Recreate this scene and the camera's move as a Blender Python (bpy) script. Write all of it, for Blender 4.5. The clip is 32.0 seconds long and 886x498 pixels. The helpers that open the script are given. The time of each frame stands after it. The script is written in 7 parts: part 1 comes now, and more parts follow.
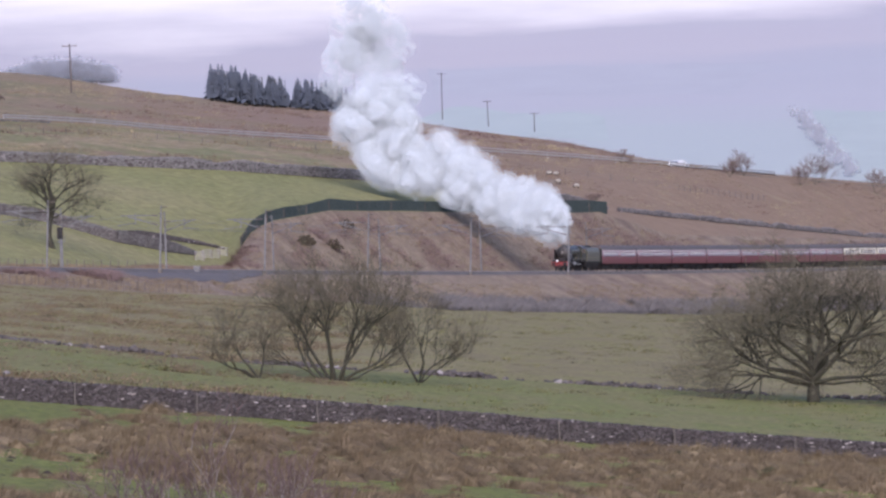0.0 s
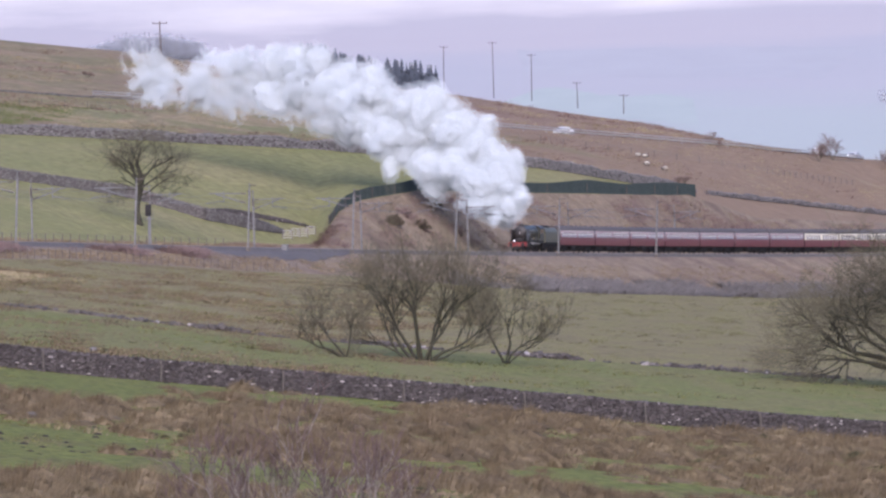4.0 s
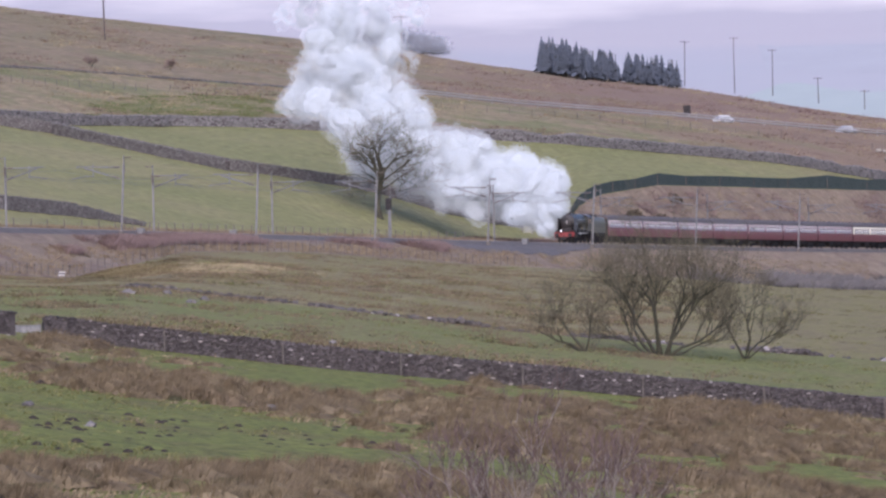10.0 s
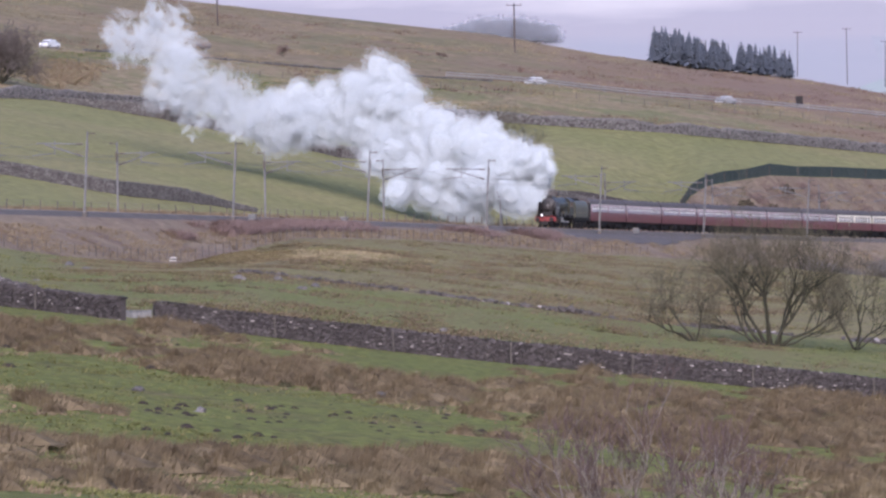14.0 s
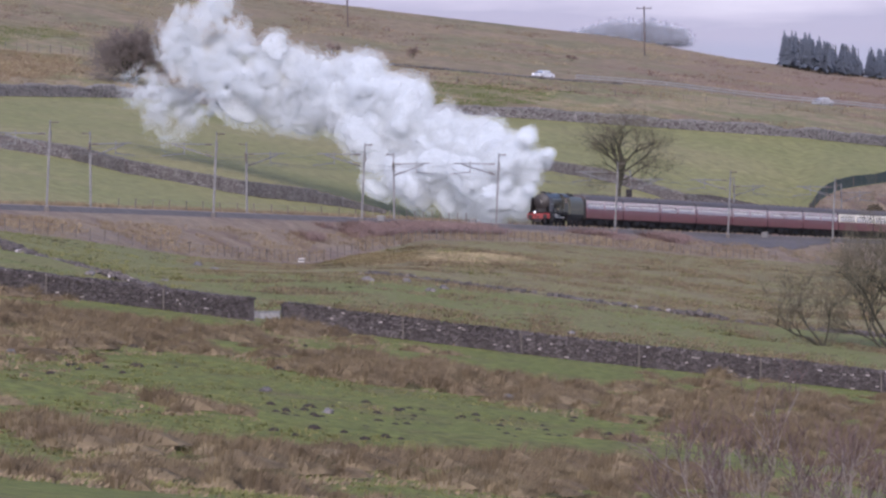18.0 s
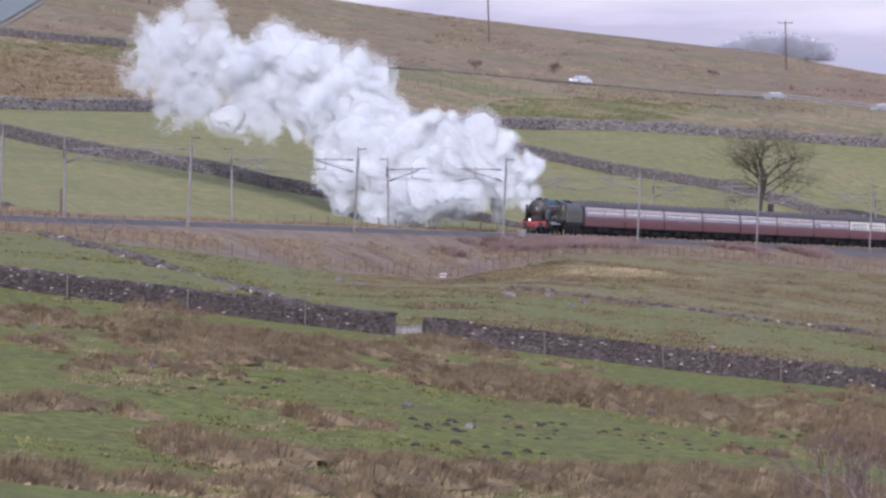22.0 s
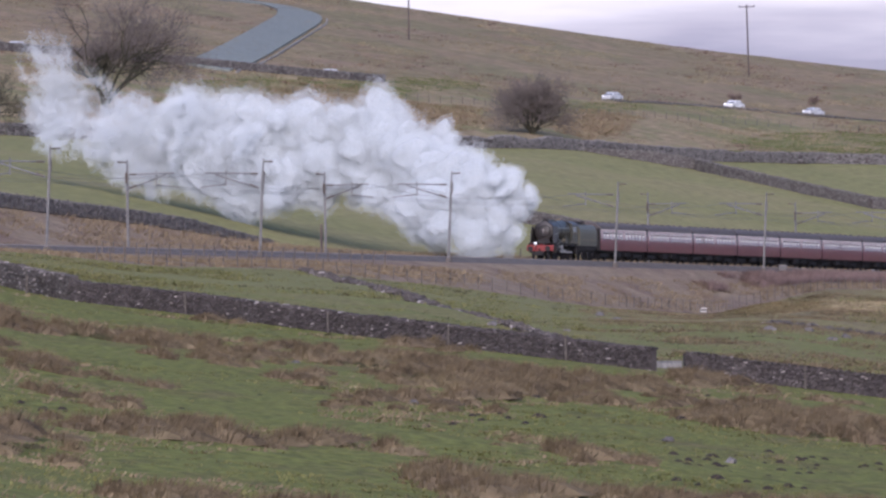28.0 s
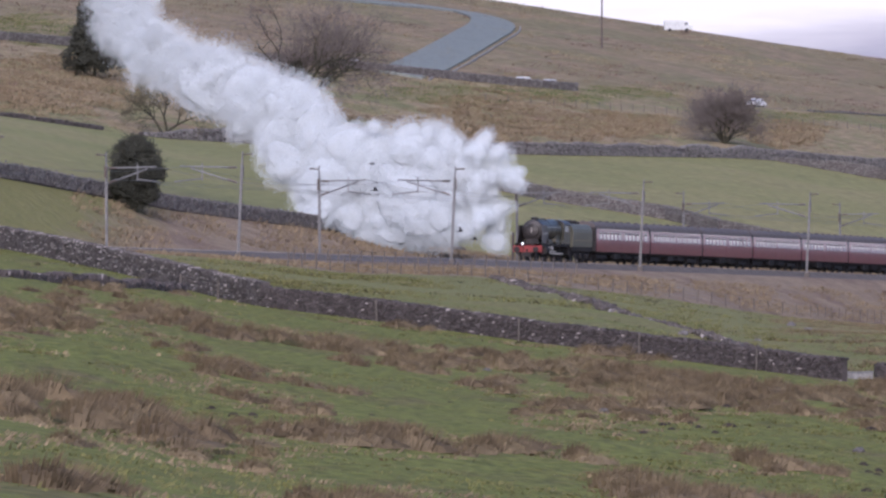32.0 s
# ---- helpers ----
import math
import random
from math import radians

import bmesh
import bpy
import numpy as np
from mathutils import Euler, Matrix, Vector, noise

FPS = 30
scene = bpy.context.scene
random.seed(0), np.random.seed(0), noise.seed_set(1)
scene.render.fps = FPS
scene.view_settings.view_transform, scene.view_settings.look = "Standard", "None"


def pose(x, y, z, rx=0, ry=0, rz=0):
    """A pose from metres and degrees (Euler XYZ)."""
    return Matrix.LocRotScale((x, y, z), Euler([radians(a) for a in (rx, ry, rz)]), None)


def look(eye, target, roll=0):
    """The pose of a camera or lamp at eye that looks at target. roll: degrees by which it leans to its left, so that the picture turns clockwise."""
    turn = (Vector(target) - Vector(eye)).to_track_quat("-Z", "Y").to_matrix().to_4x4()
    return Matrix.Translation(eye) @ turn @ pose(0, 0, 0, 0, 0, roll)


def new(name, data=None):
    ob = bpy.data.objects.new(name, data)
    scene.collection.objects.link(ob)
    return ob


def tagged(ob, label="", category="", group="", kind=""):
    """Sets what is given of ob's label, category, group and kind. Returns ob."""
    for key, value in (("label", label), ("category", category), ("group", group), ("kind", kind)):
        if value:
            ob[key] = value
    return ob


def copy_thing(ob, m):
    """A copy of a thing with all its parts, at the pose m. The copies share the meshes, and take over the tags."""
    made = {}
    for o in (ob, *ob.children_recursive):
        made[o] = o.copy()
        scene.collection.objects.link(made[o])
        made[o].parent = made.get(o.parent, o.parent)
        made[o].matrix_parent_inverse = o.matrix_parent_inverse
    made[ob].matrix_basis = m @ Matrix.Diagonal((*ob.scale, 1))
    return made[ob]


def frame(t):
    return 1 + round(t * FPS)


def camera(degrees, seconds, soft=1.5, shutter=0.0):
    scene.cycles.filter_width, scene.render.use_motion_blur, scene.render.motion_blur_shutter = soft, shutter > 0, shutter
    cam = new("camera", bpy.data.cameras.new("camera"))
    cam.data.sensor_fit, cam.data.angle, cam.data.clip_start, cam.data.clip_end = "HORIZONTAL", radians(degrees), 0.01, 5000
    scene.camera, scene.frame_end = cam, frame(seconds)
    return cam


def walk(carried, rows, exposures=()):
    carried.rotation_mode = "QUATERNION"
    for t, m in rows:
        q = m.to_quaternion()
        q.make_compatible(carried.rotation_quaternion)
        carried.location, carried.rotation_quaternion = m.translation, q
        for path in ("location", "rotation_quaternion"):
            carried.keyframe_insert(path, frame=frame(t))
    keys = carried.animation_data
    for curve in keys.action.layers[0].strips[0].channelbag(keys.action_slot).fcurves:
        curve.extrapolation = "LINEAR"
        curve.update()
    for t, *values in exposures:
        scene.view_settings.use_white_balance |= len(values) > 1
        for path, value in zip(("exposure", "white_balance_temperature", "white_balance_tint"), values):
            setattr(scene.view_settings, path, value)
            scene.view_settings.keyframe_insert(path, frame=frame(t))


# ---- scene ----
# The camera stands on a hillside and pans with a long lens. Bearings and dips are counted in
# units of 1/16800 radian: u to the right of north (+y), v below the horizontal plus LEVEL.
FOCAL, LEVEL, EYE = 16800.0, -200.0, 20.0
cam = camera(5.344, 32.0, soft=2.5)
ROWS = [
    (0.0, 1084.8, -36.3, -1.80),
    (0.5, 1069.7, -47.8, -1.89),
    (1.0, 1039.1, -24.6, -1.62),
    (1.5, 1048.8, -15.1, -1.15),
    (2.0, 1026.3, 8.4, -0.82),
    (2.5, 1009.8, 11.6, -0.94),
    (3.0, 989.3, -5.9, -0.91),
    (3.5, 939.1, -10.6, -1.21),
    (5.5, 847.6, 19.7, -1.00),
    (6.0, 784.7, 22.7, -0.87),
    (6.5, 738.4, 35.8, -0.59),
    (7.0, 701.8, 23.2, -0.84),
    (7.5, 681.5, 13.5, -1.02),
    (8.0, 649.4, 14.9, -0.99),
    (8.5, 632.0, -10.7, -0.94),
    (9.0, 592.6, 0.3, -0.97),
    (9.5, 552.2, -10.0, -1.02),
    (10.0, 501.6, -4.1, -0.95),
    (10.5, 486.9, 7.8, -0.85),
    (11.0, 445.4, 40.7, -0.36),
    (11.5, 425.4, 51.8, -0.02),
    (12.0, 398.9, 39.9, -0.26),
    (12.5, 341.4, 25.9, -0.47),
    (13.0, 345.3, 3.0, -0.78),
    (13.5, 336.9, 0.9, -0.75),
    (14.0, 303.3, 14.4, -0.49),
    (14.5, 283.6, 14.3, -0.22),
    (16.5, 160.7, -7.0, 0.04),
    (17.0, 154.6, 11.9, 0.17),
    (17.5, 117.9, 12.3, 0.13),
    (18.0, 74.4, 9.0, -0.11),
    (18.5, 39.8, -0.2, -0.03),
    (19.0, 0.0, -0.0, -0.09),
    (19.5, -25.6, -3.4, -0.08),
    (20.0, -44.5, -0.3, 0.07),
    (20.5, -82.3, -3.1, 0.25),
    (21.0, -130.0, -10.5, 0.24),
    (21.5, -161.1, -9.0, -0.03),
    (22.0, -175.8, -18.2, -0.20),
    (22.5, -215.8, -40.1, -0.01),
    (23.0, -259.1, -53.0, 0.07),
    (23.5, -280.1, -54.2, 0.20),
    (24.0, -329.7, -57.9, 0.18),
    (24.5, -356.3, -69.0, -0.00),
    (25.0, -389.5, -59.7, 0.00),
    (25.5, -447.2, -45.0, 0.14),
    (27.5, -596.1, -63.7, -0.17),
    (28.0, -635.9, -82.6, -0.41),
    (28.5, -672.2, -106.8, -0.37),
    (29.0, -711.3, -103.8, -0.32),
    (29.5, -771.0, -87.8, -0.33),
    (30.0, -822.4, -95.1, -0.16),
    (30.5, -854.6, -88.4, -0.04),
    (31.0, -878.4, -88.9, 0.12),
    (31.5, -918.7, -93.0, 0.09),
    (32.0, -975.6, -98.1, 0.01),
]
walk(cam, [(t, pose(0, 0, EYE, 90 - math.degrees((v - LEVEL) / FOCAL), -r, -math.degrees(u / FOCAL))) for t, u, v, r in ROWS],
     exposures=[(t, e, 5290, 23) for t, e in ((0.0, -0.15), (1.0, -0.29), (2.0, -0.28), (3.0, -0.12), (6.0, 0.06), (7.0, 0.17), (8.0, 0.18), (9.0, 0.07), (10.0, -0.1), (11.0, -0.13), (12.0, 0.05), (13.0, 0.1), (14.0, -0.1), (17.0, -0.17), (18.0, -0.16), (19.0, -0.09), (20.0, -0.12), (22.0, -0.04), (23.0, 0.0), (25.0, -0.47), (29.0, -0.31), (32.0, -0.3))])

# ---- light ----
world = bpy.data.worlds.new("sky")
scene.world = world
world.use_nodes = True
sky = world.node_tree.nodes.new("ShaderNodeTexSky")
sky.sky_type, sky.sun_disc = "NISHITA", False
sky.sun_elevation, sky.sun_rotation = radians(32), radians(181)
sky.air_density, sky.dust_density, sky.ozone_density = 1.0, 6.0, 1.0
world.node_tree.links.new(sky.outputs[0], world.node_tree.nodes["Background"].inputs[0])
world.node_tree.nodes["Background"].inputs[1].default_value = 0.272
sun = new("sun", bpy.data.lights.new("sun", "SUN"))
sun.data.energy, sun.data.angle, sun.data.color = 0.22, radians(80), (1.0, 0.96, 0.92)
sun.matrix_world = look((0, 0, 400), (4, 230, 210))

# ---- materials ----
def surface(name, colours, scale=1.0, fine=12.0, rough=0.9, bump=0.3, metal=0.0, spread=0.5, per_piece=0.0, stretch=(1, 1, 1), coat=0.0, grain_depth=1.0, pale=0.0, coat_ior=1.6, coat_rough=0.05):
    """A node material that wanders between the colours at one scale, with a finer grain and relief at another."""
    m = bpy.data.materials.new(name)
    m.use_nodes = True
    nt = m.node_tree
    n, link = nt.nodes, nt.links.new
    bsdf = n["Principled BSDF"]
    bsdf.inputs["Roughness"].default_value, bsdf.inputs["Metallic"].default_value = rough, metal
    bsdf.inputs["Coat Weight"].default_value = coat
    bsdf.inputs["Coat Roughness"].default_value = coat_rough
    bsdf.inputs["Coat IOR"].default_value = coat_ior
    if rough > 0.6:
        bsdf.inputs["Specular IOR Level"].default_value = 0.15
    co = n.new("ShaderNodeTexCoord")
    mp = n.new("ShaderNodeMapping")
    mp.inputs["Scale"].default_value = stretch
    link(co.outputs["Object"], mp.inputs[0])
    big = n.new("ShaderNodeTexNoise")
    big.inputs["Scale"].default_value, big.inputs["Detail"].default_value, big.inputs["Roughness"].default_value = 1.0 / scale, 5, 0.62
    link(mp.outputs[0], big.inputs["Vector"])
    ramp = n.new("ShaderNodeValToRGB")
    lo, hi = 0.5 - 0.5 * spread, 0.5 + 0.5 * spread
    el = ramp.color_ramp.elements
    while len(el) < len(colours):
        el.new(0.5)
    for i, c in enumerate(colours):
        el[i].position = lo + (hi - lo) * i / max(1, len(colours) - 1)
        el[i].color = (*c, 1)
    link(big.outputs["Fac"], ramp.inputs[0])
    small = n.new("ShaderNodeTexNoise")
    small.inputs["Scale"].default_value, small.inputs["Detail"].default_value = fine / scale, 4
    link(mp.outputs[0], small.inputs["Vector"])
    mix = n.new("ShaderNodeMix")
    mix.data_type, mix.blend_type = "RGBA", "MULTIPLY"
    mix.inputs["Factor"].default_value = 1.0
    grain = n.new("ShaderNodeMapRange")
    grain.inputs["From Min"].default_value, grain.inputs["From Max"].default_value = 0.3, 0.7
    grain.inputs["To Min"].default_value, grain.inputs["To Max"].default_value = 1 - 0.28 * grain_depth, 1 + 0.25 * grain_depth
    link(small.outputs["Fac"], grain.inputs["Value"])
    link(ramp.outputs["Color"], mix.inputs["A"])
    link(grain.outputs["Result"], mix.inputs["B"])
    out = mix.outputs["Result"]
    if per_piece:
        info = n.new("ShaderNodeObjectInfo")
        geo = n.new("ShaderNodeNewGeometry")
        add = n.new("ShaderNodeMath")
        add.operation = "ADD"
        link(info.outputs["Random"], add.inputs[0])
        link(geo.outputs["Random Per Island"], add.inputs[1])
        wrap = n.new("ShaderNodeMath")
        wrap.operation = "FRACT"
        link(add.outputs[0], wrap.inputs[0])
        rng = n.new("ShaderNodeMapRange")
        rng.inputs["To Min"].default_value, rng.inputs["To Max"].default_value = 1 - per_piece, 1 + per_piece
        link(wrap.outputs[0], rng.inputs["Value"])
        if pale:
            few, mix3 = n.new("ShaderNodeMath"), n.new("ShaderNodeMix")
            few.operation, few.inputs[1].default_value = "GREATER_THAN", 1 - pale
            link(wrap.outputs[0], few.inputs[0])
            mix3.data_type = "RGBA"
            mix3.inputs["B"].default_value = (0.24, 0.22, 0.215, 1)
            link(few.outputs[0], mix3.inputs["Factor"])
            link(out, mix3.inputs["A"])
            out = mix3.outputs["Result"]
        mul = n.new("ShaderNodeMix")
        mul.data_type, mul.blend_type = "RGBA", "MULTIPLY"
        mul.inputs["Factor"].default_value = 1.0
        link(out, mul.inputs["A"])
        link(rng.outputs["Result"], mul.inputs["B"])
        out = mul.outputs["Result"]
    link(out, bsdf.inputs["Base Color"])
    if bump:
        b = n.new("ShaderNodeBump")
        b.inputs["Strength"].default_value, b.inputs["Distance"].default_value = bump, 0.1 * scale
        link(small.outputs["Fac"], b.inputs["Height"])
        link(b.outputs[0], bsdf.inputs["Normal"])
    return m


M = {}
M["rough"] = surface("rough_pasture", [(0.122, 0.092, 0.048), (0.130, 0.112, 0.042), (0.118, 0.116, 0.031), (0.126, 0.137, 0.030), (0.130, 0.134, 0.031), (0.117, 0.116, 0.031), (0.130, 0.110, 0.043)], 6, 12, stretch=(1, 0.4, 1), bump=0.6, spread=0.6, grain_depth=1.5)
M["strip"] = surface("grazed_grass", [(0.136, 0.143, 0.042), (0.148, 0.142, 0.048), (0.134, 0.143, 0.041), (0.156, 0.143, 0.054), (0.143, 0.138, 0.048), (0.17, 0.144, 0.068)], 6, 12, stretch=(1, 0.35, 1), bump=0.3)
M["field"] = surface("damp_pasture", [(0.160, 0.130, 0.064), (0.184, 0.157, 0.066), (0.170, 0.152, 0.058), (0.186, 0.157, 0.070), (0.156, 0.127, 0.063), (0.178, 0.154, 0.060), (0.245, 0.20, 0.112)], 5, 10, stretch=(1, 0.3, 1), bump=0.4)
M["bank"] = surface("dead_bracken_bank", [(0.118, 0.084, 0.068), (0.180, 0.134, 0.098), (0.228, 0.180, 0.122), (0.168, 0.118, 0.094)], 10, 10, bump=0.6)
M["meadow"] = surface("upland_meadow", [(0.162, 0.166, 0.062), (0.196, 0.187, 0.078), (0.23, 0.2, 0.1)], 40, 30, bump=0.2)
M["moor"] = surface("brown_moor", [(0.19, 0.126, 0.084), (0.182, 0.160, 0.082), (0.16, 0.158, 0.066), (0.248, 0.192, 0.115), (0.165, 0.156, 0.068), (0.202, 0.136, 0.09), (0.238, 0.188, 0.115)], 30, 18, bump=0.4, stretch=(1, 0.5, 1))
M["heath"] = surface("heather_moor", [(0.172, 0.112, 0.082), (0.205, 0.158, 0.095), (0.168, 0.148, 0.076), (0.222, 0.168, 0.105), (0.18, 0.15, 0.08), (0.236, 0.186, 0.114), (0.175, 0.115, 0.084)], 34, 24, bump=0.4, stretch=(0.6, 0.35, 1))
# Pale blue-grey base colours hold the haze in front of the far fell.
M["far"] = surface("hazy_distant_fell", [(0.342, 0.358, 0.366), (0.352, 0.354, 0.368), (0.362, 0.362, 0.372), (0.384, 0.368, 0.374), (0.348, 0.354, 0.368), (0.386, 0.37, 0.375)], 420, 7, bump=0.0, spread=0.5, grain_depth=0.12, stretch=(0.5, 1.2, 1))


def snow_line(m, low, high):
    """Old snow above a ragged height."""
    n, link = m.node_tree.nodes, m.node_tree.links.new
    bsdf = n["Principled BSDF"]
    was = bsdf.inputs["Base Color"].links[0].from_socket
    co, sep, tex, add = n.new("ShaderNodeTexCoord"), n.new("ShaderNodeSeparateXYZ"), n.new("ShaderNodeTexNoise"), n.new("ShaderNodeMath")
    rng, mix = n.new("ShaderNodeMapRange"), n.new("ShaderNodeMix")
    link(co.outputs["Object"], sep.inputs[0])
    link(co.outputs["Object"], tex.inputs["Vector"])
    tex.inputs["Scale"].default_value, tex.inputs["Detail"].default_value = 0.006, 6
    add.operation = "MULTIPLY_ADD"
    add.inputs[1].default_value = 60.0
    link(tex.outputs["Fac"], add.inputs[0])
    link(sep.outputs["Z"], add.inputs[2])
    rng.inputs["From Min"].default_value, rng.inputs["From Max"].default_value = low + 30, high + 30
    link(add.outputs[0], rng.inputs["Value"])
    mix.data_type = "RGBA"
    mix.inputs["B"].default_value = (0.84, 0.79, 0.70, 1)
    link(rng.outputs["Result"], mix.inputs["Factor"])
    link(was, mix.inputs["A"])
    link(mix.outputs["Result"], bsdf.inputs["Base Color"])


def height_bands(m, stops, ragged):
    """Growth and painted haze that change with the height on a slope, with soft ragged limits; stops are heights and
    colours.
    """
    n, link = m.node_tree.nodes, m.node_tree.links.new
    bsdf = n["Principled BSDF"]
    was = bsdf.inputs["Base Color"].links[0].from_socket
    co, sep, mp, tex, add = n.new("ShaderNodeTexCoord"), n.new("ShaderNodeSeparateXYZ"), n.new("ShaderNodeMapping"), n.new("ShaderNodeTexNoise"), n.new("ShaderNodeMath")
    rng, ramp, mix = n.new("ShaderNodeMapRange"), n.new("ShaderNodeValToRGB"), n.new("ShaderNodeMix")
    link(co.outputs["Object"], sep.inputs[0])
    link(co.outputs["Object"], mp.inputs[0])
    mp.inputs["Scale"].default_value = (0.5, 1.0, 1.0)
    link(mp.outputs[0], tex.inputs["Vector"])
    tex.inputs["Scale"].default_value, tex.inputs["Detail"].default_value = 0.013, 5
    add.operation, add.inputs[1].default_value = "MULTIPLY_ADD", ragged
    link(tex.outputs["Fac"], add.inputs[0])
    link(sep.outputs["Z"], add.inputs[2])
    lo, hi = stops[0][0], stops[-1][0]
    rng.inputs["From Min"].default_value, rng.inputs["From Max"].default_value = lo + ragged / 2, hi + ragged / 2
    link(add.outputs[0], rng.inputs["Value"])
    while len(ramp.color_ramp.elements) < len(stops):
        ramp.color_ramp.elements.new(0.5)
    for k, (z, c) in enumerate(stops):
        ramp.color_ramp.elements[k].position, ramp.color_ramp.elements[k].color = (z - lo) / (hi - lo), (*c, 1)
    link(rng.outputs["Result"], ramp.inputs[0])
    mix.data_type = "RGBA"
    mix.inputs["Factor"].default_value = 0.72
    link(was, mix.inputs["A"])
    link(ramp.outputs["Color"], mix.inputs["B"])
    link(mix.outputs["Result"], bsdf.inputs["Base Color"])


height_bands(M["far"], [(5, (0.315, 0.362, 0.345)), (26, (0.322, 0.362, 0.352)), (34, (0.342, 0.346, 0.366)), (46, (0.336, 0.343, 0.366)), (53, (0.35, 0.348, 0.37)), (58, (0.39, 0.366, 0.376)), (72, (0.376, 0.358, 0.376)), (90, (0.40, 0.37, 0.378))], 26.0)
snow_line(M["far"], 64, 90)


def growth_zone(m, colours, x0, x1, ragged=150.0, grain=0.14):
    """Other growth takes over beyond x0, wholly so by x1, in ragged patches."""
    n, link = m.node_tree.nodes, m.node_tree.links.new
    bsdf = n["Principled BSDF"]
    was = bsdf.inputs["Base Color"].links[0].from_socket
    co, sep, tex, fine = n.new("ShaderNodeTexCoord"), n.new("ShaderNodeSeparateXYZ"), n.new("ShaderNodeTexNoise"), n.new("ShaderNodeTexNoise")
    add, rng, ramp, mix = n.new("ShaderNodeMath"), n.new("ShaderNodeMapRange"), n.new("ShaderNodeValToRGB"), n.new("ShaderNodeMix")
    for node, size in ((tex, 3.0 / ragged), (fine, grain)):
        link(co.outputs["Object"], node.inputs["Vector"])
        node.inputs["Scale"].default_value, node.inputs["Detail"].default_value = size, 6
    link(co.outputs["Object"], sep.inputs[0])
    add.operation, add.inputs[1].default_value = "MULTIPLY_ADD", ragged
    link(tex.outputs["Fac"], add.inputs[0])
    link(sep.outputs["X"], add.inputs[2])
    rng.inputs["From Min"].default_value, rng.inputs["From Max"].default_value = x0 + ragged / 2, x1 + ragged / 2
    link(add.outputs[0], rng.inputs["Value"])
    while len(ramp.color_ramp.elements) < len(colours):
        ramp.color_ramp.elements.new(0.5)
    for k, c in enumerate(colours):
        ramp.color_ramp.elements[k].position, ramp.color_ramp.elements[k].color = 0.3 + 0.4 * k / (len(colours) - 1), (*c, 1)
    link(fine.outputs["Fac"], ramp.inputs[0])
    mix.data_type = "RGBA"
    link(rng.outputs["Result"], mix.inputs["Factor"])
    link(was, mix.inputs["A"])
    link(ramp.outputs["Color"], mix.inputs["B"])
    link(mix.outputs["Result"], bsdf.inputs["Base Color"])


growth_zone(M["moor"], [(0.165, 0.108, 0.072), (0.225, 0.162, 0.105), (0.195, 0.135, 0.088), (0.235, 0.182, 0.115)], 70, 110)
growth_zone(M["field"], [(0.135, 0.135, 0.05), (0.16, 0.152, 0.058), (0.14, 0.145, 0.05), (0.178, 0.158, 0.072)], -8, -20, 26.0, 0.3)
growth_zone(M["bank"], [(0.145, 0.142, 0.05), (0.17, 0.158, 0.062), (0.15, 0.148, 0.053)], -71, -77, 8.0, 0.3)
growth_zone(M["meadow"], [(0.165, 0.108, 0.072), (0.225, 0.162, 0.105), (0.195, 0.135, 0.088), (0.235, 0.182, 0.115)], 119, 127, 10.0)
growth_zone(M["heath"], [(0.165, 0.106, 0.078), (0.215, 0.152, 0.105), (0.188, 0.125, 0.09), (0.225, 0.17, 0.115)], 30, 90)
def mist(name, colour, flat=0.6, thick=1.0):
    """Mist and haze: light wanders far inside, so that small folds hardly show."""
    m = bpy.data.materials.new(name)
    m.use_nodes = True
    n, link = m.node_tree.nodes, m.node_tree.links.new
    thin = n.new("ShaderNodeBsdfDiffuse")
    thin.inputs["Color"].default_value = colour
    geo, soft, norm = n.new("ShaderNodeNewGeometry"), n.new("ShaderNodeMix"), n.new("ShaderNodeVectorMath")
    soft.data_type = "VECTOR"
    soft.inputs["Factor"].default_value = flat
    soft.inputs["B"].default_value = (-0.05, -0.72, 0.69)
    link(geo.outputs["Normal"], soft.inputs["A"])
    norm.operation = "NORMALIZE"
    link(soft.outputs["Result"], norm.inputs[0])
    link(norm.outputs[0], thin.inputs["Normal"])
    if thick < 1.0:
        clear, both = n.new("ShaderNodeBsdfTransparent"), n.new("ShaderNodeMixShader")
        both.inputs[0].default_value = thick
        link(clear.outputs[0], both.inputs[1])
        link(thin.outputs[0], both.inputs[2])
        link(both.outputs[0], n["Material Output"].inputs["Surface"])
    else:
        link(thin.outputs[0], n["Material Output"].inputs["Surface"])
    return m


M["ballast"] = surface("grey_ballast", [(0.082, 0.073, 0.07), (0.112, 0.1, 0.094), (0.145, 0.13, 0.12)], 2.0, 14, bump=0.6)
M["stone"] = surface("limestone", [(0.09, 0.084, 0.084), (0.135, 0.126, 0.124), (0.19, 0.18, 0.176)], 0.9, 9, bump=0.5, per_piece=0.25)
M["darkstone"] = surface("mossy_dark_stone", [(0.052, 0.045, 0.047), (0.073, 0.064, 0.066), (0.094, 0.084, 0.084), (0.15, 0.138, 0.136)], 0.5, 6, bump=0.5, per_piece=0.36, spread=0.6, pale=0.02)
M["greywall"] = surface("pale_weathered_limestone", [(0.125, 0.117, 0.118), (0.175, 0.166, 0.166), (0.235, 0.226, 0.225)], 0.9, 9, bump=0.5, per_piece=0.25)
M["lichen"] = surface("lichened_wall_stone", [(0.06, 0.052, 0.053), (0.09, 0.08, 0.08), (0.125, 0.115, 0.112), (0.19, 0.178, 0.172)], 0.5, 6, bump=0.5, per_piece=0.36, spread=0.6, pale=0.1)
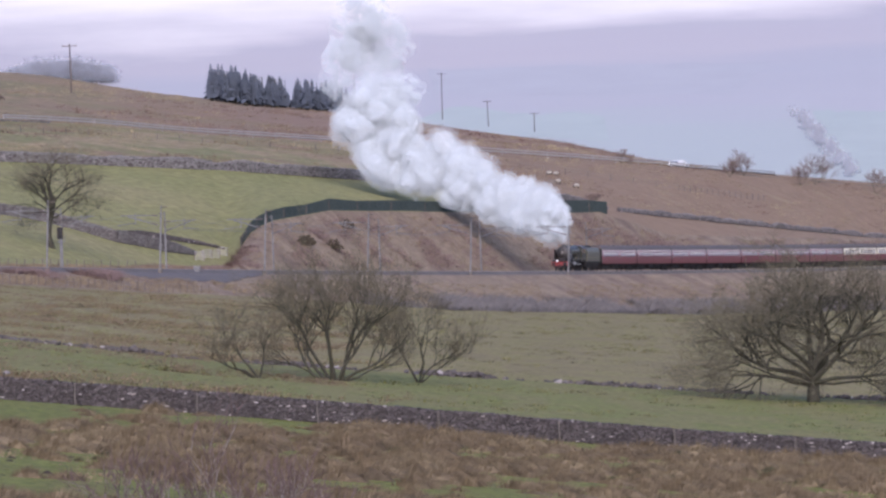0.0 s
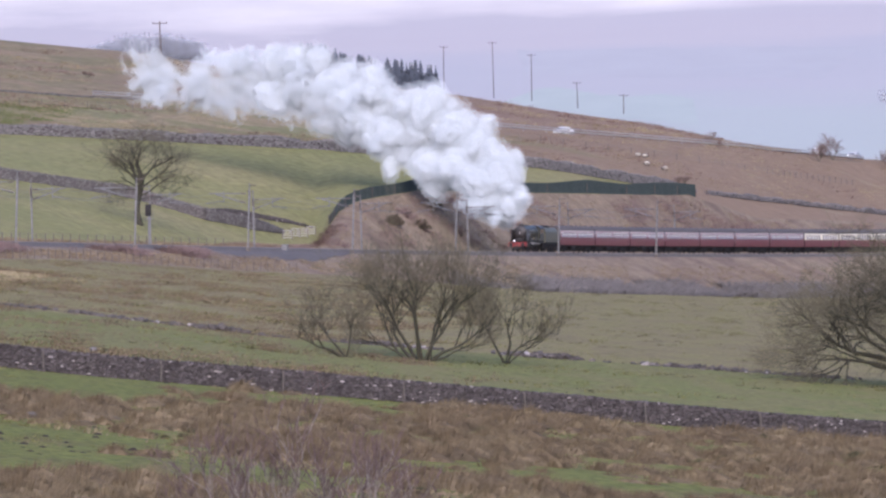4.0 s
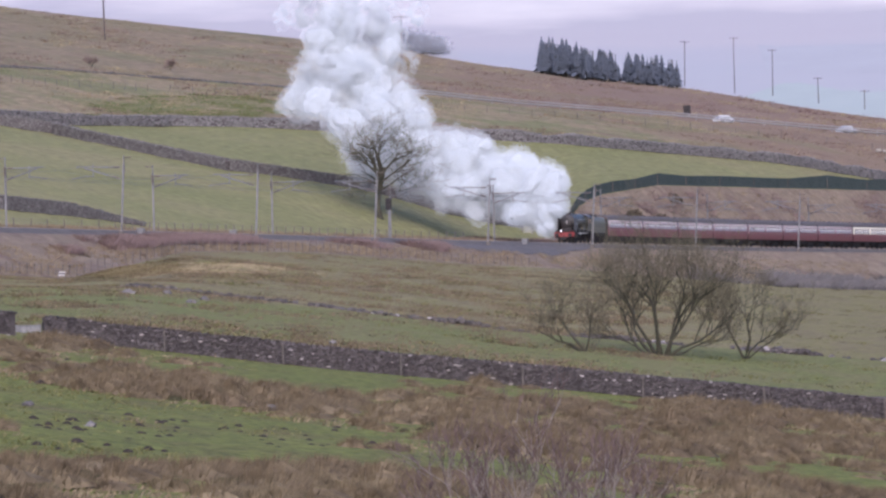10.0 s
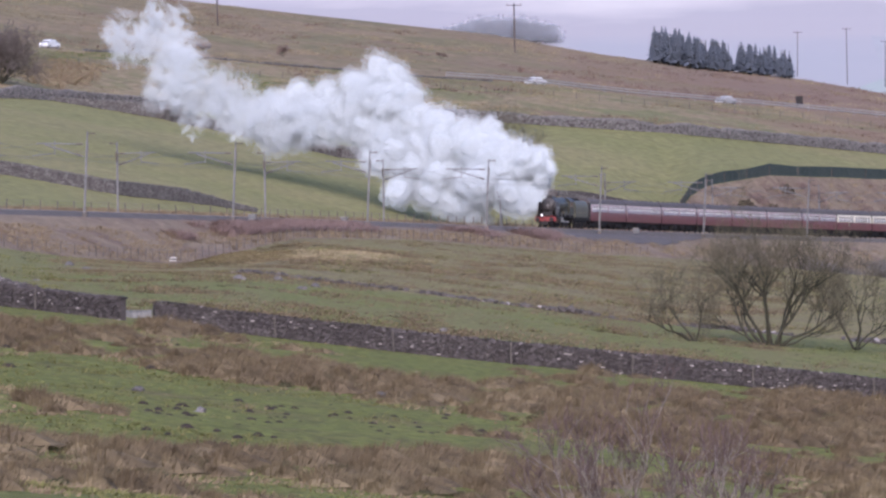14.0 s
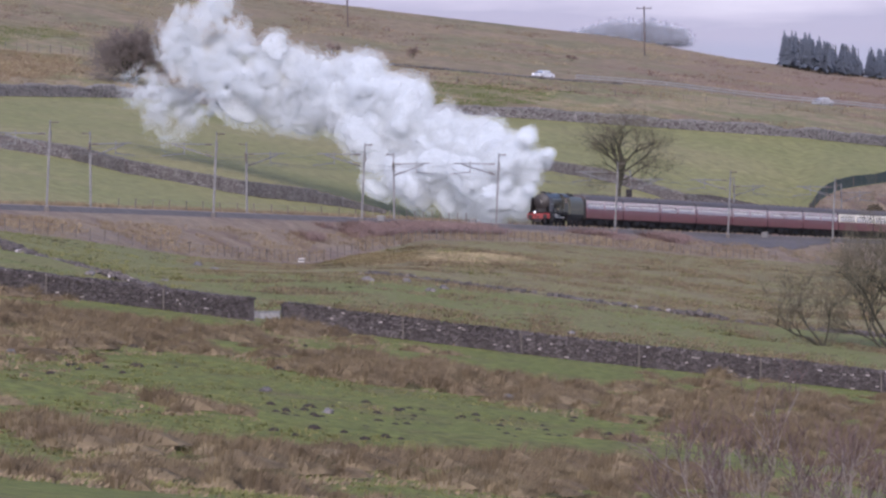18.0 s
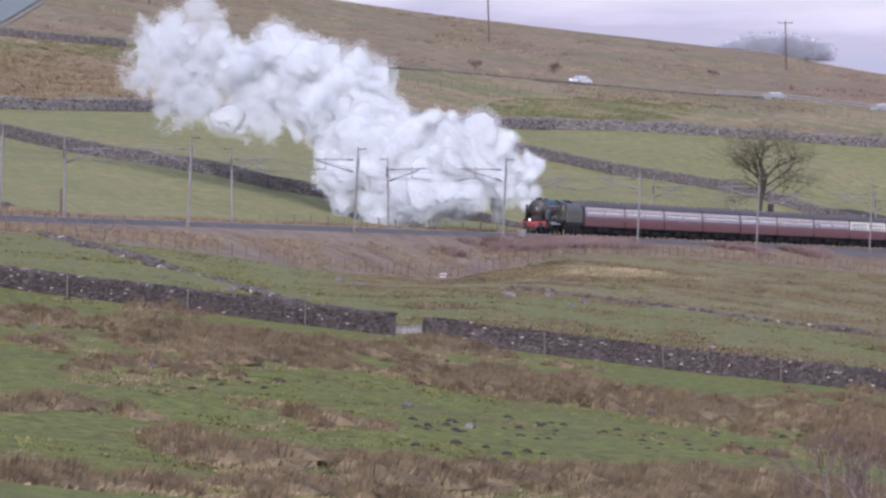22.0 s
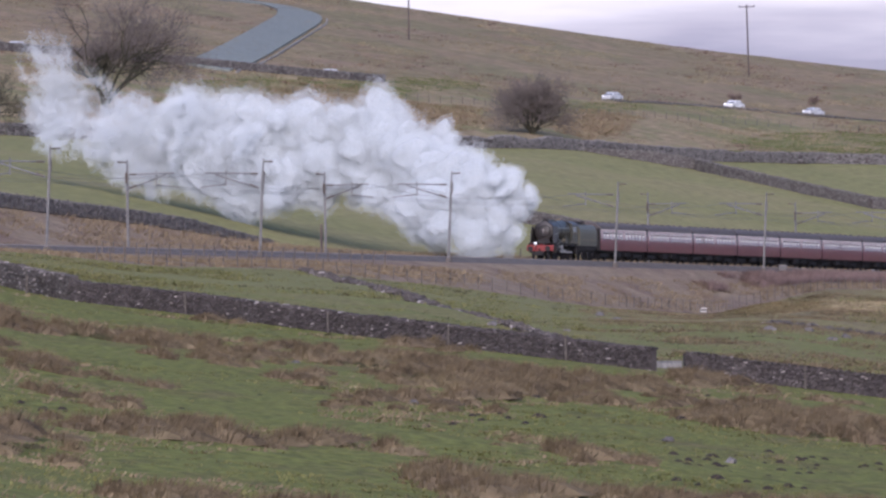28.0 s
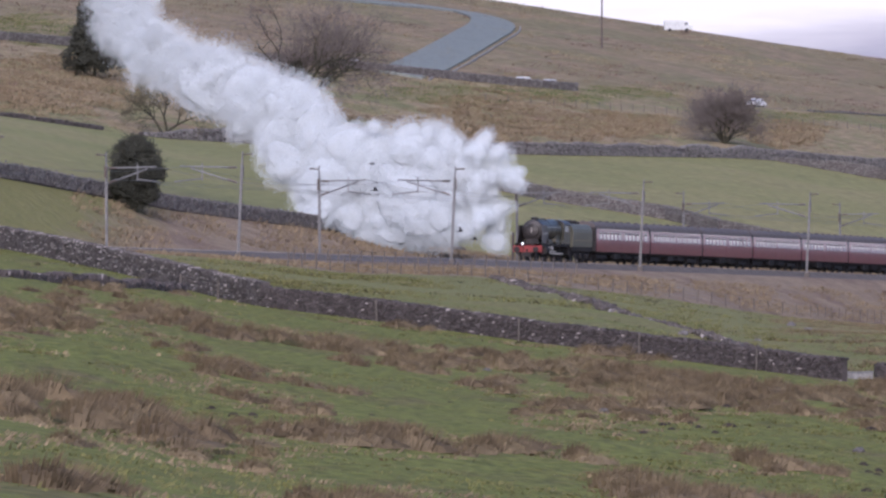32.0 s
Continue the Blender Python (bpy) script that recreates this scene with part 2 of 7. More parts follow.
M["core"] = surface("dark_wall_core", [(0.06, 0.052, 0.053), (0.085, 0.074, 0.074)], 0.5, 8, bump=0.5)

# ---- the lie of the land ----
def spot(u, v, d):
    a = u / FOCAL
    return Vector((d * math.sin(a), d * math.cos(a), EYE - d * (v - LEVEL) / FOCAL))


RAIL_X, RAIL_Z = np.poly1d([-3.398, 3.138, 11.063, 13.625, 96.679, 8.399 + 1.28]), np.poly1d([0.287, 0.439, -1.015, -8.151, 9.321])


def rail_at(y):
    """The middle of the running line, on top of the rails, at that northing."""
    w = (y - 1100) / 400
    return Vector((RAIL_X(w), y, RAIL_Z(w)))


TRACK = [rail_at(y) for y in np.arange(560, 2100, 2.0)]
TRACK_S = np.concatenate(([0], np.cumsum([(b - a).length for a, b in zip(TRACK, TRACK[1:])])))
TRACK_N = np.array(TRACK)
TRACK_U = FOCAL * np.arctan2(TRACK_N[:, 0], TRACK_N[:, 1])
TRACK_D = np.hypot(TRACK_N[:, 0], TRACK_N[:, 1])
TRACK_V = LEVEL + FOCAL * (EYE - TRACK_N[:, 2]) / TRACK_D


def rail(s):
    """Place and heading (towards the south) at s metres along the line, counted from its southern end."""
    p = Vector([np.interp(s, TRACK_S, TRACK_N[:, k]) for k in range(3)])
    q = Vector([np.interp(s + 6, TRACK_S, TRACK_N[:, k]) for k in range(3)])
    return p, (p - q).normalized()


def track_d(u):
    return np.interp(u, TRACK_U, TRACK_D)


def track_v(u):
    return np.interp(u, TRACK_U, TRACK_V)


def knots(text):
    """u, v pairs of one line of the land."""
    a = np.array([float(w) for w in text.replace(",", " ").split()]).reshape(-1, 2)
    return lambda u: np.interp(u, a[:, 0], a[:, 1])


def smooth(fn, r=40):
    return lambda u: sum(fn(np.asarray(u, float) + k) for k in np.linspace(-r, r, 7)) / 7


wall_v = smooth(knots("-2600,-150 -1760,-101 -1560,-59 -1310,3 -1060,33 -860,61 -264,136 300,206 700,248 1100,291 1490,334 1860,370 2600,430"))
wall_d = knots("-2600,700 -1760,620 -1310,560 -264,530 700,540 1860,560 2600,580")
mid_v = smooth(knots("-2600,-150 -1760,-112 -1310,-48 -1060,-22 -700,0 -434,52 -59,56 360,107 640,146 1104,191 1503,228 1860,255 2600,300"))
mid_d = knots("-2600,720 -1760,680 -1310,650 -500,660 0,680 1860,690 2600,700")
toe_v = smooth(knots("-2600,-140 -1760,-109 -1360,-80 -1160,-57 -1073,-52 -924,-50 -784,-33 -574,-9 -460,9 -360,23 -260,31 -160,38 -60,16 40,-7 261,-2 561,25 748,37 1100,72 1500,92 1868,95 2600,110"), 20)
mead_v = smooth(knots("-2600,-420 -1760,-334 -1480,-294 -1174,-276 -870,-266 -440,-259 -166,-234 156,-226 416,-208 705,-187 1103,-146 1303,-107 1402,-91 1868,-28 2600,-10"))
mead_d = knots("-2600,1100 -1760,1150 -800,1250 0,1400 700,1450 1103,1520 1402,1600 1868,1780 2600,2000")
road_v = smooth(knots("-2600,-520 -1760,-470 -1140,-419 -835,-387 -585,-366 -404,-348 -192,-335 22,-314 275,-291 465,-276 625,-256 920,-228 1112,-208 1312,-188 1514,-167 1868,-126 2600,-60"))
road_d = knots("-2600,1300 -1760,1350 -800,1450 0,1580 1500,1760 1868,1880 2600,2100")
crest_v = smooth(knots("-2600,-760 -1760,-650 -890,-539 -634,-500 -417,-467 -192,-434 67,-402 394,-364 566,-330 784,-300 945,-280 1133,-245 1304,-218 1406,-192 1605,-156 1872,-124 2600,-60"))
crest_d = knots("-2600,1750 -1760,1800 0,1950 1500,2080 2600,2300")


def back_v(u):
    """Just beyond the line: a cutting to the north, a low bank to the south."""
    cut = np.interp(u, [700, 735, 770, 880, 1360, 1480, 1868], [0, 58, 82, 103, 100, 60, 45])
    low = np.interp(u, [-2600, -1760, -1460, -1160, -930, -800], [110, 118, 68, 38, 8, 0])
    return track_v(u) - cut - low - 3


LINES = [
    (lambda u: 441 - 0 * u, lambda u: 0 * u + 12.0),
    (lambda u: 441 - 0 * u, lambda u: 0 * u + 70.0),
    (lambda u: wall_v(u) + 300 + 0 * u, lambda u: 0 * u + 270.0),
    (wall_v, wall_d),
    (mid_v, mid_d),
    (toe_v, lambda u: track_d(u) - 75),
    (lambda u: track_v(u) + FOCAL * 0.62 / track_d(u), lambda u: track_d(u) - 22),
    (lambda u: track_v(u) + FOCAL * 0.45 / track_d(u), track_d),
    (lambda u: track_v(u) + 1, lambda u: track_d(u) + 34),
    (back_v, lambda u: track_d(u) + 75),
    (mead_v, mead_d),
    (road_v, road_d),
    (lambda u: road_v(u) + 3.2, lambda u: road_d(u) + 1.2),
    (lambda u: road_v(u) + 2.8, lambda u: road_d(u) + 9),
    (crest_v, crest_d),
    (lambda u: crest_v(u) + 70, lambda u: crest_d(u) + 350),
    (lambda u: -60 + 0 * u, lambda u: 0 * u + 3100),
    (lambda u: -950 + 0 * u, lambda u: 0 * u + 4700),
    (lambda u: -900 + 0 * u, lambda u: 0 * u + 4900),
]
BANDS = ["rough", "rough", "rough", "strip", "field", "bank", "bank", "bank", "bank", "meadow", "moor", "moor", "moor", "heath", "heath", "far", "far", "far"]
STEPS = [3, 8, 40, 14, 24, 16, 4, 4, 8, 24, 24, 1, 2, 24, 4, 4, 20, 2]


def profile(u):
    """Distances and heights of the lines of the land along one bearing."""
    uu = float(np.clip(u, -2600, 2600))
    d = [float(fd(uu)) for _, fd in LINES]
    z = [EYE - dd * (float(fv(uu)) - LEVEL) / FOCAL for (fv, _), dd in zip(LINES, d)]
    z[0], z[1] = EYE - 1.7, EYE - 3.5
    return d, z


SLICES = {}


def ground_z(u, d):
    """The land's height, between slices that are worked out once."""
    k = math.floor(u / 20)
    for j in (k, k + 1):
        if j not in SLICES:
            SLICES[j] = profile(j * 20.0)
    f = u / 20 - k
    return float(np.interp(d, *SLICES[k]) * (1 - f) + np.interp(d, *SLICES[k + 1]) * f)


def on_ground(u, d):
    a = u / FOCAL
    return Vector((d * math.sin(a), d * math.cos(a), ground_z(u, d)))


def at_xy(x, y):
    return on_ground(FOCAL * math.atan2(x, y), math.hypot(x, y))


def seen_on_ground(u, v, lo=230.0, hi=4600.0):
    """The place on the land that lies on the bearing u at the dip v."""
    ds, zs = profile(u)
    dd = np.linspace(lo, hi, 1600)
    vv = LEVEL + FOCAL * (EYE - np.interp(dd, ds, zs)) / dd
    hit = np.nonzero(vv <= v)[0]
    return on_ground(u, float(dd[hit[0]] if len(hit) else hi))


def build_ground():
    us = np.concatenate((np.arange(-49000, -3000, 3500), np.arange(-3000, -2000, 125), np.arange(-2000, 2100, 20), np.arange(2100, 3100, 125), np.arange(3100, 52779 - 3000, 3500)))
    verts, faces, mats = [], [], []
    bands = []
    for k, n in enumerate(STEPS):
        bands += [k] * n
    rows = len(bands) + 1
    for u in us:
        d, z = profile(u)
        a = u / FOCAL
        r = [d[0]]
        h = [z[0]]
        for k, n in enumerate(STEPS):
            for i in range(1, n + 1):
                f = i / n
                dd = d[k] + (d[k + 1] - d[k]) * f
                zz = z[k] + (z[k + 1] - z[k]) * f
                lump = 0.0 if i == n or 5 <= k <= 8 or k in (11, 12) else 1.0
                p = Vector((dd * math.sin(a) * 0.05, dd * math.cos(a) * 0.05, 0.0))
                amp = 0.25 if k < 5 else (0.2 if k < 15 else 0.0)
                zz += lump * amp * noise.fractal(p, 1.0, 2.0, 3)
                r.append(dd)
                h.append(zz)
        verts += [(dd * math.sin(a), dd * math.cos(a), zz) for dd, zz in zip(r, h)]
    cols = len(us)
    for c in range(cols):
        e = (c + 1) % cols
        for k in range(rows - 1):
            faces.append((c * rows + k, e * rows + k, e * rows + k + 1, c * rows + k + 1))
            mats.append(bands[k])
    centre = len(verts)
    verts.append((0, 0, EYE - 1.6))
    for c in range(cols):
        faces.append((centre, ((c + 1) % cols) * rows, c * rows))
        mats.append(0)
    me = bpy.data.meshes.new("ground")
    me.from_pydata(verts, [], faces)
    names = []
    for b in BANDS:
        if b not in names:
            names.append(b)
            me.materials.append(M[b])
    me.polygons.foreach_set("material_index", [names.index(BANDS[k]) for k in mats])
    me.polygons.foreach_set("use_smooth", [True] * len(faces))
    me.update()
    return tagged(new("ground", me), "rough upland pasture, bracken banks and moor rising to hazy fells", "ground", kind="structure")


ground = build_ground()

# ---- mesh helpers ----
class Shape:
    """Collects plain pieces of one mesh."""

    def __init__(self):
        self.v, self.f = [], []

    def add(self, verts, faces, m=None):
        k = len(self.v)
        self.v += [tuple(m @ Vector(p)) for p in verts] if m is not None else [tuple(p) for p in verts]
        self.f += [tuple(i + k for i in q) for q in faces]
        return self

    def box(self, c, s, m=None, taper=1.0, bevel=0.0):
        x, y, z = (a / 2 for a in s)
        if bevel:
            b = min(bevel, x * 0.45, y * 0.45, z * 0.45)
            vs, fs = [], []
            ring = [(x - b, -y), (x, -y + b), (x, y - b), (x - b, y), (-x + b, y), (-x, y - b), (-x, -y + b), (-x + b, -y)]
            for zz, k in ((-z, 0), (-z + b, 1), (z - b, 1), (z, 0)):
                vs += [((px if k else px * (x - b) / x) + c[0], (py if k else py * (y - b) / y) + c[1], zz + c[2]) for px, py in ring]
            for r in range(3):
                fs += [(r * 8 + i, r * 8 + (i + 1) % 8, r * 8 + 8 + (i + 1) % 8, r * 8 + 8 + i) for i in range(8)]
            fs += [tuple(range(7, -1, -1)), tuple(range(24, 32))]
            return self.add(vs, fs, m)
        vs = [(c[0] + i * x * (taper if k > 0 else 1), c[1] + j * y * (taper if k > 0 else 1), c[2] + k * z) for k in (-1, 1) for j in (-1, 1) for i in (-1, 1)]
        return self.add(vs, [(0, 2, 3, 1), (4, 5, 7, 6), (0, 1, 5, 4), (2, 6, 7, 3), (0, 4, 6, 2), (1, 3, 7, 5)], m)

    def tube(self, pts, radii, n=8, caps=True, m=None):
        pts = [Vector(p) for p in pts]
        if not hasattr(radii, "__len__"):
            radii = [radii] * len(pts)
        vs, fs = [], []
        for i, p in enumerate(pts):
            t = (pts[min(i + 1, len(pts) - 1)] - pts[max(i - 1, 0)]).normalized()
            a = t.orthogonal().normalized() if abs(t.z) > 0.95 else t.cross(Vector((0, 0, 1))).normalized()
            b = t.cross(a)
            vs += [p + (a * math.cos(6.2832 * k / n) + b * math.sin(6.2832 * k / n)) * radii[i] for k in range(n)]
        for i in range(len(pts) - 1):
            fs += [(i * n + k, i * n + (k + 1) % n, i * n + n + (k + 1) % n, i * n + n + k) for k in range(n)]
        if caps:
            fs += [tuple(range(n - 1, -1, -1)), tuple(range(len(vs) - n, len(vs)))]
        return self.add(vs, fs, m)

    def loft(self, rings, closed=True, caps=True, m=None):
        """Joins rings of equally many points."""
        n = len(rings[0])
        vs = [p for r in rings for p in r]
        fs = []
        for i in range(len(rings) - 1):
            for k in range(n if closed else n - 1):
                fs.append((i * n + k, i * n + (k + 1) % n, i * n + n + (k + 1) % n, i * n + n + k))
        if caps and closed:
            fs += [tuple(range(n - 1, -1, -1)), tuple(range(len(vs) - n, len(vs)))]
        return self.add(vs, fs, m)

    def mesh(self, name, material, smooth=False):
        me = bpy.data.meshes.new(name)
        me.from_pydata(self.v, [], self.f)
        me.materials.append(material)
        if smooth:
            me.polygons.foreach_set("use_smooth", [True] * len(self.f))
        me.update()
        return me


def part(name, shape, material, parent, label="", at=None, smooth=False, kind=""):
    me = shape if isinstance(shape, bpy.types.Mesh) else shape.mesh(name, material, smooth)
    ob = new(name, me)
    ob.parent = parent
    if at is not None:
        ob.matrix_basis = at
    return tagged(ob, label, kind=kind)


def thing(name, label, category, at=None, group="", kind=""):
    ob = new(name)
    ob.empty_display_size = 0.3
    if at is not None:
        ob.matrix_basis = at
    return tagged(ob, label, category, group, kind)


def heading_pose(p, h):
    """At p, with +y along h and +z near the vertical."""
    y = h.normalized()
    x = y.cross(Vector((0, 0, 1))).normalized()
    z = x.cross(y)
    return Matrix(((x.x, y.x, z.x, p.x), (x.y, y.y, z.y, p.y), (x.z, y.z, z.z, p.z), (0, 0, 0, 1)))


def flecks(points, low, high, r):
    """A tiny leaf of mist at every point."""
    vs, fs = [], []
    for p in points:
        a = Vector((r.gauss(0, 1), r.gauss(0, 1), r.gauss(0, 1))).normalized() * r.uniform(low, high)
        b = a.orthogonal() * r.uniform(0.6, 1.0)
        k = len(vs)
        vs += [p - a - b * 0.5, p + a - b * 0.5, p + b]
        fs.append((k, k + 1, k + 2))
    return vs, fs


rnd = random.Random(7)


# ---- the railway ----
def ribbon(offsets, step=4.0):
    """Rings across the line at (sideways, up) offsets; sideways is to the left of a train that runs south."""
    rings = []
    for s in np.arange(0, TRACK_S[-1] - 10, step):
        p, h = rail(s)
        left = Vector((0, 0, 1)).cross(h).normalized()
        rings.append([p + left * a + Vector((0, 0, b)) for a, b in offsets])
    return rings


M["rail"] = surface("worn_rail_steel", [(0.12, 0.10, 0.09), (0.19, 0.17, 0.16)], 1, 8, rough=0.45, metal=0.7, bump=0.1)
M["sleeper"] = surface("concrete_sleeper", [(0.20, 0.19, 0.18), (0.28, 0.27, 0.25)], 1, 8)
line = thing("railway_line", "double-track railway on grey ballast", "railway", kind="structure")
part("ballast_bed", Shape().loft(ribbon([(-7.6, -0.9), (-5.4, -0.12), (2.4, -0.12), (5.0, -1.15), (5.0, -1.9), (-7.6, -1.6)])), M["ballast"], line)
for side in (0.0, -3.4):
    for g in (-0.72, 0.72):
        a = side + g
        part("rail", Shape().loft(ribbon([(a - 0.035, -0.02), (a + 0.035, -0.02), (a + 0.035, 0.0), (a - 0.035, 0.0)])), M["rail"], line)
    sl = Shape()
    for s in np.arange(2, TRACK_S[-1] - 20, 1.4):
        p, h = rail(s)
        left = Vector((0, 0, 1)).cross(h).normalized()
        sl.box((0, 0, -0.11), (2.5, 0.26, 0.14), heading_pose(p + left * side, h))
    part("sleepers", sl, M["sleeper"], line, kind="stuff")


def ash_bank():
    """A dark grey cover on the bank below the line, tapering at both ends."""
    rings = []
    for u in np.arange(500, 770, 9):
        k = min(1.0, (u - 500) / 70, (770 - u) / 70)
        d0 = float(track_d(u))
        far = d0 - 20
        near = far - max(3.0, 26 * max(0.0, k)) * (0.85 + 0.3 * noise.noise(Vector((u * 0.05, 0, 0))))
        ring_up = [on_ground(u, near + (far - near) * f) + Vector((0, 0, 0.1)) for f in np.linspace(0, 1, 7)]
        rings.append(ring_up + [p - Vector((0, 0, 0.8)) for p in reversed(ring_up)])
    part("ash_bank", Shape().loft(rings), M["greybank"], line, "dark grey patch on the bank below the line")


M["greybank"] = surface("grey_bank_cover", [(0.09, 0.083, 0.082), (0.118, 0.107, 0.104), (0.15, 0.132, 0.118)], 3.0, 12, bump=0.5)
ash_bank()


# ---- dry-stone walls ----
def lump_stone(w, d, h, r):
    j = lambda k: r.uniform(-0.16, 0.16) * k
    vs = [(sx * w / 2 * r.uniform(0.75, 1.0), sy * d / 2 + j(d), sz * h / 2 * r.uniform(0.8, 1.0)) for sz in (-1, 1) for sy in (-1, 1) for sx in (-1, 1)]
    return vs, [(0, 2, 3, 1), (4, 5, 7, 6), (0, 1, 5, 4), (2, 6, 7, 3), (0, 4, 6, 2), (1, 3, 7, 5)]


STONES = []
for k in range(8):
    sh = Shape()
    sh.add(*lump_stone(1, 1, 1, rnd))
    STONES.append(sh.mesh("stone", M["darkstone"]))


def dry_wall(points, height, label, stone=(0.34, 0.17), thick=0.55, parts_between=None, ruin=0.0, seed=1, face="stone", low_ends=0.0):
    """A wall along points on the ground: a dark core, face stones towards the south and a row of upright cope stones."""
    r = random.Random(seed)
    wall = thing("dry_stone_wall", label, "stone wall", kind="structure")
    core, faces = Shape(), Shape()
    run = 0.0
    singles = 0
    total = sum((Vector((b.x, b.y, 0)) - Vector((a.x, a.y, 0))).length for a, b in zip(points, points[1:]))

    def stand(x):
        """The share of its height that the wall keeps at x metres along it."""
        return min(1.0, 0.25 + min(x, total - x) / low_ends) if low_ends else 1.0

    for a, b in zip(points, points[1:]):
        seg = b - a
        flat = Vector((seg.x, seg.y, 0))
        length = flat.length
        along = flat.normalized()
        out = Vector((along.y, -along.x, 0))
        if out.y > 0:
            out = -out
        n = max(1, int(length / 3.0))
        for i in range(n):
            p, q = a.lerp(b, i / n), a.lerp(b, (i + 1) / n)
            hgt = height * stand(run + length * (i + 0.5) / n) * (1 - ruin * max(0, noise.noise(Vector((run * 0.12 + i * 0.36, seed, 0))) + 0.3) * 1.4)
            if hgt < 0.2 * height or ruin > 0.5:
                continue
            m = [p + out * thick * 0.42, p - out * thick * 0.42, q - out * thick * 0.42, q + out * thick * 0.42]
            low, top = Vector((0, 0, -0.3)), Vector((0, 0, hgt * 0.93))
            core.add([w + low for w in m] + [w + top for w in m], [(0, 1, 2, 3), (7, 6, 5, 4), (0, 3, 7, 4), (1, 5, 6, 2), (0, 4, 5, 1), (2, 6, 7, 3)])
        x = 0.0
        rows = max(2, int(height / stone[1]))
        for k in range(rows + 1):
            x = r.uniform(0, stone[0])
            cope = k == rows
            while x < length:
                w = stone[0] * r.uniform(0.5, 1.5) * (0.6 if cope else 1)
                p = a.lerp(b, min(1, x / length))
                hgt = height * stand(run + x) * (1 + 0.06 * noise.noise(Vector(((run + x) * 0.35, seed, 4))) - ruin * max(0, noise.noise(Vector(((run + x) * 0.12, seed, 0))) + 0.3) * 1.4)
                z = (k + 0.5) * stone[1] if not cope else hgt
                x += w
                if z > hgt + 0.02 or (ruin and r.random() < ruin * 0.5):
                    continue
                hh = stone[1] * r.uniform(0.75, 1.15) * (1.7 if cope else 1)
                base = p + out * (0.0 if cope else thick * 0.36 + r.uniform(-0.02, 0.07)) + Vector((0, 0, z - (hh * 0.3 if cope else 0) + r.uniform(-0.03, 0.03)))
                rot = Matrix(((along.x, out.x, 0, base.x), (along.y, out.y, 0, base.y), (0, 0, 1, base.z), (0, 0, 0, 1))) @ pose(0, 0, 0, 0, r.uniform(-9, 9), r.uniform(-9, 9))
                dep = thick * (0.95 if cope else 0.42)
                if parts_between and parts_between[0] < p.x < parts_between[1] and singles < 300 and (k >= rows - 2):
                    part("stone", STONES[r.randrange(8)], None, wall, at=rot @ Matrix.Diagonal((w * 0.95, dep, hh * 0.95, 1)))
                    singles += 1
                else:
                    faces.add(*lump_stone(w * 0.95, dep, hh * 0.95, r), rot)
        run += length
    part("wall_core", core, M["core"], wall)
    part("wall_stones", faces, M[face], wall, kind="stuff")
    return wall


def path_uv(pairs, lo=230.0):
    return [seen_on_ground(u, v, lo) for u, v in pairs]


def wall_line(u0, u1, step=60):
    return [on_ground(u, float(wall_d(u))) for u in np.linspace(u0, u1, max(2, int(abs(u1 - u0) / step) + 1))]


NEAR = "dark mossy dry-stone field wall in the rough pasture"
dry_wall(wall_line(-211, 2250), 1.27, NEAR, (0.21, 0.092), parts_between=(-6, 6), seed=1, face="darkstone")
dry_wall(wall_line(-1290, -265), 1.27, NEAR, (0.21, 0.092), seed=2, face="darkstone")
dry_wall(wall_line(-2300, -1290), 1.45, "lichen-speckled dry-stone field wall below the railway", (0.27, 0.12), seed=13, face="lichen")

# ---- the train ----
M["maroon"] = surface("maroon_coach_paint", [(0.115, 0.020, 0.031), (0.145, 0.026, 0.039)], 1.5, 6, rough=0.4, bump=0.0, coat=0.9, coat_ior=1.95, coat_rough=0.12)
# Weaker coat than the upper sides, so the reflected bank stays faint.
M["lowmaroon"] = surface("weak_coat_maroon", [(0.118, 0.020, 0.031), (0.142, 0.025, 0.037), (0.116, 0.028, 0.036)], 1.5, 6, rough=0.45, bump=0.0, coat=0.3, coat_ior=1.6, coat_rough=0.2)
M["cream"] = surface("cream_coach_paint", [(0.62, 0.55, 0.38), (0.70, 0.63, 0.45)], 1.5, 6, rough=0.3, bump=0.02, coat=0.5)
M["roof"] = surface("grey_coach_roof", [(0.08, 0.07, 0.069), (0.115, 0.1, 0.098)], 2.5, 6, rough=0.7, bump=0.1)
M["black"] = surface("sooty_black", [(0.020, 0.019, 0.020), (0.042, 0.038, 0.038)], 0.8, 8, rough=0.75, bump=0.1)
M["green"] = surface("dark_engine_paint", [(0.022, 0.023, 0.016), (0.034, 0.034, 0.024)], 1.2, 6, rough=0.4, bump=0.02, coat=0.0)
M["soot"] = surface("brown_black_soot", [(0.013, 0.011, 0.011), (0.023, 0.018, 0.018)], 0.8, 8, rough=0.6, bump=0.1, coat=0.3, coat_rough=0.3)
M["brass"] = surface("dull_brass", [(0.30, 0.22, 0.09), (0.38, 0.29, 0.13)], 0.3, 6, rough=0.35, metal=0.9, bump=0.02)
# Olive-grey, paler than the engine's paint.
M["tender"] = surface("olive_grey_tender_paint", [(0.075, 0.075, 0.056), (0.1, 0.098, 0.074)], 1.2, 6, rough=0.5, bump=0.02)
M["red"] = surface("red_buffer_beam", [(0.165, 0.018, 0.019), (0.21, 0.024, 0.024)], 0.6, 6, rough=0.4, bump=0.05)
M["steel"] = surface("bright_steel", [(0.42, 0.40, 0.38), (0.55, 0.53, 0.5)], 0.5, 6, rough=0.5, metal=0.6, bump=0.02)
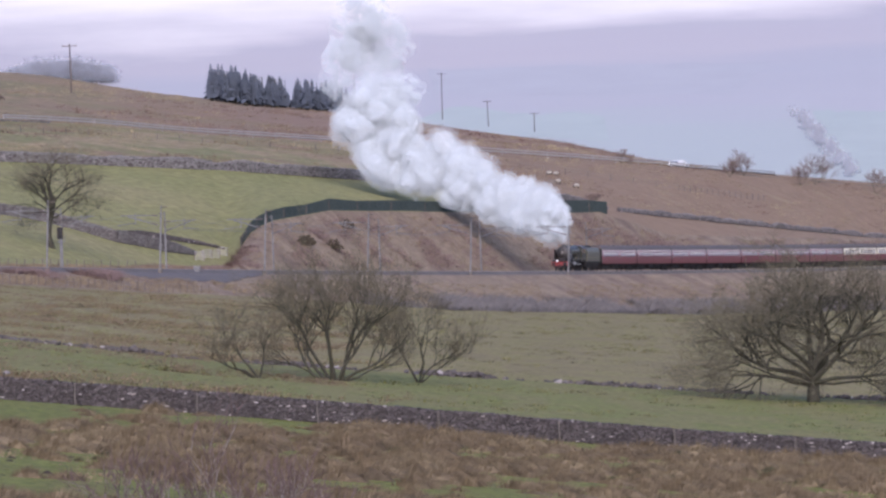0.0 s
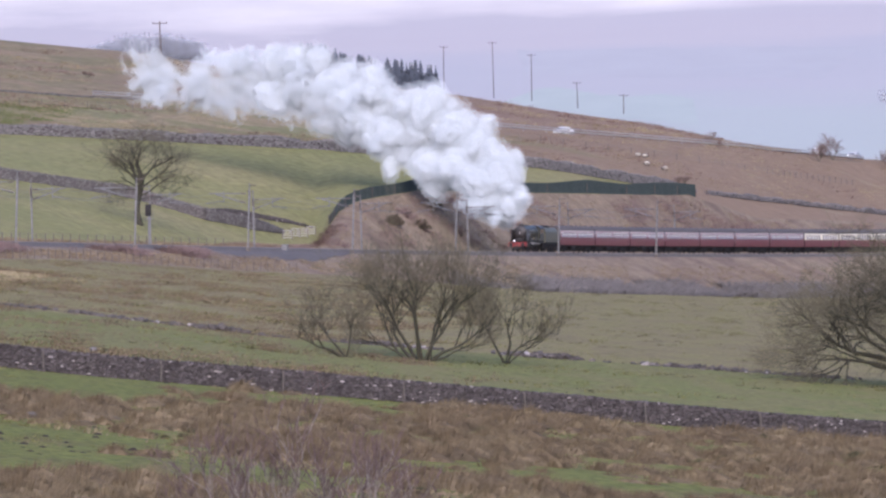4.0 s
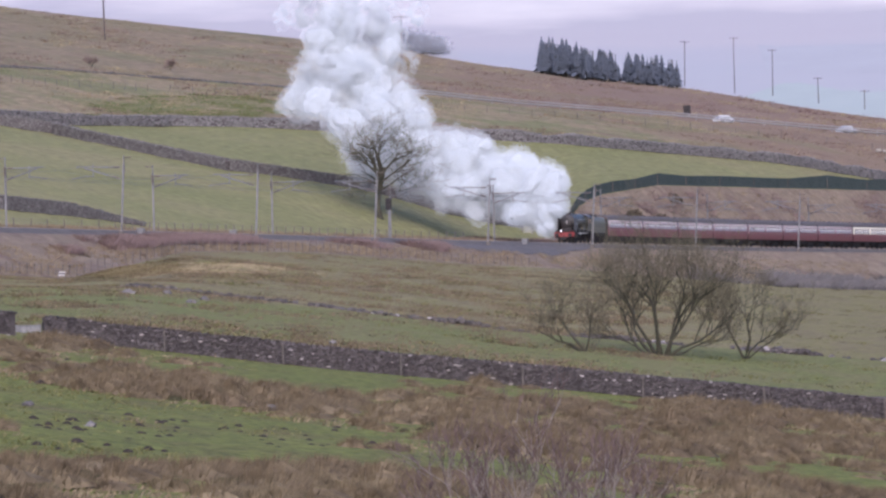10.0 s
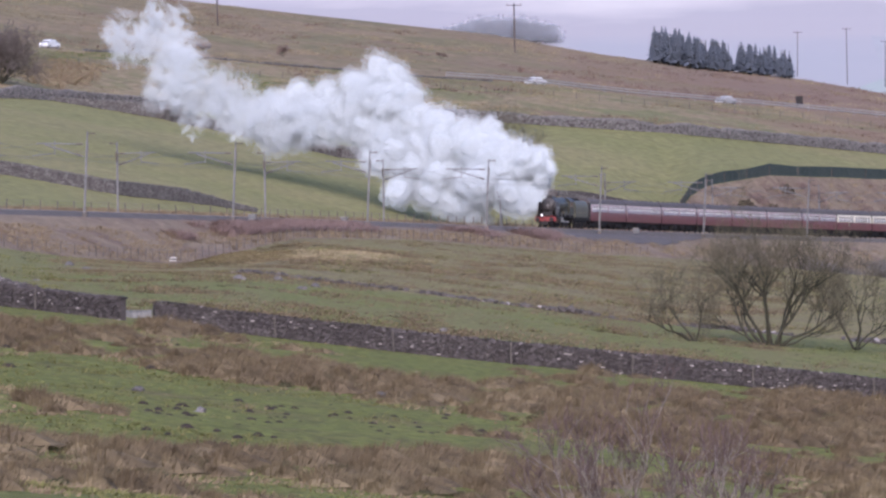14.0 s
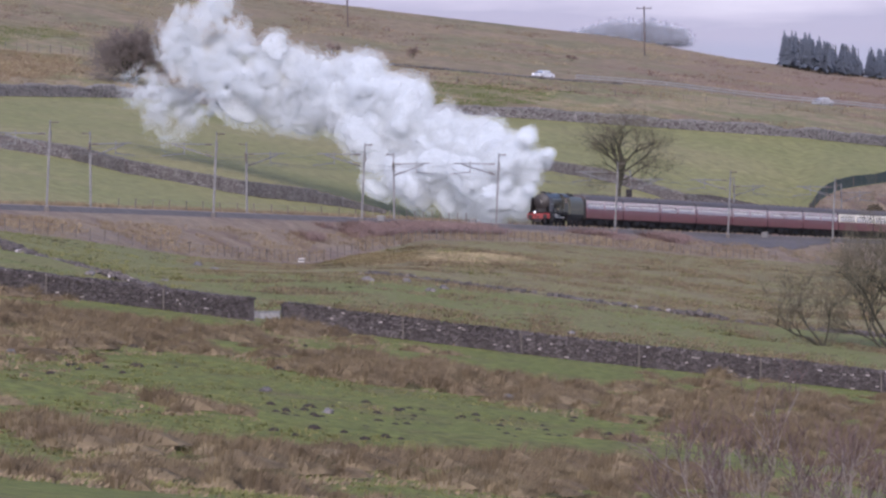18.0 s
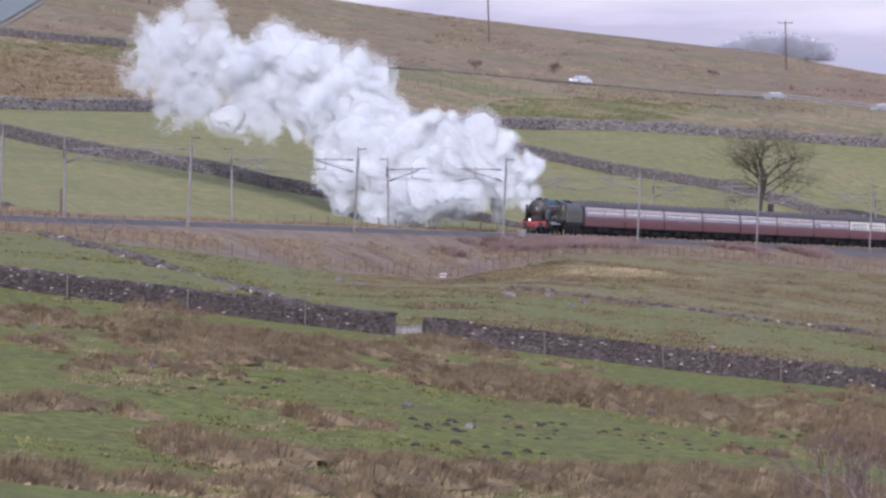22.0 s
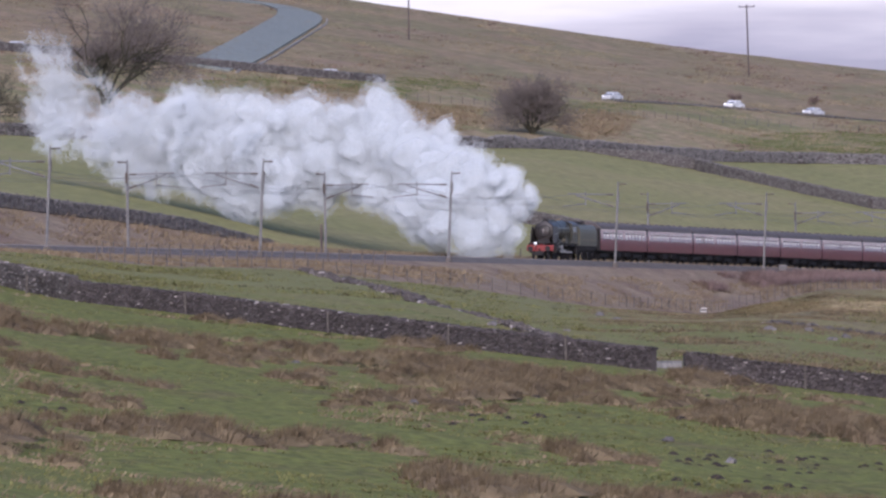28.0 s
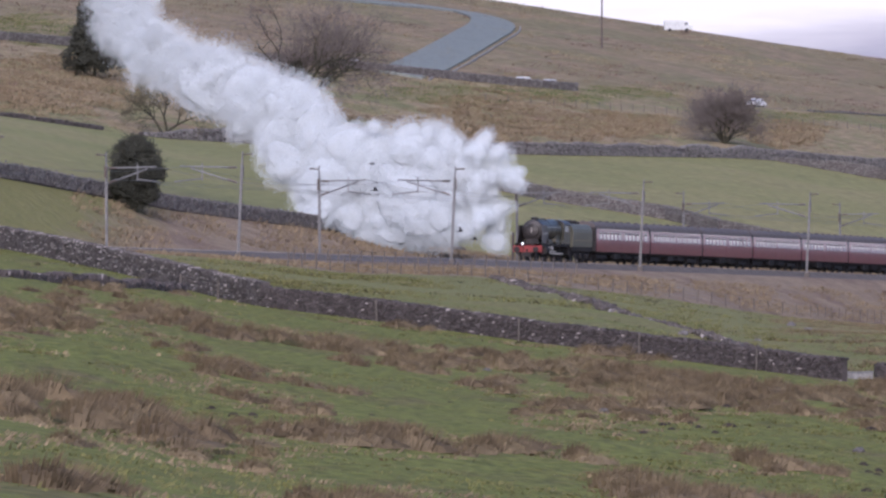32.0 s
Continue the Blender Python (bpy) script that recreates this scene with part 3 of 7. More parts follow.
M["glass"] = surface("window_glass", [(0.03, 0.032, 0.034), (0.05, 0.05, 0.052)], 1, 4, rough=0.1, bump=0.0, coat=1.0, coat_ior=2.1)
M["frame"] = surface("dark_window_frame", [(0.035, 0.012, 0.014), (0.05, 0.018, 0.02)], 1, 4, rough=0.5, bump=0)
M["toplight"] = surface("open_top_light", [(0.03, 0.028, 0.03), (0.045, 0.042, 0.045)], 1, 4, rough=0.7, bump=0)
M["orange"] = surface("orange_lining", [(0.15, 0.11, 0.05), (0.19, 0.14, 0.06)], 0.5, 4, rough=0.4, bump=0)
lamp_glow = bpy.data.materials.new("lit_headlamp")
lamp_glow.use_nodes = True
lamp_glow.node_tree.nodes["Principled BSDF"].inputs["Emission Color"].default_value = (1, 0.96, 0.88, 1)
lamp_glow.node_tree.nodes["Principled BSDF"].inputs["Emission Strength"].default_value = 2.5


def ring(y, r, z, n=20, squash=1.0):
    return [(r * math.cos(6.2832 * k / n), y, z + r * squash * math.sin(6.2832 * k / n)) for k in range(n)]


def turned(profile, n=24):
    """A solid turned about the x axis from pairs of x and radius."""
    return Shape().loft([[(x, r * math.cos(6.2832 * k / n), r * math.sin(6.2832 * k / n)) for k in range(n)] for x, r in profile])


def rim(r, width, n=24):
    ro = [[(x, rr * math.cos(6.2832 * k / n), rr * math.sin(6.2832 * k / n)) for k in range(n)] for x, rr in ((-width / 2, r), (width / 2, r), (width / 2, r * 0.87), (-width / 2, r * 0.87))]
    return Shape().loft(ro + [ro[0]], caps=False)


RIM_BIG = rim(1.03, 0.14).mesh("driving_wheel", M["black"], False)
HUB_BIG = turned([(-0.085, 0.17), (-0.07, 0.19), (0.07, 0.19), (0.085, 0.17)], 12).mesh("hub", M["black"], False)
SPOKE = Shape().tube([(0, 0.1, 0), (0, 0.93, 0)], [0.055, 0.04], 4).mesh("spoke", M["black"], False)
WHEEL_SMALL = turned([(-0.065, 0.44), (-0.065, 0.5), (0.045, 0.5), (0.065, 0.52), (0.065, 0.43), (0.03, 0.42), (0.03, 0.16), (0.075, 0.13), (0.075, 0.02)]).mesh("wheel", M["black"], False)


def driving_wheel(engine_body, at):
    w = part("driving_wheel", RIM_BIG, None, engine_body, at=at)
    part("hub", HUB_BIG, None, w)
    for k in range(20):
        part("spoke", SPOKE, None, w, at=pose(0, 0, 0, 18 * k))


def build_engine():
    """Origin on the rails in the middle of the engine, 11.6 m long; +y is forwards."""
    e = thing("steam_locomotive", "dark green and black steam locomotive with red buffer beam", "locomotive")
    z = 2.82
    part("smokebox", Shape().loft([ring(3.62, 0.55, z), ring(3.66, 0.8, z), ring(3.55, 1.0, z), ring(1.9, 1.0, z)]), M["soot"], e, "sooty brown-black smokebox", smooth=True)
    part("boiler", Shape().loft([ring(1.9, 0.98, z), ring(1.88, 0.98, z), ring(-1.2, 1.07, z + 0.04), ring(-2.9, 1.12, z + 0.04), ring(-2.92, 1.12, z + 0.04)]), M["green"], e, "glossy dark boiler", smooth=True)
    for y, r in ((1.86, 0.995), (0.4, 1.04), (-1.2, 1.085), (-2.0, 1.11)):
        part("boiler_band", Shape().loft([ring(y + 0.04, r, z + 0.02), ring(y - 0.04, r, z + 0.02)]), M["black"], e)
    part("firebox", Shape().box((0, -2.1, 2.1), (2.0, 1.8, 1.5), bevel=0.15), M["green"], e)
    part("chimney", Shape().loft([ring2(0, 2.75, h, r) for h, r in ((3.6, 0.44), (3.76, 0.33), (3.96, 0.32), (4.02, 0.4), (4.06, 0.3), (3.8, 0.22))]), M["soot"], e, smooth=True)
    part("dome", Shape().loft([ring2(0, 0.2, h, r) for h, r in ((3.7, 0.5), (3.86, 0.44), (3.96, 0.32), (4.0, 0.1))]), M["green"], e, smooth=True)
    part("top_feed", Shape().loft([ring2(0, 1.1, h, r) for h, r in ((3.7, 0.3), (3.84, 0.26), (3.9, 0.1))]), M["green"], e, smooth=True)
    for x in (-0.12, 0.12):
        part("safety_valve", Shape().tube([(x, -2.0, 3.8), (x, -2.0, 4.06)], 0.08), M["brass"], e, "dull brass safety valve")
    part("whistle", Shape().tube([(0.3, -2.75, 3.8), (0.3, -2.75, 4.02)], 0.035, 6), M["brass"], e)
    door = part("smokebox_door", Shape().loft([ring(3.76, 0.1, z), ring(3.74, 0.6, z), ring(3.64, 0.72, z)]), M["soot"], e, smooth=True)
    part("door_dart", Shape().tube([(0, 3.75, z), (0, 3.9, z)], 0.05, 8).box((0, 3.86, z), (0.04, 0.03, 0.5)), M["steel"], door)
    for h in (-0.3, 0.3):
        part("hinge_strap", Shape().box((0.1, 3.75, z + h), (1.2, 0.03, 0.07)), M["black"], door)
    part("running_plate", Shape().box((0, 0.1, 1.62), (2.62, 9.4, 0.06)), M["black"], e)
    part("front_platform", Shape().loft([[(-1.28, y, h), (1.28, y, h), (1.28, y, h - 0.06), (-1.28, y, h - 0.06)] for y, h in ((3.7, 1.62), (4.1, 1.5), (4.3, 1.4), (5.2, 1.4))]), M["black"], e)
    part("saddle", Shape().box((0, 3.0, 1.75), (1.3, 1.3, 0.6), bevel=0.1), M["black"], e)
    for x in (-1.2, 1.2):
        side = 1 if x > 0 else -1
        sh = Shape()
        sh.loft([[(x - 0.025, 4.45, 1.66), (x + 0.025, 4.45, 1.66), (x * 0.9 + 0.025, 4.3, 3.3), (x * 0.9 - 0.025, 4.3, 3.3)],
                 [(x - 0.025, 2.2, 1.66), (x + 0.025, 2.2, 1.66), (x * 0.9 + 0.025, 2.35, 3.3), (x * 0.9 - 0.025, 2.35, 3.3)]])
        plate = part("smoke_deflector", sh, M["soot"], e)
        part("deflector_rail", Shape().tube([(x * 1.05, 4.1, 2.5), (x * 1.02, 2.6, 2.6)], 0.03, 6), M["steel"], plate)
        part("footplate_valance", Shape().box((x * 1.06, 0.1, 1.52), (0.04, 9.4, 0.2)), M["black"], e)
        # Bright strip added for the highlight that runs along the footplate.
        part("edge_line", Shape().box((x * 1.085, -0.3, 1.6), (0.012, 8.0, 0.04)), M["steel"], e, "steel strip for the highlight along the footplate")
        part("cylinder", Shape().tube([(x * 0.94, 4.0, 0.98), (x * 0.94, 2.9, 0.98)], 0.38, 16).tube([(x * 0.94, 4.05, 1.42), (x * 0.94, 2.75, 1.42)], 0.2, 12), M["black"], e)
        part("slide_bar", Shape().box((x * 0.94, 2.2, 1.16), (0.08, 1.4, 0.07)).box((x * 0.94, 2.2, 0.82), (0.08, 1.4, 0.07)), M["steel"], e)
        part("expansion_link", Shape().box((x * 1.02, 1.0, 1.3), (0.08, 0.5, 0.5), bevel=0.05).box((x * 1.02, 1.7, 1.3), (0.06, 1.4, 0.08)), M["steel"], e)
        part("coupling_rod", Shape().box((x * 1.0, -0.6, 0.78), (0.06, 4.7, 0.13)).box((x * 1.05, 1.3, 0.95), (0.06, 3.2, 0.1)), M["steel"], e)
        part("nameplate", Shape().box((x * 1.08, 0.55, 1.98), (0.04, 1.3, 0.22)), M["orange"], e)
        for y, long in ((1.65, 1.5), (-0.7, 1.5), (-2.6, 0.9)):
            part("splasher", Shape().box((x * 0.95, y, 1.8), (0.3, long, 0.34), bevel=0.12), M["green"], e)
        part("handrail", Shape().tube([(x * 0.84, 3.4, 3.1), (x * 0.92, -2.6, 3.2)], 0.03, 5), M["steel"], e)
        part("steam_pipe", Shape().tube([(x * 0.8, 2.55, 2.4), (x * 0.98, 2.7, 1.9), (x * 0.98, 3.2, 1.5)], 0.16, 8), M["black"], e)
        buffer = part("buffer", Shape().tube([(x * 0.74, 5.2, 1.06), (x * 0.74, 5.62, 1.06)], [0.17, 0.12], 12), M["red"], e)
        part("buffer_head", Shape().tube([(x * 0.74, 5.6, 1.06), (x * 0.74, 5.7, 1.06)], 0.27, 16), M["black"], buffer)
        cab = part("cab_side", Shape().box((x * 1.07, -4.0, 2.2), (0.05, 2.1, 1.16)).box((x * 1.05, -4.95, 3.1), (0.05, 0.2, 0.8)).box((x * 1.05, -3.15, 3.1), (0.05, 0.34, 0.8)).box((x * 1.04, -4.0, 3.42), (0.05, 2.1, 0.15)), M["green"], e)
        part("cab_window", Shape().box((x * 1.03, -4.1, 3.03), (0.02, 1.5, 0.62)), M["glass"], cab)
        part("lining", Shape().box((x * 1.095, -4.0, 2.66), (0.012, 1.9, 0.04)).box((x * 1.095, -4.0, 1.76), (0.012, 1.9, 0.04)), M["orange"], cab)
        part("cab_steps", Shape().box((side * 1.25, -4.6, 0.95), (0.25, 0.3, 0.06)).box((side * 1.25, -4.6, 0.6), (0.25, 0.3, 0.06)).box((side * 1.3, -4.6, 1.1), (0.04, 0.34, 1.1)), M["black"], e)
        for y in (1.65, -0.7, -3.0):
            driving_wheel(e, pose(x * 0.63, y, 1.03))
        for y in (4.75, 2.75):
            part("bogie_wheel", WHEEL_SMALL, None, e, at=pose(x * 0.63, y, 0.5))
    part("cab_front", Shape().box((0, -3.0, 2.6), (2.5, 0.06, 1.8)), M["green"], e)
    roof = [[(1.34 * math.sin(a), y, 3.4 + 0.55 * math.cos(a)) for a in np.linspace(-1.45, 1.45, 9)] + [(1.3 * math.sin(a), y, 3.35 + 0.55 * math.cos(a)) for a in np.linspace(1.45, -1.45, 9)] for y in (-2.9, -5.4)]
    part("cab_roof", Shape().loft(roof), M["soot"], e)
    part("buffer_beam", Shape().box((0, 5.15, 1.12), (2.74, 0.14, 0.62), bevel=0.03), M["red"], e, "red buffer beam")
    part("frames", Shape().box((0, 0.2, 1.0), (1.0, 9.8, 0.9)).box((0, 4.6, 0.95), (1.05, 1.2, 0.5)).box((0, 4.75, 0.55), (0.9, 2.2, 0.3)), M["black"], e)
    part("coupling_hook", Shape().box((0, 5.35, 1.02), (0.1, 0.4, 0.16)).tube([(0, 5.5, 1.0), (0, 5.45, 0.55)], 0.04, 6), M["black"], e)
    part("vacuum_pipe", Shape().tube([(0.38, 5.25, 0.95), (0.4, 5.35, 1.5), (0.4, 5.5, 1.35)], 0.05, 6), M["black"], e)
    for x, lit in ((-0.5, False), (0.42, True)):
        lamp = part("headlamp", Shape().box((x, 5.3, 1.58), (0.22, 0.22, 0.34), bevel=0.04), M["steel" if lit else "black"], e, "oil headlamp on the buffer beam")
        part("lens", Shape().tube([(x, 5.41, 1.6), (x, 5.44, 1.6)], 0.085, 12), lamp_glow if lit else M["glass"], lamp)
    part("number_plate", Shape().box((0, 3.78, 3.3), (0.55, 0.03, 0.16)), M["black"], e)
    return e


def ring2(x, y, z, r, n=16):
    return [(x + r * math.cos(6.2832 * k / n), y + r * math.sin(6.2832 * k / n), z) for k in range(n)]


def build_tender():
    t = thing("tender", "olive-grey locomotive tender heaped with coal", "tender")
    prof = [(-1.31, 1.45), (-1.34, 2.0), (-1.34, 2.75), (-1.28, 3.1), (-1.1, 3.45), (-0.85, 3.58), (0.85, 3.58), (1.1, 3.45), (1.28, 3.1), (1.34, 2.75), (1.34, 2.0), (1.31, 1.45)]
    part("tank", Shape().loft([[(x, y, z) for x, z in prof] for y in (3.5, -3.5)]), M["tender"], t)
    coal = Shape()
    for _ in range(120):
        coal.add(*lump_stone(0.3, 0.3, 0.26, rnd), pose(rnd.uniform(-0.75, 0.75), rnd.uniform(-0.6, 3.2), 3.58 + rnd.uniform(0, 0.2), rnd.uniform(0, 90), rnd.uniform(0, 90), 0))
    part("coal", coal, M["black"], t, "heaped black coal", kind="stuff")
    part("tender_frame", Shape().box((0, 0, 1.05), (2.0, 7.0, 0.7)).box((1.2, 0, 1.25), (0.05, 7.2, 0.4)).box((-1.2, 0, 1.25), (0.05, 7.2, 0.4)), M["black"], t)
    for x in (-0.76, 0.76):
        for y in (2.2, 0.1, -2.0):
            part("wheel", WHEEL_SMALL, None, t, at=pose(x, y, 0.55) @ Matrix.Diagonal((1, 1.1, 1.1, 1)))
            part("axle_box", Shape().box((x * 1.5, y, 0.6), (0.2, 0.4, 0.4), bevel=0.04), M["black"], t)
    for x in (-1.34, 1.34):
        part("lining", Shape().box((x, 0, 2.05), (0.012, 6.2, 0.05)), M["orange"], t)
    part("ladder", Shape().tube([(0.9, -3.55, 1.4), (0.9, -3.55, 3.3)], 0.03, 5).tube([(0.6, -3.55, 1.4), (0.6, -3.55, 3.3)], 0.03, 5), M["black"], t)
    return t


COACH_SIDE = [(1.30 + 0.12 * math.sin(math.pi * (0.15 + 0.62 * k / 10)) - 0.075 * (k / 10) ** 2.2, 1.08 + 0.214 * k) for k in range(11)]
COACH_ROOF = [(1.33, 3.22), (1.22, 3.50), (1.0, 3.70), (0.65, 3.86), (0.0, 3.95)]


def side_x(z):
    """Half the coach's width at the height z."""
    return float(np.interp(z, [q[1] for q in COACH_SIDE], [q[0] for q in COACH_SIDE]))


def build_coach(upper, label, windows, name="railway_coach"):
    """Origin on the rails in the middle of the coach; body 19.6 m long."""
    c = thing(name, label, "railway coach", group="coaches of the train")
    L = 9.8
    for sgn in (-1, 1):
        for lo, hi, mat, nm in ((0, 5, "lowmaroon", "lower_side"), (5, 10, upper, "upper_side")):
            band = COACH_SIDE[lo:hi + 1]
            band = [band[0], (band[0][0] * 0.999 + band[1][0] * 0.001, band[0][1] + 0.004)] + band[1:-1] + [(band[-1][0] * 0.999 + band[-2][0] * 0.001, band[-1][1] - 0.004), band[-1]]
            r = [[(sgn * x, y, z) for x, z in band] + [(sgn * (x - 0.06), y, z) for x, z in reversed(band)] for y in (-L, -L + 0.006, L - 0.006, L)]
            part(nm, Shape().loft(r), M[mat], c, smooth=True)
        for y, w in windows:
            pane = part("window", Shape().loft([[(sgn * (side_x(z) + o), y + k * w / 2, z) for z, o in ((2.26, 0.008), (2.55, 0.008), (2.92, 0.008), (2.92, -0.04), (2.26, -0.04))] for k in (-1, 1)]), M["glass"], c)
            part("top_light", Shape().loft([[(sgn * (side_x(z) + o), y + k * (w / 2 - 0.03), z) for z, o in ((2.74, 0.014), (2.88, 0.014), (2.88, -0.03), (2.74, -0.03))] for k in (-1, 1)]), M["toplight"], pane)
            part("window_frame", Shape().loft([[(sgn * (side_x(z) + o), y + k * (w / 2 + 0.05), z) for z, o in ((2.22, 0.003), (2.55, 0.003), (2.96, 0.003), (2.96, -0.05), (2.22, -0.05))] for k in (-1, 1)]), M["frame"], pane)
        for y in (-9.2, 0.4, 9.2):
            part("door", Shape().loft([[(sgn * (side_x(z) + o), y + k * 0.31, z) for z, o in ((1.2, 0.01), (1.6, 0.01), (2.05, 0.01), (2.05, -0.03), (1.2, -0.03))] for k in (-1, 1)]), M["lowmaroon"], c)
    rf = [(x, z) for x, z in COACH_ROOF] + [(-x, z) for x, z in reversed(COACH_ROOF[:-1])]
    part("roof", Shape().loft([[(x, y, z) for x, z in rf] for y in (-L - 0.05, L + 0.05)]), M["roof"], c, smooth=False)
    for y in np.linspace(-8, 8, 7):
        part("roof_vent", Shape().box((0.45, y, 3.95), (0.3, 0.35, 0.14), bevel=0.03), M["roof"], c)
        part("roof_vent", Shape().box((-0.45, y, 3.95), (0.3, 0.35, 0.14), bevel=0.03), M["roof"], c)
    for y in (-L, L):
        part("end_panel", Shape().box((0, y * 0.997, 2.1), (2.66, 0.06, 2.1)), M["black"], c)
        # Gangway widened to coach width, its black standing for shade in the gap.
        part("gangway", Shape().box((0, y * 1.02, 2.2), (2.72, 0.36, 2.3), bevel=0.05), M["black"], c)
    part("underframe", Shape().box((0, 0, 1.0), (2.3, 19.4, 0.2)).box((0, 0, 0.74), (1.5, 10.2, 0.5)).box((0.95, -0.4, 0.68), (0.3, 8.0, 0.16)).box((-0.95, -0.4, 0.68), (0.3, 8.0, 0.16)).box((0.9, 1.8, 0.72), (0.6, 1.8, 0.5)).box((-0.9, 1.8, 0.72), (0.6, 1.8, 0.5)).box((0.9, -2.0, 0.75), (0.5, 1.2, 0.45)).box((-0.9, -2.0, 0.75), (0.5, 1.2, 0.45)), M["black"], c)
    # Black boxes added for the shade under the coach, besides brake gear.
    part("brake_gear", Shape().box((0, 0, 0.44), (0.5, 9.6, 0.44)).box((0, -7.1, 0.46), (0.7, 3.9, 0.5)).box((0, 7.1, 0.46), (0.7, 3.9, 0.5)).box((0, 9.5, 0.6), (1.6, 0.5, 0.7)).box((0, -9.5, 0.6), (1.6, 0.5, 0.7)), M["black"], c, "dark boxes for brake gear and the shade under the coach")
    for y in (-7.1, 7.1):
        b = part("bogie", Shape().box((0, y, 0.66), (1.7, 2.9, 0.34)).box((0.98, y, 0.58), (0.14, 3.6, 0.34), bevel=0.05).box((-0.98, y, 0.58), (0.14, 3.6, 0.34), bevel=0.05).box((1.0, y - 1.3, 0.46), (0.2, 0.4, 0.4), bevel=0.05).box((1.0, y + 1.3, 0.46), (0.2, 0.4, 0.4), bevel=0.05), M["black"], c)
        for x in (-0.74, 0.74):
            for dy in (-1.3, 1.3):
                part("wheel", WHEEL_SMALL, None, b, at=pose(x, y + dy, 0.46) @ Matrix.Diagonal((1, 0.92, 0.92, 1)))
    return c


SALOON = [(y, 0.82) for y in (-8.3, -6.7, -5.3, -3.9, -2.5, -1.1, 1.4, 2.8, 4.2, 5.6, 7.0, 8.3)]
COMPARTMENT = [(y, 0.52) for y in (-8.6, -7.5, -6.6, -5.5, -4.6, -3.5, -2.6, -1.5, -0.5, 1.0, 2.0, 3.1, 4.0, 5.1, 6.0, 7.1, 8.3)]
engine = build_engine()
tender = build_tender()
coaches = [build_coach("maroon", "maroon railway coach with grey roof, glossy paint", SALOON)]
coaches.append(build_coach("maroon", "maroon compartment coach with grey roof, glossy paint", COMPARTMENT))
for k in range(5):
    coaches.append(copy_thing(coaches[k % 2], Matrix()))
coaches.append(build_coach("cream", "cream and maroon railway coach with grey roof", SALOON))
for k in range(3):
    coaches.append(copy_thing(coaches[7], Matrix()))
TRAIN = [(engine, 5.8), (tender, 11.6 + 3.7)] + [(c, 20.0 + 10.1 + 20.2 * k) for k, c in enumerate(coaches)]

# ---- walls and fences of the valley side ----
HILL = "grey dry-stone wall between upland fields"
dry_wall(path_uv([(-1174, -263), (-924, -211), (-784, -182), (-580, -150), (-484, -124), (-284, -88), (-84, -62), (-30, -53)], 1000), 1.6, HILL, (0.42, 0.2), 0.6, seed=3, low_ends=25)
dry_wall(path_uv([(-394, -254), (-188, -219), (-136, -205), (4, -174), (120, -149), (370, -108), (502, -66), (589, -46), (640, -38)], 1000), 1.6, HILL, (0.42, 0.2), 0.6, seed=4, low_ends=15)
dry_wall([on_ground(u, float(mead_d(u))) for u in np.arange(-1510, 1400, 90)], 1.75, HILL, (0.46, 0.22), 0.7, ruin=0.25, seed=5, face="greywall", low_ends=20)
dry_wall([on_ground(u, float(mead_d(u))) for u in np.arange(1392, 2300, 90)], 0.9, "low broken dry-stone wall on the moor edge", (0.46, 0.22), 0.7, ruin=0.5, seed=15, face="greywall")
dry_wall([on_ground(u, float(mead_d(u))) for u in np.arange(-2300, -1510, 90)], 0.6, "low mossy field wall under trees", (0.46, 0.22), 0.7, ruin=0.5, seed=16, face="darkstone")
dry_wall([on_ground(u, float(track_d(u)) + 74) for u in np.arange(-2200, -905, 60)], 1.2, "low dry-stone wall on top of a bank", (0.5, 0.24), 0.6, seed=6, low_ends=40)
dry_wall(path_uv([(496, -84), (560, -73), (625, -61), (690, -48)], 1100), 0.6, "low dark field wall beside the cutting", (0.42, 0.2), 0.6, seed=14, face="darkstone", low_ends=12)


def tumbled_wall(points, per_metre, seed):
    """Stones of a fallen wall, in loose heaps with grass between."""
    r = random.Random(seed)
    sh = Shape()
    run = 0.0
    for a, b in zip(points, points[1:]):
        length = (b - a).length
        for _ in range(int(length * per_metre)):
            f = r.random()
            p = a.lerp(b, f)
            heap = noise.noise(Vector(((run + f * length) * 0.16, seed, 0))) + 0.5 * noise.noise(Vector(((run + f * length) * 0.5, seed, 3)))
            if heap < r.uniform(-0.35, 0.35):
                continue
            x, y = p.x + r.gauss(0, 0.3), p.y + r.gauss(0, 1.1)
            w = r.uniform(0.16, 0.5)
            z = at_xy(x, y).z + r.uniform(-0.03, 0.1) + max(0, heap) * r.random() * 0.45
            sh.add(*lump_stone(w, w * 0.8, w * 0.55, r), pose(x, y, z, r.uniform(-25, 25), r.uniform(-25, 25), r.uniform(0, 360)))
        run += length
    wall = thing("tumbled_wall", "tumbled remains of a dry-stone wall in grass", "stone wall", kind="structure")
    part("fallen_stones", sh, M["ruin"], wall, kind="stuff")


M["ruin"] = surface("fallen_stones", [(0.055, 0.048, 0.046), (0.085, 0.075, 0.071), (0.13, 0.118, 0.112)], 0.7, 6, bump=0.4, per_piece=0.4, pale=0.03)
tumbled_wall(path_uv([(-59, 54), (150, 78), (360, 107), (640, 146), (860, 170), (1104, 191), (1503, 228), (1900, 262)], 560), 26, 7)
tumbled_wall(path_uv([(-884, -46), (-780, -18), (-674, 14), (-560, 42), (-434, 77)], 560), 34, 8)
dry_wall(path_uv([(-1900, -56), (-1760, -44), (-1600, -32), (-1440, -19)], 300), 0.6, "low broken dry-stone wall in rough grass", (0.4, 0.2), 0.7, ruin=0.4, seed=9, face="darkstone")

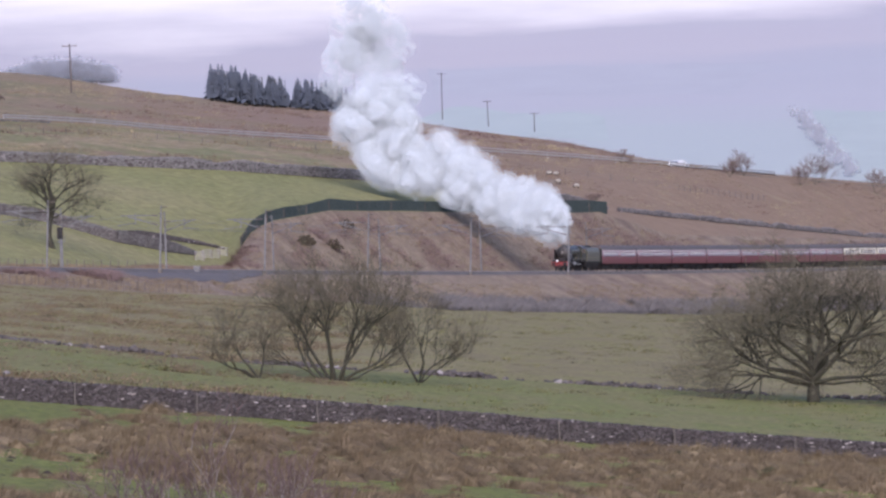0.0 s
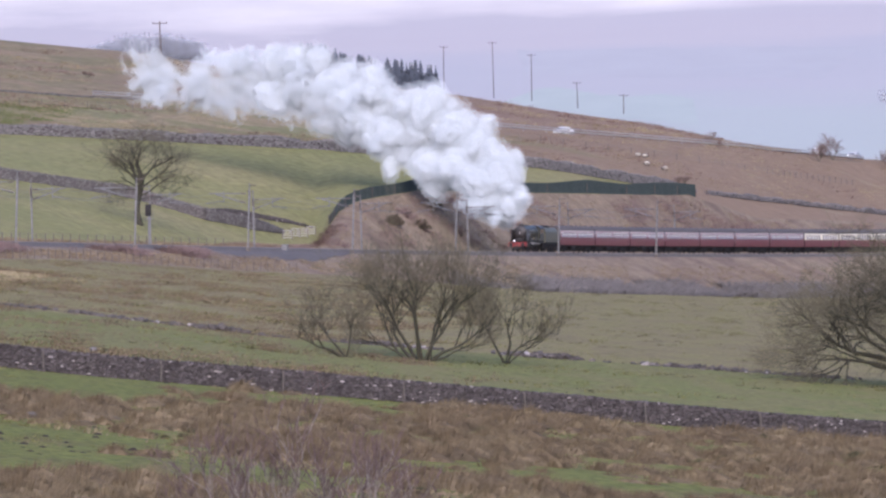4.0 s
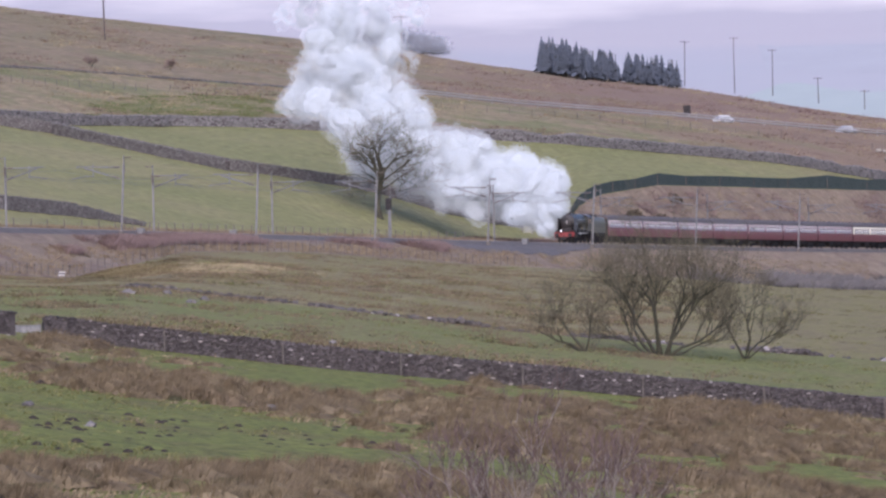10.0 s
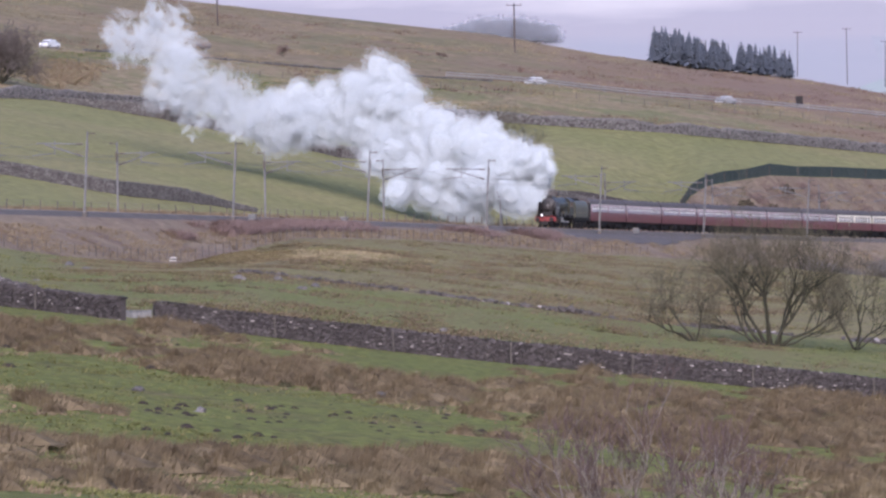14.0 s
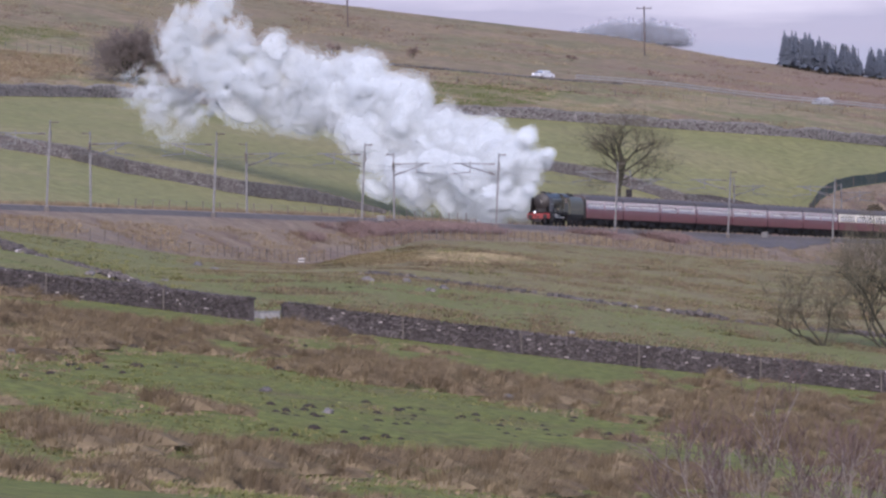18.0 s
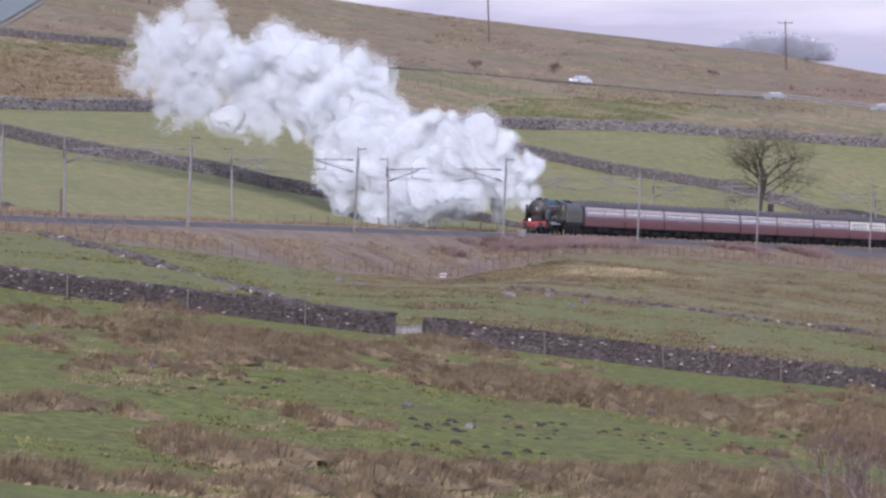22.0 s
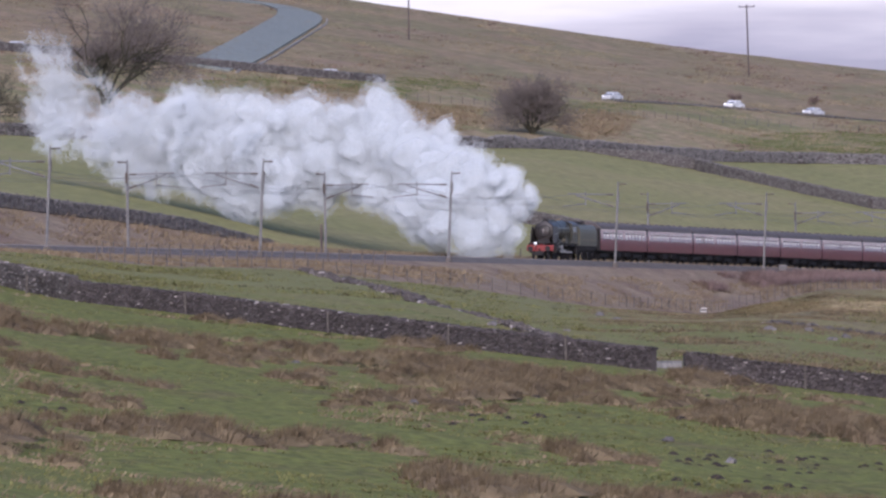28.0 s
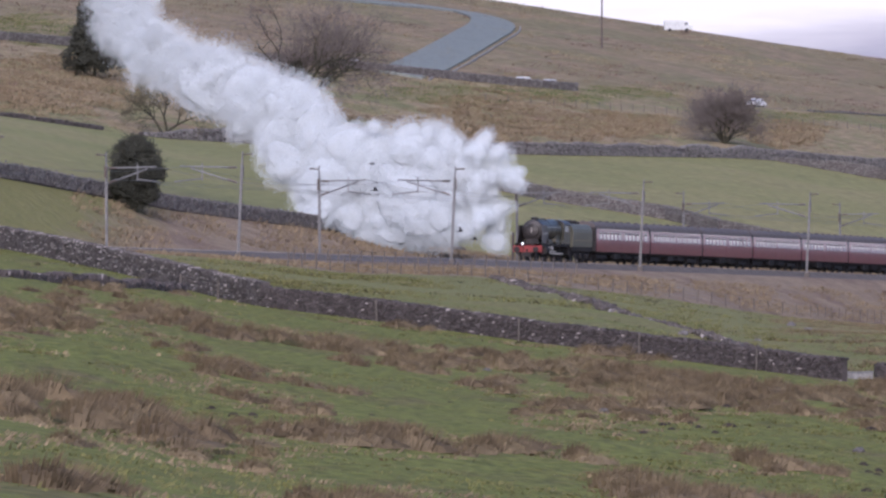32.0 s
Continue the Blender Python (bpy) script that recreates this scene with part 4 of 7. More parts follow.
M["post"] = surface("weathered_post", [(0.082, 0.072, 0.066), (0.13, 0.117, 0.106)], 0.6, 8)
M["pole"] = surface("tarred_pole", [(0.075, 0.06, 0.055), (0.12, 0.10, 0.09)], 0.8, 8)
M["steelwork"] = surface("galvanised_steelwork", [(0.12, 0.12, 0.125), (0.18, 0.18, 0.185)], 1.2, 7, rough=0.55, metal=0.3, bump=0.05)
M["insulator"] = surface("brown_insulator", [(0.06, 0.045, 0.04), (0.09, 0.07, 0.06)], 0.3, 6, rough=0.3)
M["wire"] = surface("dull_wire", [(0.07, 0.07, 0.075), (0.10, 0.10, 0.10)], 1, 5, rough=0.6)
M["netting"] = surface("dark_green_netting", [(0.038, 0.054, 0.050), (0.06, 0.075, 0.069), (0.046, 0.063, 0.058)], 3, 10, bump=0.4)
M["pale_rail"] = surface("bleached_rail", [(0.36, 0.34, 0.33), (0.48, 0.46, 0.45)], 0.8, 6, rough=0.7)
M["white"] = surface("white_paint", [(0.62, 0.62, 0.62), (0.78, 0.78, 0.78)], 0.8, 6, rough=0.5)

for u in (-1093, -842, -629, -421, 3, 213, 420, 635, 849, 1063, 1276, 1480, 1692, 1905):
    p = on_ground(u, float(wall_d(u)) - 0.9)
    post = thing("fence_post", "pale weathered wooden post beside a field wall", "post", pose(p.x, p.y, p.z, 0, rnd.uniform(-3, 3), 0), "posts along the field wall")
    part("stake", Shape().box((0, 0, 0.55), (0.11, 0.11, 1.36), taper=0.85, bevel=0.02), M["post"], post)


def fence(points, gap, height, label, wires=3, seed=1):
    f = thing("wire_fence", label, "fence", kind="structure")
    r = random.Random(seed)
    tops = []
    for a, b in zip(points, points[1:]):
        n = max(1, int((b - a).length / gap))
        for i in range(n):
            tops.append(a.lerp(b, i / n))
    post = Shape().box((0, 0, height / 2 - 0.1), (0.12, 0.12, height + 0.2), taper=0.9).mesh("post", M["post"])
    for k, p in enumerate(tops):
        if k < 300:
            part("post", post, None, f, at=pose(p.x, p.y, p.z, r.uniform(-4, 4), r.uniform(-4, 4), 0))
    for w in range(wires):
        part("wire", Shape().tube([p + Vector((0, 0, height * (w + 1) / (wires + 0.3))) for p in tops], 0.012, 3, caps=False), M["wire"], f)
    return f


fence([on_ground(u, float(track_d(u)) - 72) for u in np.arange(-1250, 700, 25)], 3.0, 1.15, "post and wire fence at the foot of a railway bank", seed=2)
fence([on_ground(u, float(track_d(u)) - 30) for u in np.arange(-1240, -700, 20)], 2.6, 1.15, "post and wire fence along the top of a railway bank", seed=3)
fence([on_ground(u, float(road_d(u)) - 60) for u in np.arange(-900, 1700, 40)], 3.4, 1.2, "post and wire fence below the road", seed=4)
fence([on_ground(u, float(track_d(u)) + 40) for u in np.arange(-500, 560, 30)], 4.0, 1.1, "post and wire fence beside the railway", seed=5)
fence([on_ground(u, float(track_d(u)) + 78) for u in np.arange(-1900, -1200, 30)], 2.6, 1.3, "wooden fence above a grassy bank", seed=6)

green = thing("netting_fence", "dark green netting fence along the top of a cutting", "fence", kind="structure")
net_pts = [on_ground(u, float(track_d(u)) + 76) for u in (722, 726, 732, 740, 752, 770, 800, 840, 880, 930, 990, 1050, 1110, 1180, 1250, 1300, 1340, 1372)]
sh = Shape()
for i in range(len(net_pts) - 1):
    a, b = net_pts[i], net_pts[i + 1]
    h0, h1 = (1.5 + 0.012 * max(0, p.x - 70) + 0.5 * noise.noise(p * 0.06) for p in (a, b))
    sh.add([a - Vector((0, 0.05, 0.6)), b - Vector((0, 0.05, 0.6)), b + Vector((0, -0.05, h1)), a + Vector((0, -0.05, h0)),
            a - Vector((0, -0.05, 0.6)), b - Vector((0, -0.05, 0.6)), b + Vector((0, 0.05, h1)), a + Vector((0, 0.05, h0))],
           [(0, 1, 2, 3), (5, 4, 7, 6), (3, 2, 6, 7), (0, 4, 5, 1), (0, 3, 7, 4), (1, 5, 6, 2)])
part("netting", sh, M["netting"], green)
for p in net_pts:
    part("post", Shape().box((p.x, p.y - 0.1, p.z + 0.7), (0.12, 0.1, 1.7)), M["pole"], green)


# ---- overhead line ----
def side_point(u, off):
    """The place beside the line, off metres to the left of a southbound train, that bears u."""
    ss = np.arange(0, TRACK_S[-1] - 20, 3.0)
    best = None
    for s in ss:
        p, h = rail(s)
        q = p + Vector((0, 0, 1)).cross(h).normalized() * off
        e = abs(FOCAL * math.atan2(q.x, q.y) - u)
        if best is None or e < best[0]:
            best = (e, q, h, s)
    return best[1:]


def build_mast(name, arm, lean):
    """A mast with its cantilever to +x; the origin is at the foot, at rail height."""
    m = thing(name, "grey steel overhead line mast with cantilever and insulators", "railway mast", group="masts of the overhead line")
    tilt = pose(0, 0, 0, 0, lean, 0)
    part("column", Shape().box((0, -0.1, 3.1), (0.18, 0.03, 7.6), tilt).box((0, 0.1, 3.1), (0.18, 0.03, 7.6), tilt).box((0, 0, 3.1), (0.05, 0.2, 7.6), tilt), M["steelwork"], m)
    part("foundation", Shape().box((0, 0, -0.95), (0.5, 0.5, 1.4), bevel=0.05), M["ballast"], m)
    part("top_rod", Shape().tube([(0, 0, 6.8), (0, 0, 7.9)], 0.08, 6, m=tilt), M["steelwork"], m)
    part("earth_arm", Shape().tube([(0, 0, 7.65), (-0.8, 0, 7.7)], 0.06, 5, m=tilt).tube([(-0.55, 0, 7.7), (-0.85, 0, 7.7)], 0.08, 6, m=tilt), M["insulator"], m)
    part("balance_weight", Shape().box((0.0, -0.25, 6.3), (0.2, 0.2, 0.95), tilt, bevel=0.03), M["insulator"], m)
    part("top_tube", Shape().tube([(0.1, 0, 6.6), (arm, 0, 6.7)], 0.075, 6), M["steelwork"], m)
    part("strut", Shape().tube([(0.1, 0, 5.35), (arm * 0.82, 0, 6.55)], 0.075, 6), M["steelwork"], m)
    part("insulator", Shape().tube([(0.2, 0, 5.4), (0.85, 0, 5.65)], 0.09, 8), M["insulator"], m)
    part("insulator", Shape().tube([(0.2, 0, 6.6), (0.8, 0, 6.61)], 0.09, 8), M["insulator"], m)
    part("drop_bracket", Shape().tube([(arm * 0.62, 0, 6.95), (arm * 0.62, 0, 5.55)], 0.06, 5), M["steelwork"], m)
    part("registration_arm", Shape().tube([(arm * 0.62, 0, 5.7), (arm * 1.1, 0, 5.45)], 0.06, 5), M["steelwork"], m)
    return m


near_mast = build_mast("overhead_line_mast", 4.9, -2.6)
far_mast = build_mast("overhead_line_mast", 4.2, -0.4)
NEAR_U, FAR_U = (-1775, -1336, -962, -626, -334, -68, 173, 383, 580, 767, 950, 1126, 1300), (-1579, -1192, -848, -549, -268, -16, 201, 403, 590, 783, 969, 1150, 1330)
first = {}
for kind, us, off in (("near", NEAR_U, 4.6), ("far", FAR_U, -7.4)):
    tips = []
    for u in us:
        q, h, s = side_point(u, off)
        left = Vector((0, 0, 1)).cross(h).normalized()
        x = -left if kind == "near" else left
        y = Vector((0, 0, 1)).cross(x)
        mat = Matrix(((x.x, y.x, 0, q.x), (x.y, y.y, 0, q.y), (0, 0, 1, q.z), (0, 0, 0, 1)))
        proto = near_mast if kind == "near" else far_mast
        if kind in first:
            copy_thing(proto, mat)
        else:
            proto.matrix_basis, first[kind] = mat, True
        tips.append((q + x * 4.3, q.z))
    cat = thing("catenary_wire", "thin overhead wires hung along the railway", "overhead wire", kind="structure")
    for nm, hh, sag in (("messenger_wire", 6.7, 0.9), ("contact_wire", 5.3, 0.0)):
        pts = []
        for (a, _), (b, _) in zip(tips, tips[1:]):
            for i in range(8):
                f = i / 8
                pts.append(a.lerp(b, f) + Vector((0, 0, hh - 4 * sag * f * (1 - f))))
        part(nm, Shape().tube(pts, 0.016, 4, caps=False), M["wire"], cat)

q, h, s = side_point(404, -6.2)
signal = thing("railway_signal", "black colour-light railway signal on a steel post", "signal", heading_pose(q, h))
part("post", Shape().tube([(0, 0, -0.8), (0, 0, 4.2)], 0.09, 8), M["steelwork"], signal)
part("signal_head", Shape().box((0, 0.1, 4.6), (0.75, 0.3, 1.5), bevel=0.12), M["black"], signal, "black signal head")
part("hood", Shape().tube([(0, 0.2, 4.9), (0, 0.55, 4.9)], 0.16, 10), M["black"], signal)
part("platform", Shape().box((0, -0.4, 3.5), (0.9, 0.8, 0.06)).tube([(0.4, -0.75, 3.5), (0.4, -0.75, 4.4)], 0.03, 5).tube([(-0.4, -0.75, 3.5), (-0.4, -0.75, 4.4)], 0.03, 5), M["steelwork"], signal)
for u, off, hgt in ((124, -8.0, 1.2), (150, -8.2, 0.8), (-40, 3.9, 0.6), (640, 3.9, 0.7)):
    q, h, s = side_point(u, off)
    cab = thing("relay_box", "small grey trackside equipment box", "equipment box", heading_pose(q + Vector((0, 0, -0.5)), h))
    part("cabinet", Shape().box((0, 0, hgt / 2), (0.8, 0.6, hgt), bevel=0.04), M["steelwork"], cab)
    part("lid", Shape().box((0, 0, hgt + 0.04), (0.9, 0.7, 0.08), bevel=0.02), M["sleeper"], cab)
q, h, s = side_point(-852, -7.0)
mk = thing("marker_post", "dark wooden trackside post", "post", heading_pose(q, h))
part("stake", Shape().box((0, 0, 1.2), (0.2, 0.2, 3.4), bevel=0.02), M["pole"], mk)

# ---- poles on the ridge ----
for u, top, foot in ((931, -365, -285), (1019, -370, -270), (1086, -347, -264), (1167, -296, -249), (1248, -273, -238), (431.5, -420, -332), (-93.5, -511, -383), (-694.6, -554, -454)):
    p = seen_on_ground(u, foot, 1300)
    d = math.hypot(p.x, p.y)
    hgt = (foot - top) * d / FOCAL
    pl = thing("utility_pole", "dark wooden utility pole with a crossarm on the moor", "utility pole", pose(p.x, p.y, p.z, 0, rnd.uniform(-1.5, 1.0), 0), "poles along the ridge")
    part("pole", Shape().tube([(0, 0, -0.4), (0, 0, hgt)], [0.17, 0.12], 8), M["pole"], pl)
    part("crossarm", Shape().box((0, -0.15, hgt - 0.45), (3.0, 0.12, 0.16), bevel=0.02), M["pole"], pl)
    for x in (-1.35, 0, 1.35):
        part("insulator", Shape().tube([(x, -0.15, hgt - 0.38), (x, -0.15, hgt - 0.1)], 0.07, 6), M["insulator"], pl)

# ---- roads ----
M["asphalt"] = surface("worn_asphalt", [(0.15, 0.165, 0.15), (0.19, 0.205, 0.185), (0.165, 0.18, 0.163)], 6, 10, rough=0.75, bump=0.2)


def strip(centre, half, lift=0.05):
    rings = []
    for i, p in enumerate(centre):
        t = centre[min(i + 1, len(centre) - 1)] - centre[max(i - 1, 0)]
        n = Vector((-t.y, t.x, 0)).normalized()
        a, b = p + n * half, p - n * half
        rings.append([Vector((a.x, a.y, at_xy(a.x, a.y).z + lift)), Vector((b.x, b.y, at_xy(b.x, b.y).z + lift)),
                      Vector((b.x, b.y, at_xy(b.x, b.y).z - 0.6)), Vector((a.x, a.y, at_xy(a.x, a.y).z - 0.6))])
    return rings


def catmull(pts, n=8):
    out = []
    for i in range(len(pts) - 1):
        a, b, c, d = pts[max(i - 1, 0)], pts[i], pts[i + 1], pts[min(i + 2, len(pts) - 1)]
        for k in range(n):
            f = k / n
            out.append(0.5 * ((2 * b) + (c - a) * f + (2 * a - 5 * b + 4 * c - d) * f * f + (3 * b - a - 3 * c + d) * f ** 3))
    return out + [pts[-1]]


M["oldroad"] = surface("dusty_old_asphalt", [(0.115, 0.114, 0.106), (0.145, 0.142, 0.132)], 6, 10, rough=0.8, bump=0.2)
main_road = thing("road", "grey asphalt road across the hillside", "road", kind="structure")
part("carriageway", Shape().loft(strip([on_ground(u, float(road_d(u)) + 5) for u in np.arange(-2400, 2300, 60)], 3.3, 0.06)), M["oldroad"], main_road)
hill_road = thing("side_road", "blue-grey asphalt road curving up the hillside", "road", kind="structure")
BEND = catmull(path_uv([(-1060, -405), (-1000, -427), (-950, -454), (-912, -476), (-890, -490), (-893, -503), (-940, -516), (-1020, -526), (-1140, -537), (-1300, -552), (-1700, -592)], 1300), 8)
part("carriageway", Shape().loft(strip(BEND, 4.0, 0.3)), M["asphalt"], hill_road)
part("kerb", Shape().loft(strip([p + Vector((5.0, 0, 0)) for p in BEND[:38]], 0.12, 0.25)), M["sleeper"], hill_road, "pale kerb")
dry_wall([on_ground(u, float(road_d(u)) - 3.5) for u in np.arange(-2300, -700, 60)], 1.2, "dark roadside wall", (0.6, 0.3), 0.6, seed=11)
dry_wall([on_ground(u, float(road_d(u)) - 3.5) for u in np.arange(-330, 420, 60)], 0.32, "low grey roadside wall", (0.6, 0.2), 0.6, ruin=0.45, seed=12)
rail_bar = thing("crash_barrier", "grey steel crash barrier beside a road", "crash barrier", kind="structure")
bar = [on_ground(u, float(road_d(u)) - 1.2) for u in np.arange(310, 1700, 40)]
M["barrier"] = surface("dull_galvanised_barrier", [(0.24, 0.235, 0.232), (0.31, 0.30, 0.296)], 1.2, 7, rough=0.6, metal=0.2, bump=0.05)
part("beam", Shape().tube([p + Vector((0, 0, 0.55)) for p in bar], 0.15, 4), M["barrier"], rail_bar)
part("beam", Shape().tube([p + Vector((0, 0.1, 1.0)) for p in bar], 0.1, 4), M["barrier"], rail_bar)
for p in bar:
    part("barrier_post", Shape().box((p.x, p.y, p.z + 0.4), (0.14, 0.14, 1.3)), M["barrier"], rail_bar)

# ---- small fixed things ----
def place(u, v, lo=230.0):
    p = seen_on_ground(u, v, lo)
    return pose(p.x, p.y, p.z)


sg = thing("lineside_sign", "small white sign on two posts by a wire fence", "sign", place(-177, 42, 560))
part("board", Shape().box((0, 0, 0.55), (0.58, 0.05, 0.13), bevel=0.02), M["pale_rail"], sg)
part("board", Shape().box((0.05, 0, 0.8), (0.58, 0.05, 0.12), bevel=0.02), M["pale_rail"], sg)
part("backing", Shape().box((0.02, 0.04, 0.67), (0.56, 0.03, 0.3)), M["black"], sg)
part("leg", Shape().box((-0.3, 0.05, 0.3), (0.07, 0.07, 0.9)), M["post"], sg)
part("leg", Shape().box((0.3, 0.05, 0.3), (0.07, 0.07, 0.9)), M["post"], sg)
for k in range(4):
    f = k / 3
    m = place(648 + 42 * f, -26 - 7 * f, 1100)
    hd = thing("sheep_hurdle", "pale striped hurdle leaning by the cutting", "hurdle", m @ pose(0, 0, 0, 0, 0, rnd.uniform(-10, 10)), "hurdles by the cutting")
    for j in range(4):
        part("bar", Shape().tube([(-0.75, 0, 0.25 + 0.33 * j), (0, 0, 0.36 + 0.33 * j), (0.75, 0, 0.25 + 0.33 * j)], 0.045, 6), M["pale_rail"], hd)
    for x in (-0.7, 0.7):
        part("leg", Shape().box((x, 0, 0.65), (0.1, 0.1, 1.4)), M["post"], hd)
gate = thing("field_gate", "weathered wooden rails and posts closing a wall gap", "gate")
g0, g1 = seen_on_ground(-1440, -20, 300), seen_on_ground(-1308, -1, 300)
for f in (0.0, 0.5, 1.0):
    q = g0.lerp(g1, f)
    part("gate_post", Shape().box((q.x, q.y, at_xy(q.x, q.y).z + 0.5), (0.14, 0.14, 1.5 if f == 1.0 else 1.2), bevel=0.02), M["post"], gate)
for z in (0.35, 0.65, 0.95):
    part("rail", Shape().tube([g0.lerp(g1, f) + Vector((0, 0, z)) for f in (0.0, 0.5, 1.0)], 0.035, 5), M["post"], gate)
part("brace", Shape().tube([g1 + Vector((0, -0.05, 1.0)), g1 + Vector((1.0, -0.1, 0.0))], 0.05, 5), M["post"], gate)
trough = thing("water_trough", "pale grey water trough in a gap of the field wall", "trough", place(-238, 134, 400))
part("basin", Shape().box((0, 0, 0.2), (1.5, 0.6, 0.42), bevel=0.04), M["steelwork"], trough)
part("rim", Shape().box((0, 0, 0.43), (1.56, 0.66, 0.06), bevel=0.02), M["steelwork"], trough)
bx = thing("roadside_cabinet", "dark roadside cabinet beside the crash barrier", "cabinet", place(934, -233, 1500))
part("cabinet", Shape().box((0, 0, 0.9), (1.3, 0.8, 1.9), bevel=0.06), M["black"], bx)
part("plinth", Shape().box((0, 0, 0.0), (1.5, 1.0, 0.3)), M["sleeper"], bx)
M["shed_green"] = surface("faded_green_boards", [(0.10, 0.17, 0.15), (0.16, 0.24, 0.21)], 0.6, 8)
shed = thing("field_shed", "small faded green and white shed behind a stone wall", "shed", place(-1148, -262, 1000))
part("shed_walls", Shape().box((0, 0, 1.2), (2.6, 2.2, 2.5), bevel=0.04), M["shed_green"], shed)
part("shed_roof", Shape().loft([[(-1.5, y, 2.4), (0, y, 3.0), (1.5, y, 2.4), (1.5, y, 2.3), (0, y, 2.85), (-1.5, y, 2.3)] for y in (-1.3, 1.3)]), M["roof"], shed)
part("shed_door", Shape().box((0.7, -1.12, 1.1), (0.9, 0.06, 2.0)), M["sleeper"], shed)

M["wool"] = surface("dirty_wool", [(0.27, 0.245, 0.2), (0.38, 0.355, 0.31)], 0.3, 8, bump=0.5)
M["blackface"] = surface("black_face", [(0.03, 0.028, 0.026), (0.05, 0.045, 0.04)], 0.2, 6)
for u, v, a in ((1284, -158, 20), (1287, -144, 200), (1319, -135, 160), (1272, -160, 10)):
    sheep = thing("sheep", "pale woolly sheep grazing on the hillside", "sheep", place(u, v, 1350) @ pose(0, 0, 0, 0, 0, a) @ Matrix.Scale(0.82, 4), "sheep on the hillside")
    part("fleece", Shape().loft([[(x, r * math.cos(t), 0.72 + r * 0.9 * math.sin(t)) for t in np.linspace(0, 5.76, 10)] for x, r in ((-0.62, 0.1), (-0.5, 0.34), (0, 0.4), (0.45, 0.33), (0.58, 0.12))]), M["wool"], sheep, smooth=True)
    part("head", Shape().loft([[(x, r * math.cos(t), 0.75 - (x - 0.5) * 0.9 + r * math.sin(t)) for t in np.linspace(0, 5.5, 8)] for x, r in ((0.5, 0.12), (0.7, 0.13), (0.92, 0.06))]), M["blackface"], sheep, smooth=True)
    for x, y in ((-0.4, 0.17), (-0.4, -0.17), (0.35, 0.17), (0.35, -0.17)):
        part("leg", Shape().tube([(x, y, 0.45), (x, y, -0.02)], 0.055, 6), M["blackface"], sheep)

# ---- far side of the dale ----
# The woods' pale blue-grey and half-clear flecks are painted-in distance haze.
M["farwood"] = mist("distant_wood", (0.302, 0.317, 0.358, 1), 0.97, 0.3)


def far_field(label, material, left, right, n=40, rows=5):
    """A field of the far fellside between two edges, each from its top to its foot as bearing and dip."""
    (a, b), (c, d) = left, right
    sheet = []
    for i in range(n + 1):
        f = i / n
        sag = [12.0 * noise.noise(Vector((f * 3, e * 3, a[0]))) + 4.0 * noise.noise(Vector((f * 11, e * 3, a[1]))) for e in (0, 1)]
        top, foot = (a[0] + (c[0] - a[0]) * f, a[1] + (c[1] - a[1]) * f + sag[0]), (b[0] + (d[0] - b[0]) * f, b[1] + (d[1] - b[1]) * f + sag[1])
        sheet.append([seen_on_ground(top[0] + (foot[0] - top[0]) * e, top[1] + (foot[1] - top[1]) * e, 3050) + Vector((0, 0, 0.08)) for e in np.linspace(0, 1, rows)])
    field = thing("distant_field", label, "field", kind="structure")
    part("field_turf", Shape().loft(sheet, closed=False), M[material], field, smooth=True)


# Distance haze is mixed into both field colours.
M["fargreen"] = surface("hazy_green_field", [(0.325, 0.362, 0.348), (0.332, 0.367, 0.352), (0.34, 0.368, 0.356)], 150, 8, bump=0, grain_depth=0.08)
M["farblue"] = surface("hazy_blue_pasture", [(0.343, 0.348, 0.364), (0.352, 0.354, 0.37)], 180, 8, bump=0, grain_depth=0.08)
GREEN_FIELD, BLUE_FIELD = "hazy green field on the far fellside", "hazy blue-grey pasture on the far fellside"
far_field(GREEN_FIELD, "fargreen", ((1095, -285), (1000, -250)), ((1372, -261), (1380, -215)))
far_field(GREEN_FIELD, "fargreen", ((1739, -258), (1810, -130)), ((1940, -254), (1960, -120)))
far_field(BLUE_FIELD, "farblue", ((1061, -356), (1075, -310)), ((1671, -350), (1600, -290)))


def far_wood(name, label, trees, seed):
    """A distant wood: crowns of many small twigs that run together; trees are bearing, dip, height and width."""
    r = random.Random(seed)
    pts = []
    for u, v, high, wide in trees:
        p = seen_on_ground(u, v, 3050)
        for _ in range(int(90 * high * wide / 12)):
            d = Vector((r.gauss(0, 1), r.gauss(0, 1), r.gauss(0, 1))).normalized() * r.random() ** 0.4
            pts.append(p + Vector((d.x * wide / 2, d.y * wide / 2, high * (0.5 + 0.5 * d.z))))
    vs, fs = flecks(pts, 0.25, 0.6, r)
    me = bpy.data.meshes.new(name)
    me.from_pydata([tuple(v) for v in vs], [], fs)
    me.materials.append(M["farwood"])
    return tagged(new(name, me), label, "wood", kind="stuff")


wood_rnd = random.Random(4)
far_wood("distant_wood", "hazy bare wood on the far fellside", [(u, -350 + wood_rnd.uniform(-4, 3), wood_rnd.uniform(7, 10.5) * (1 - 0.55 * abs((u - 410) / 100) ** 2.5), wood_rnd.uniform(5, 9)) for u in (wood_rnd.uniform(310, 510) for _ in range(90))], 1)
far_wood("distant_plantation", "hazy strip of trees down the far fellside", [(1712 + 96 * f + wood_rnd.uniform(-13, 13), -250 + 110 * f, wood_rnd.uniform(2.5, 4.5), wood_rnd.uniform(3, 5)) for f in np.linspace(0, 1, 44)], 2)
M["gorse"] = surface("dark_gorse", [(0.035, 0.03, 0.02), (0.07, 0.055, 0.035)], 0.5, 6, bump=0)
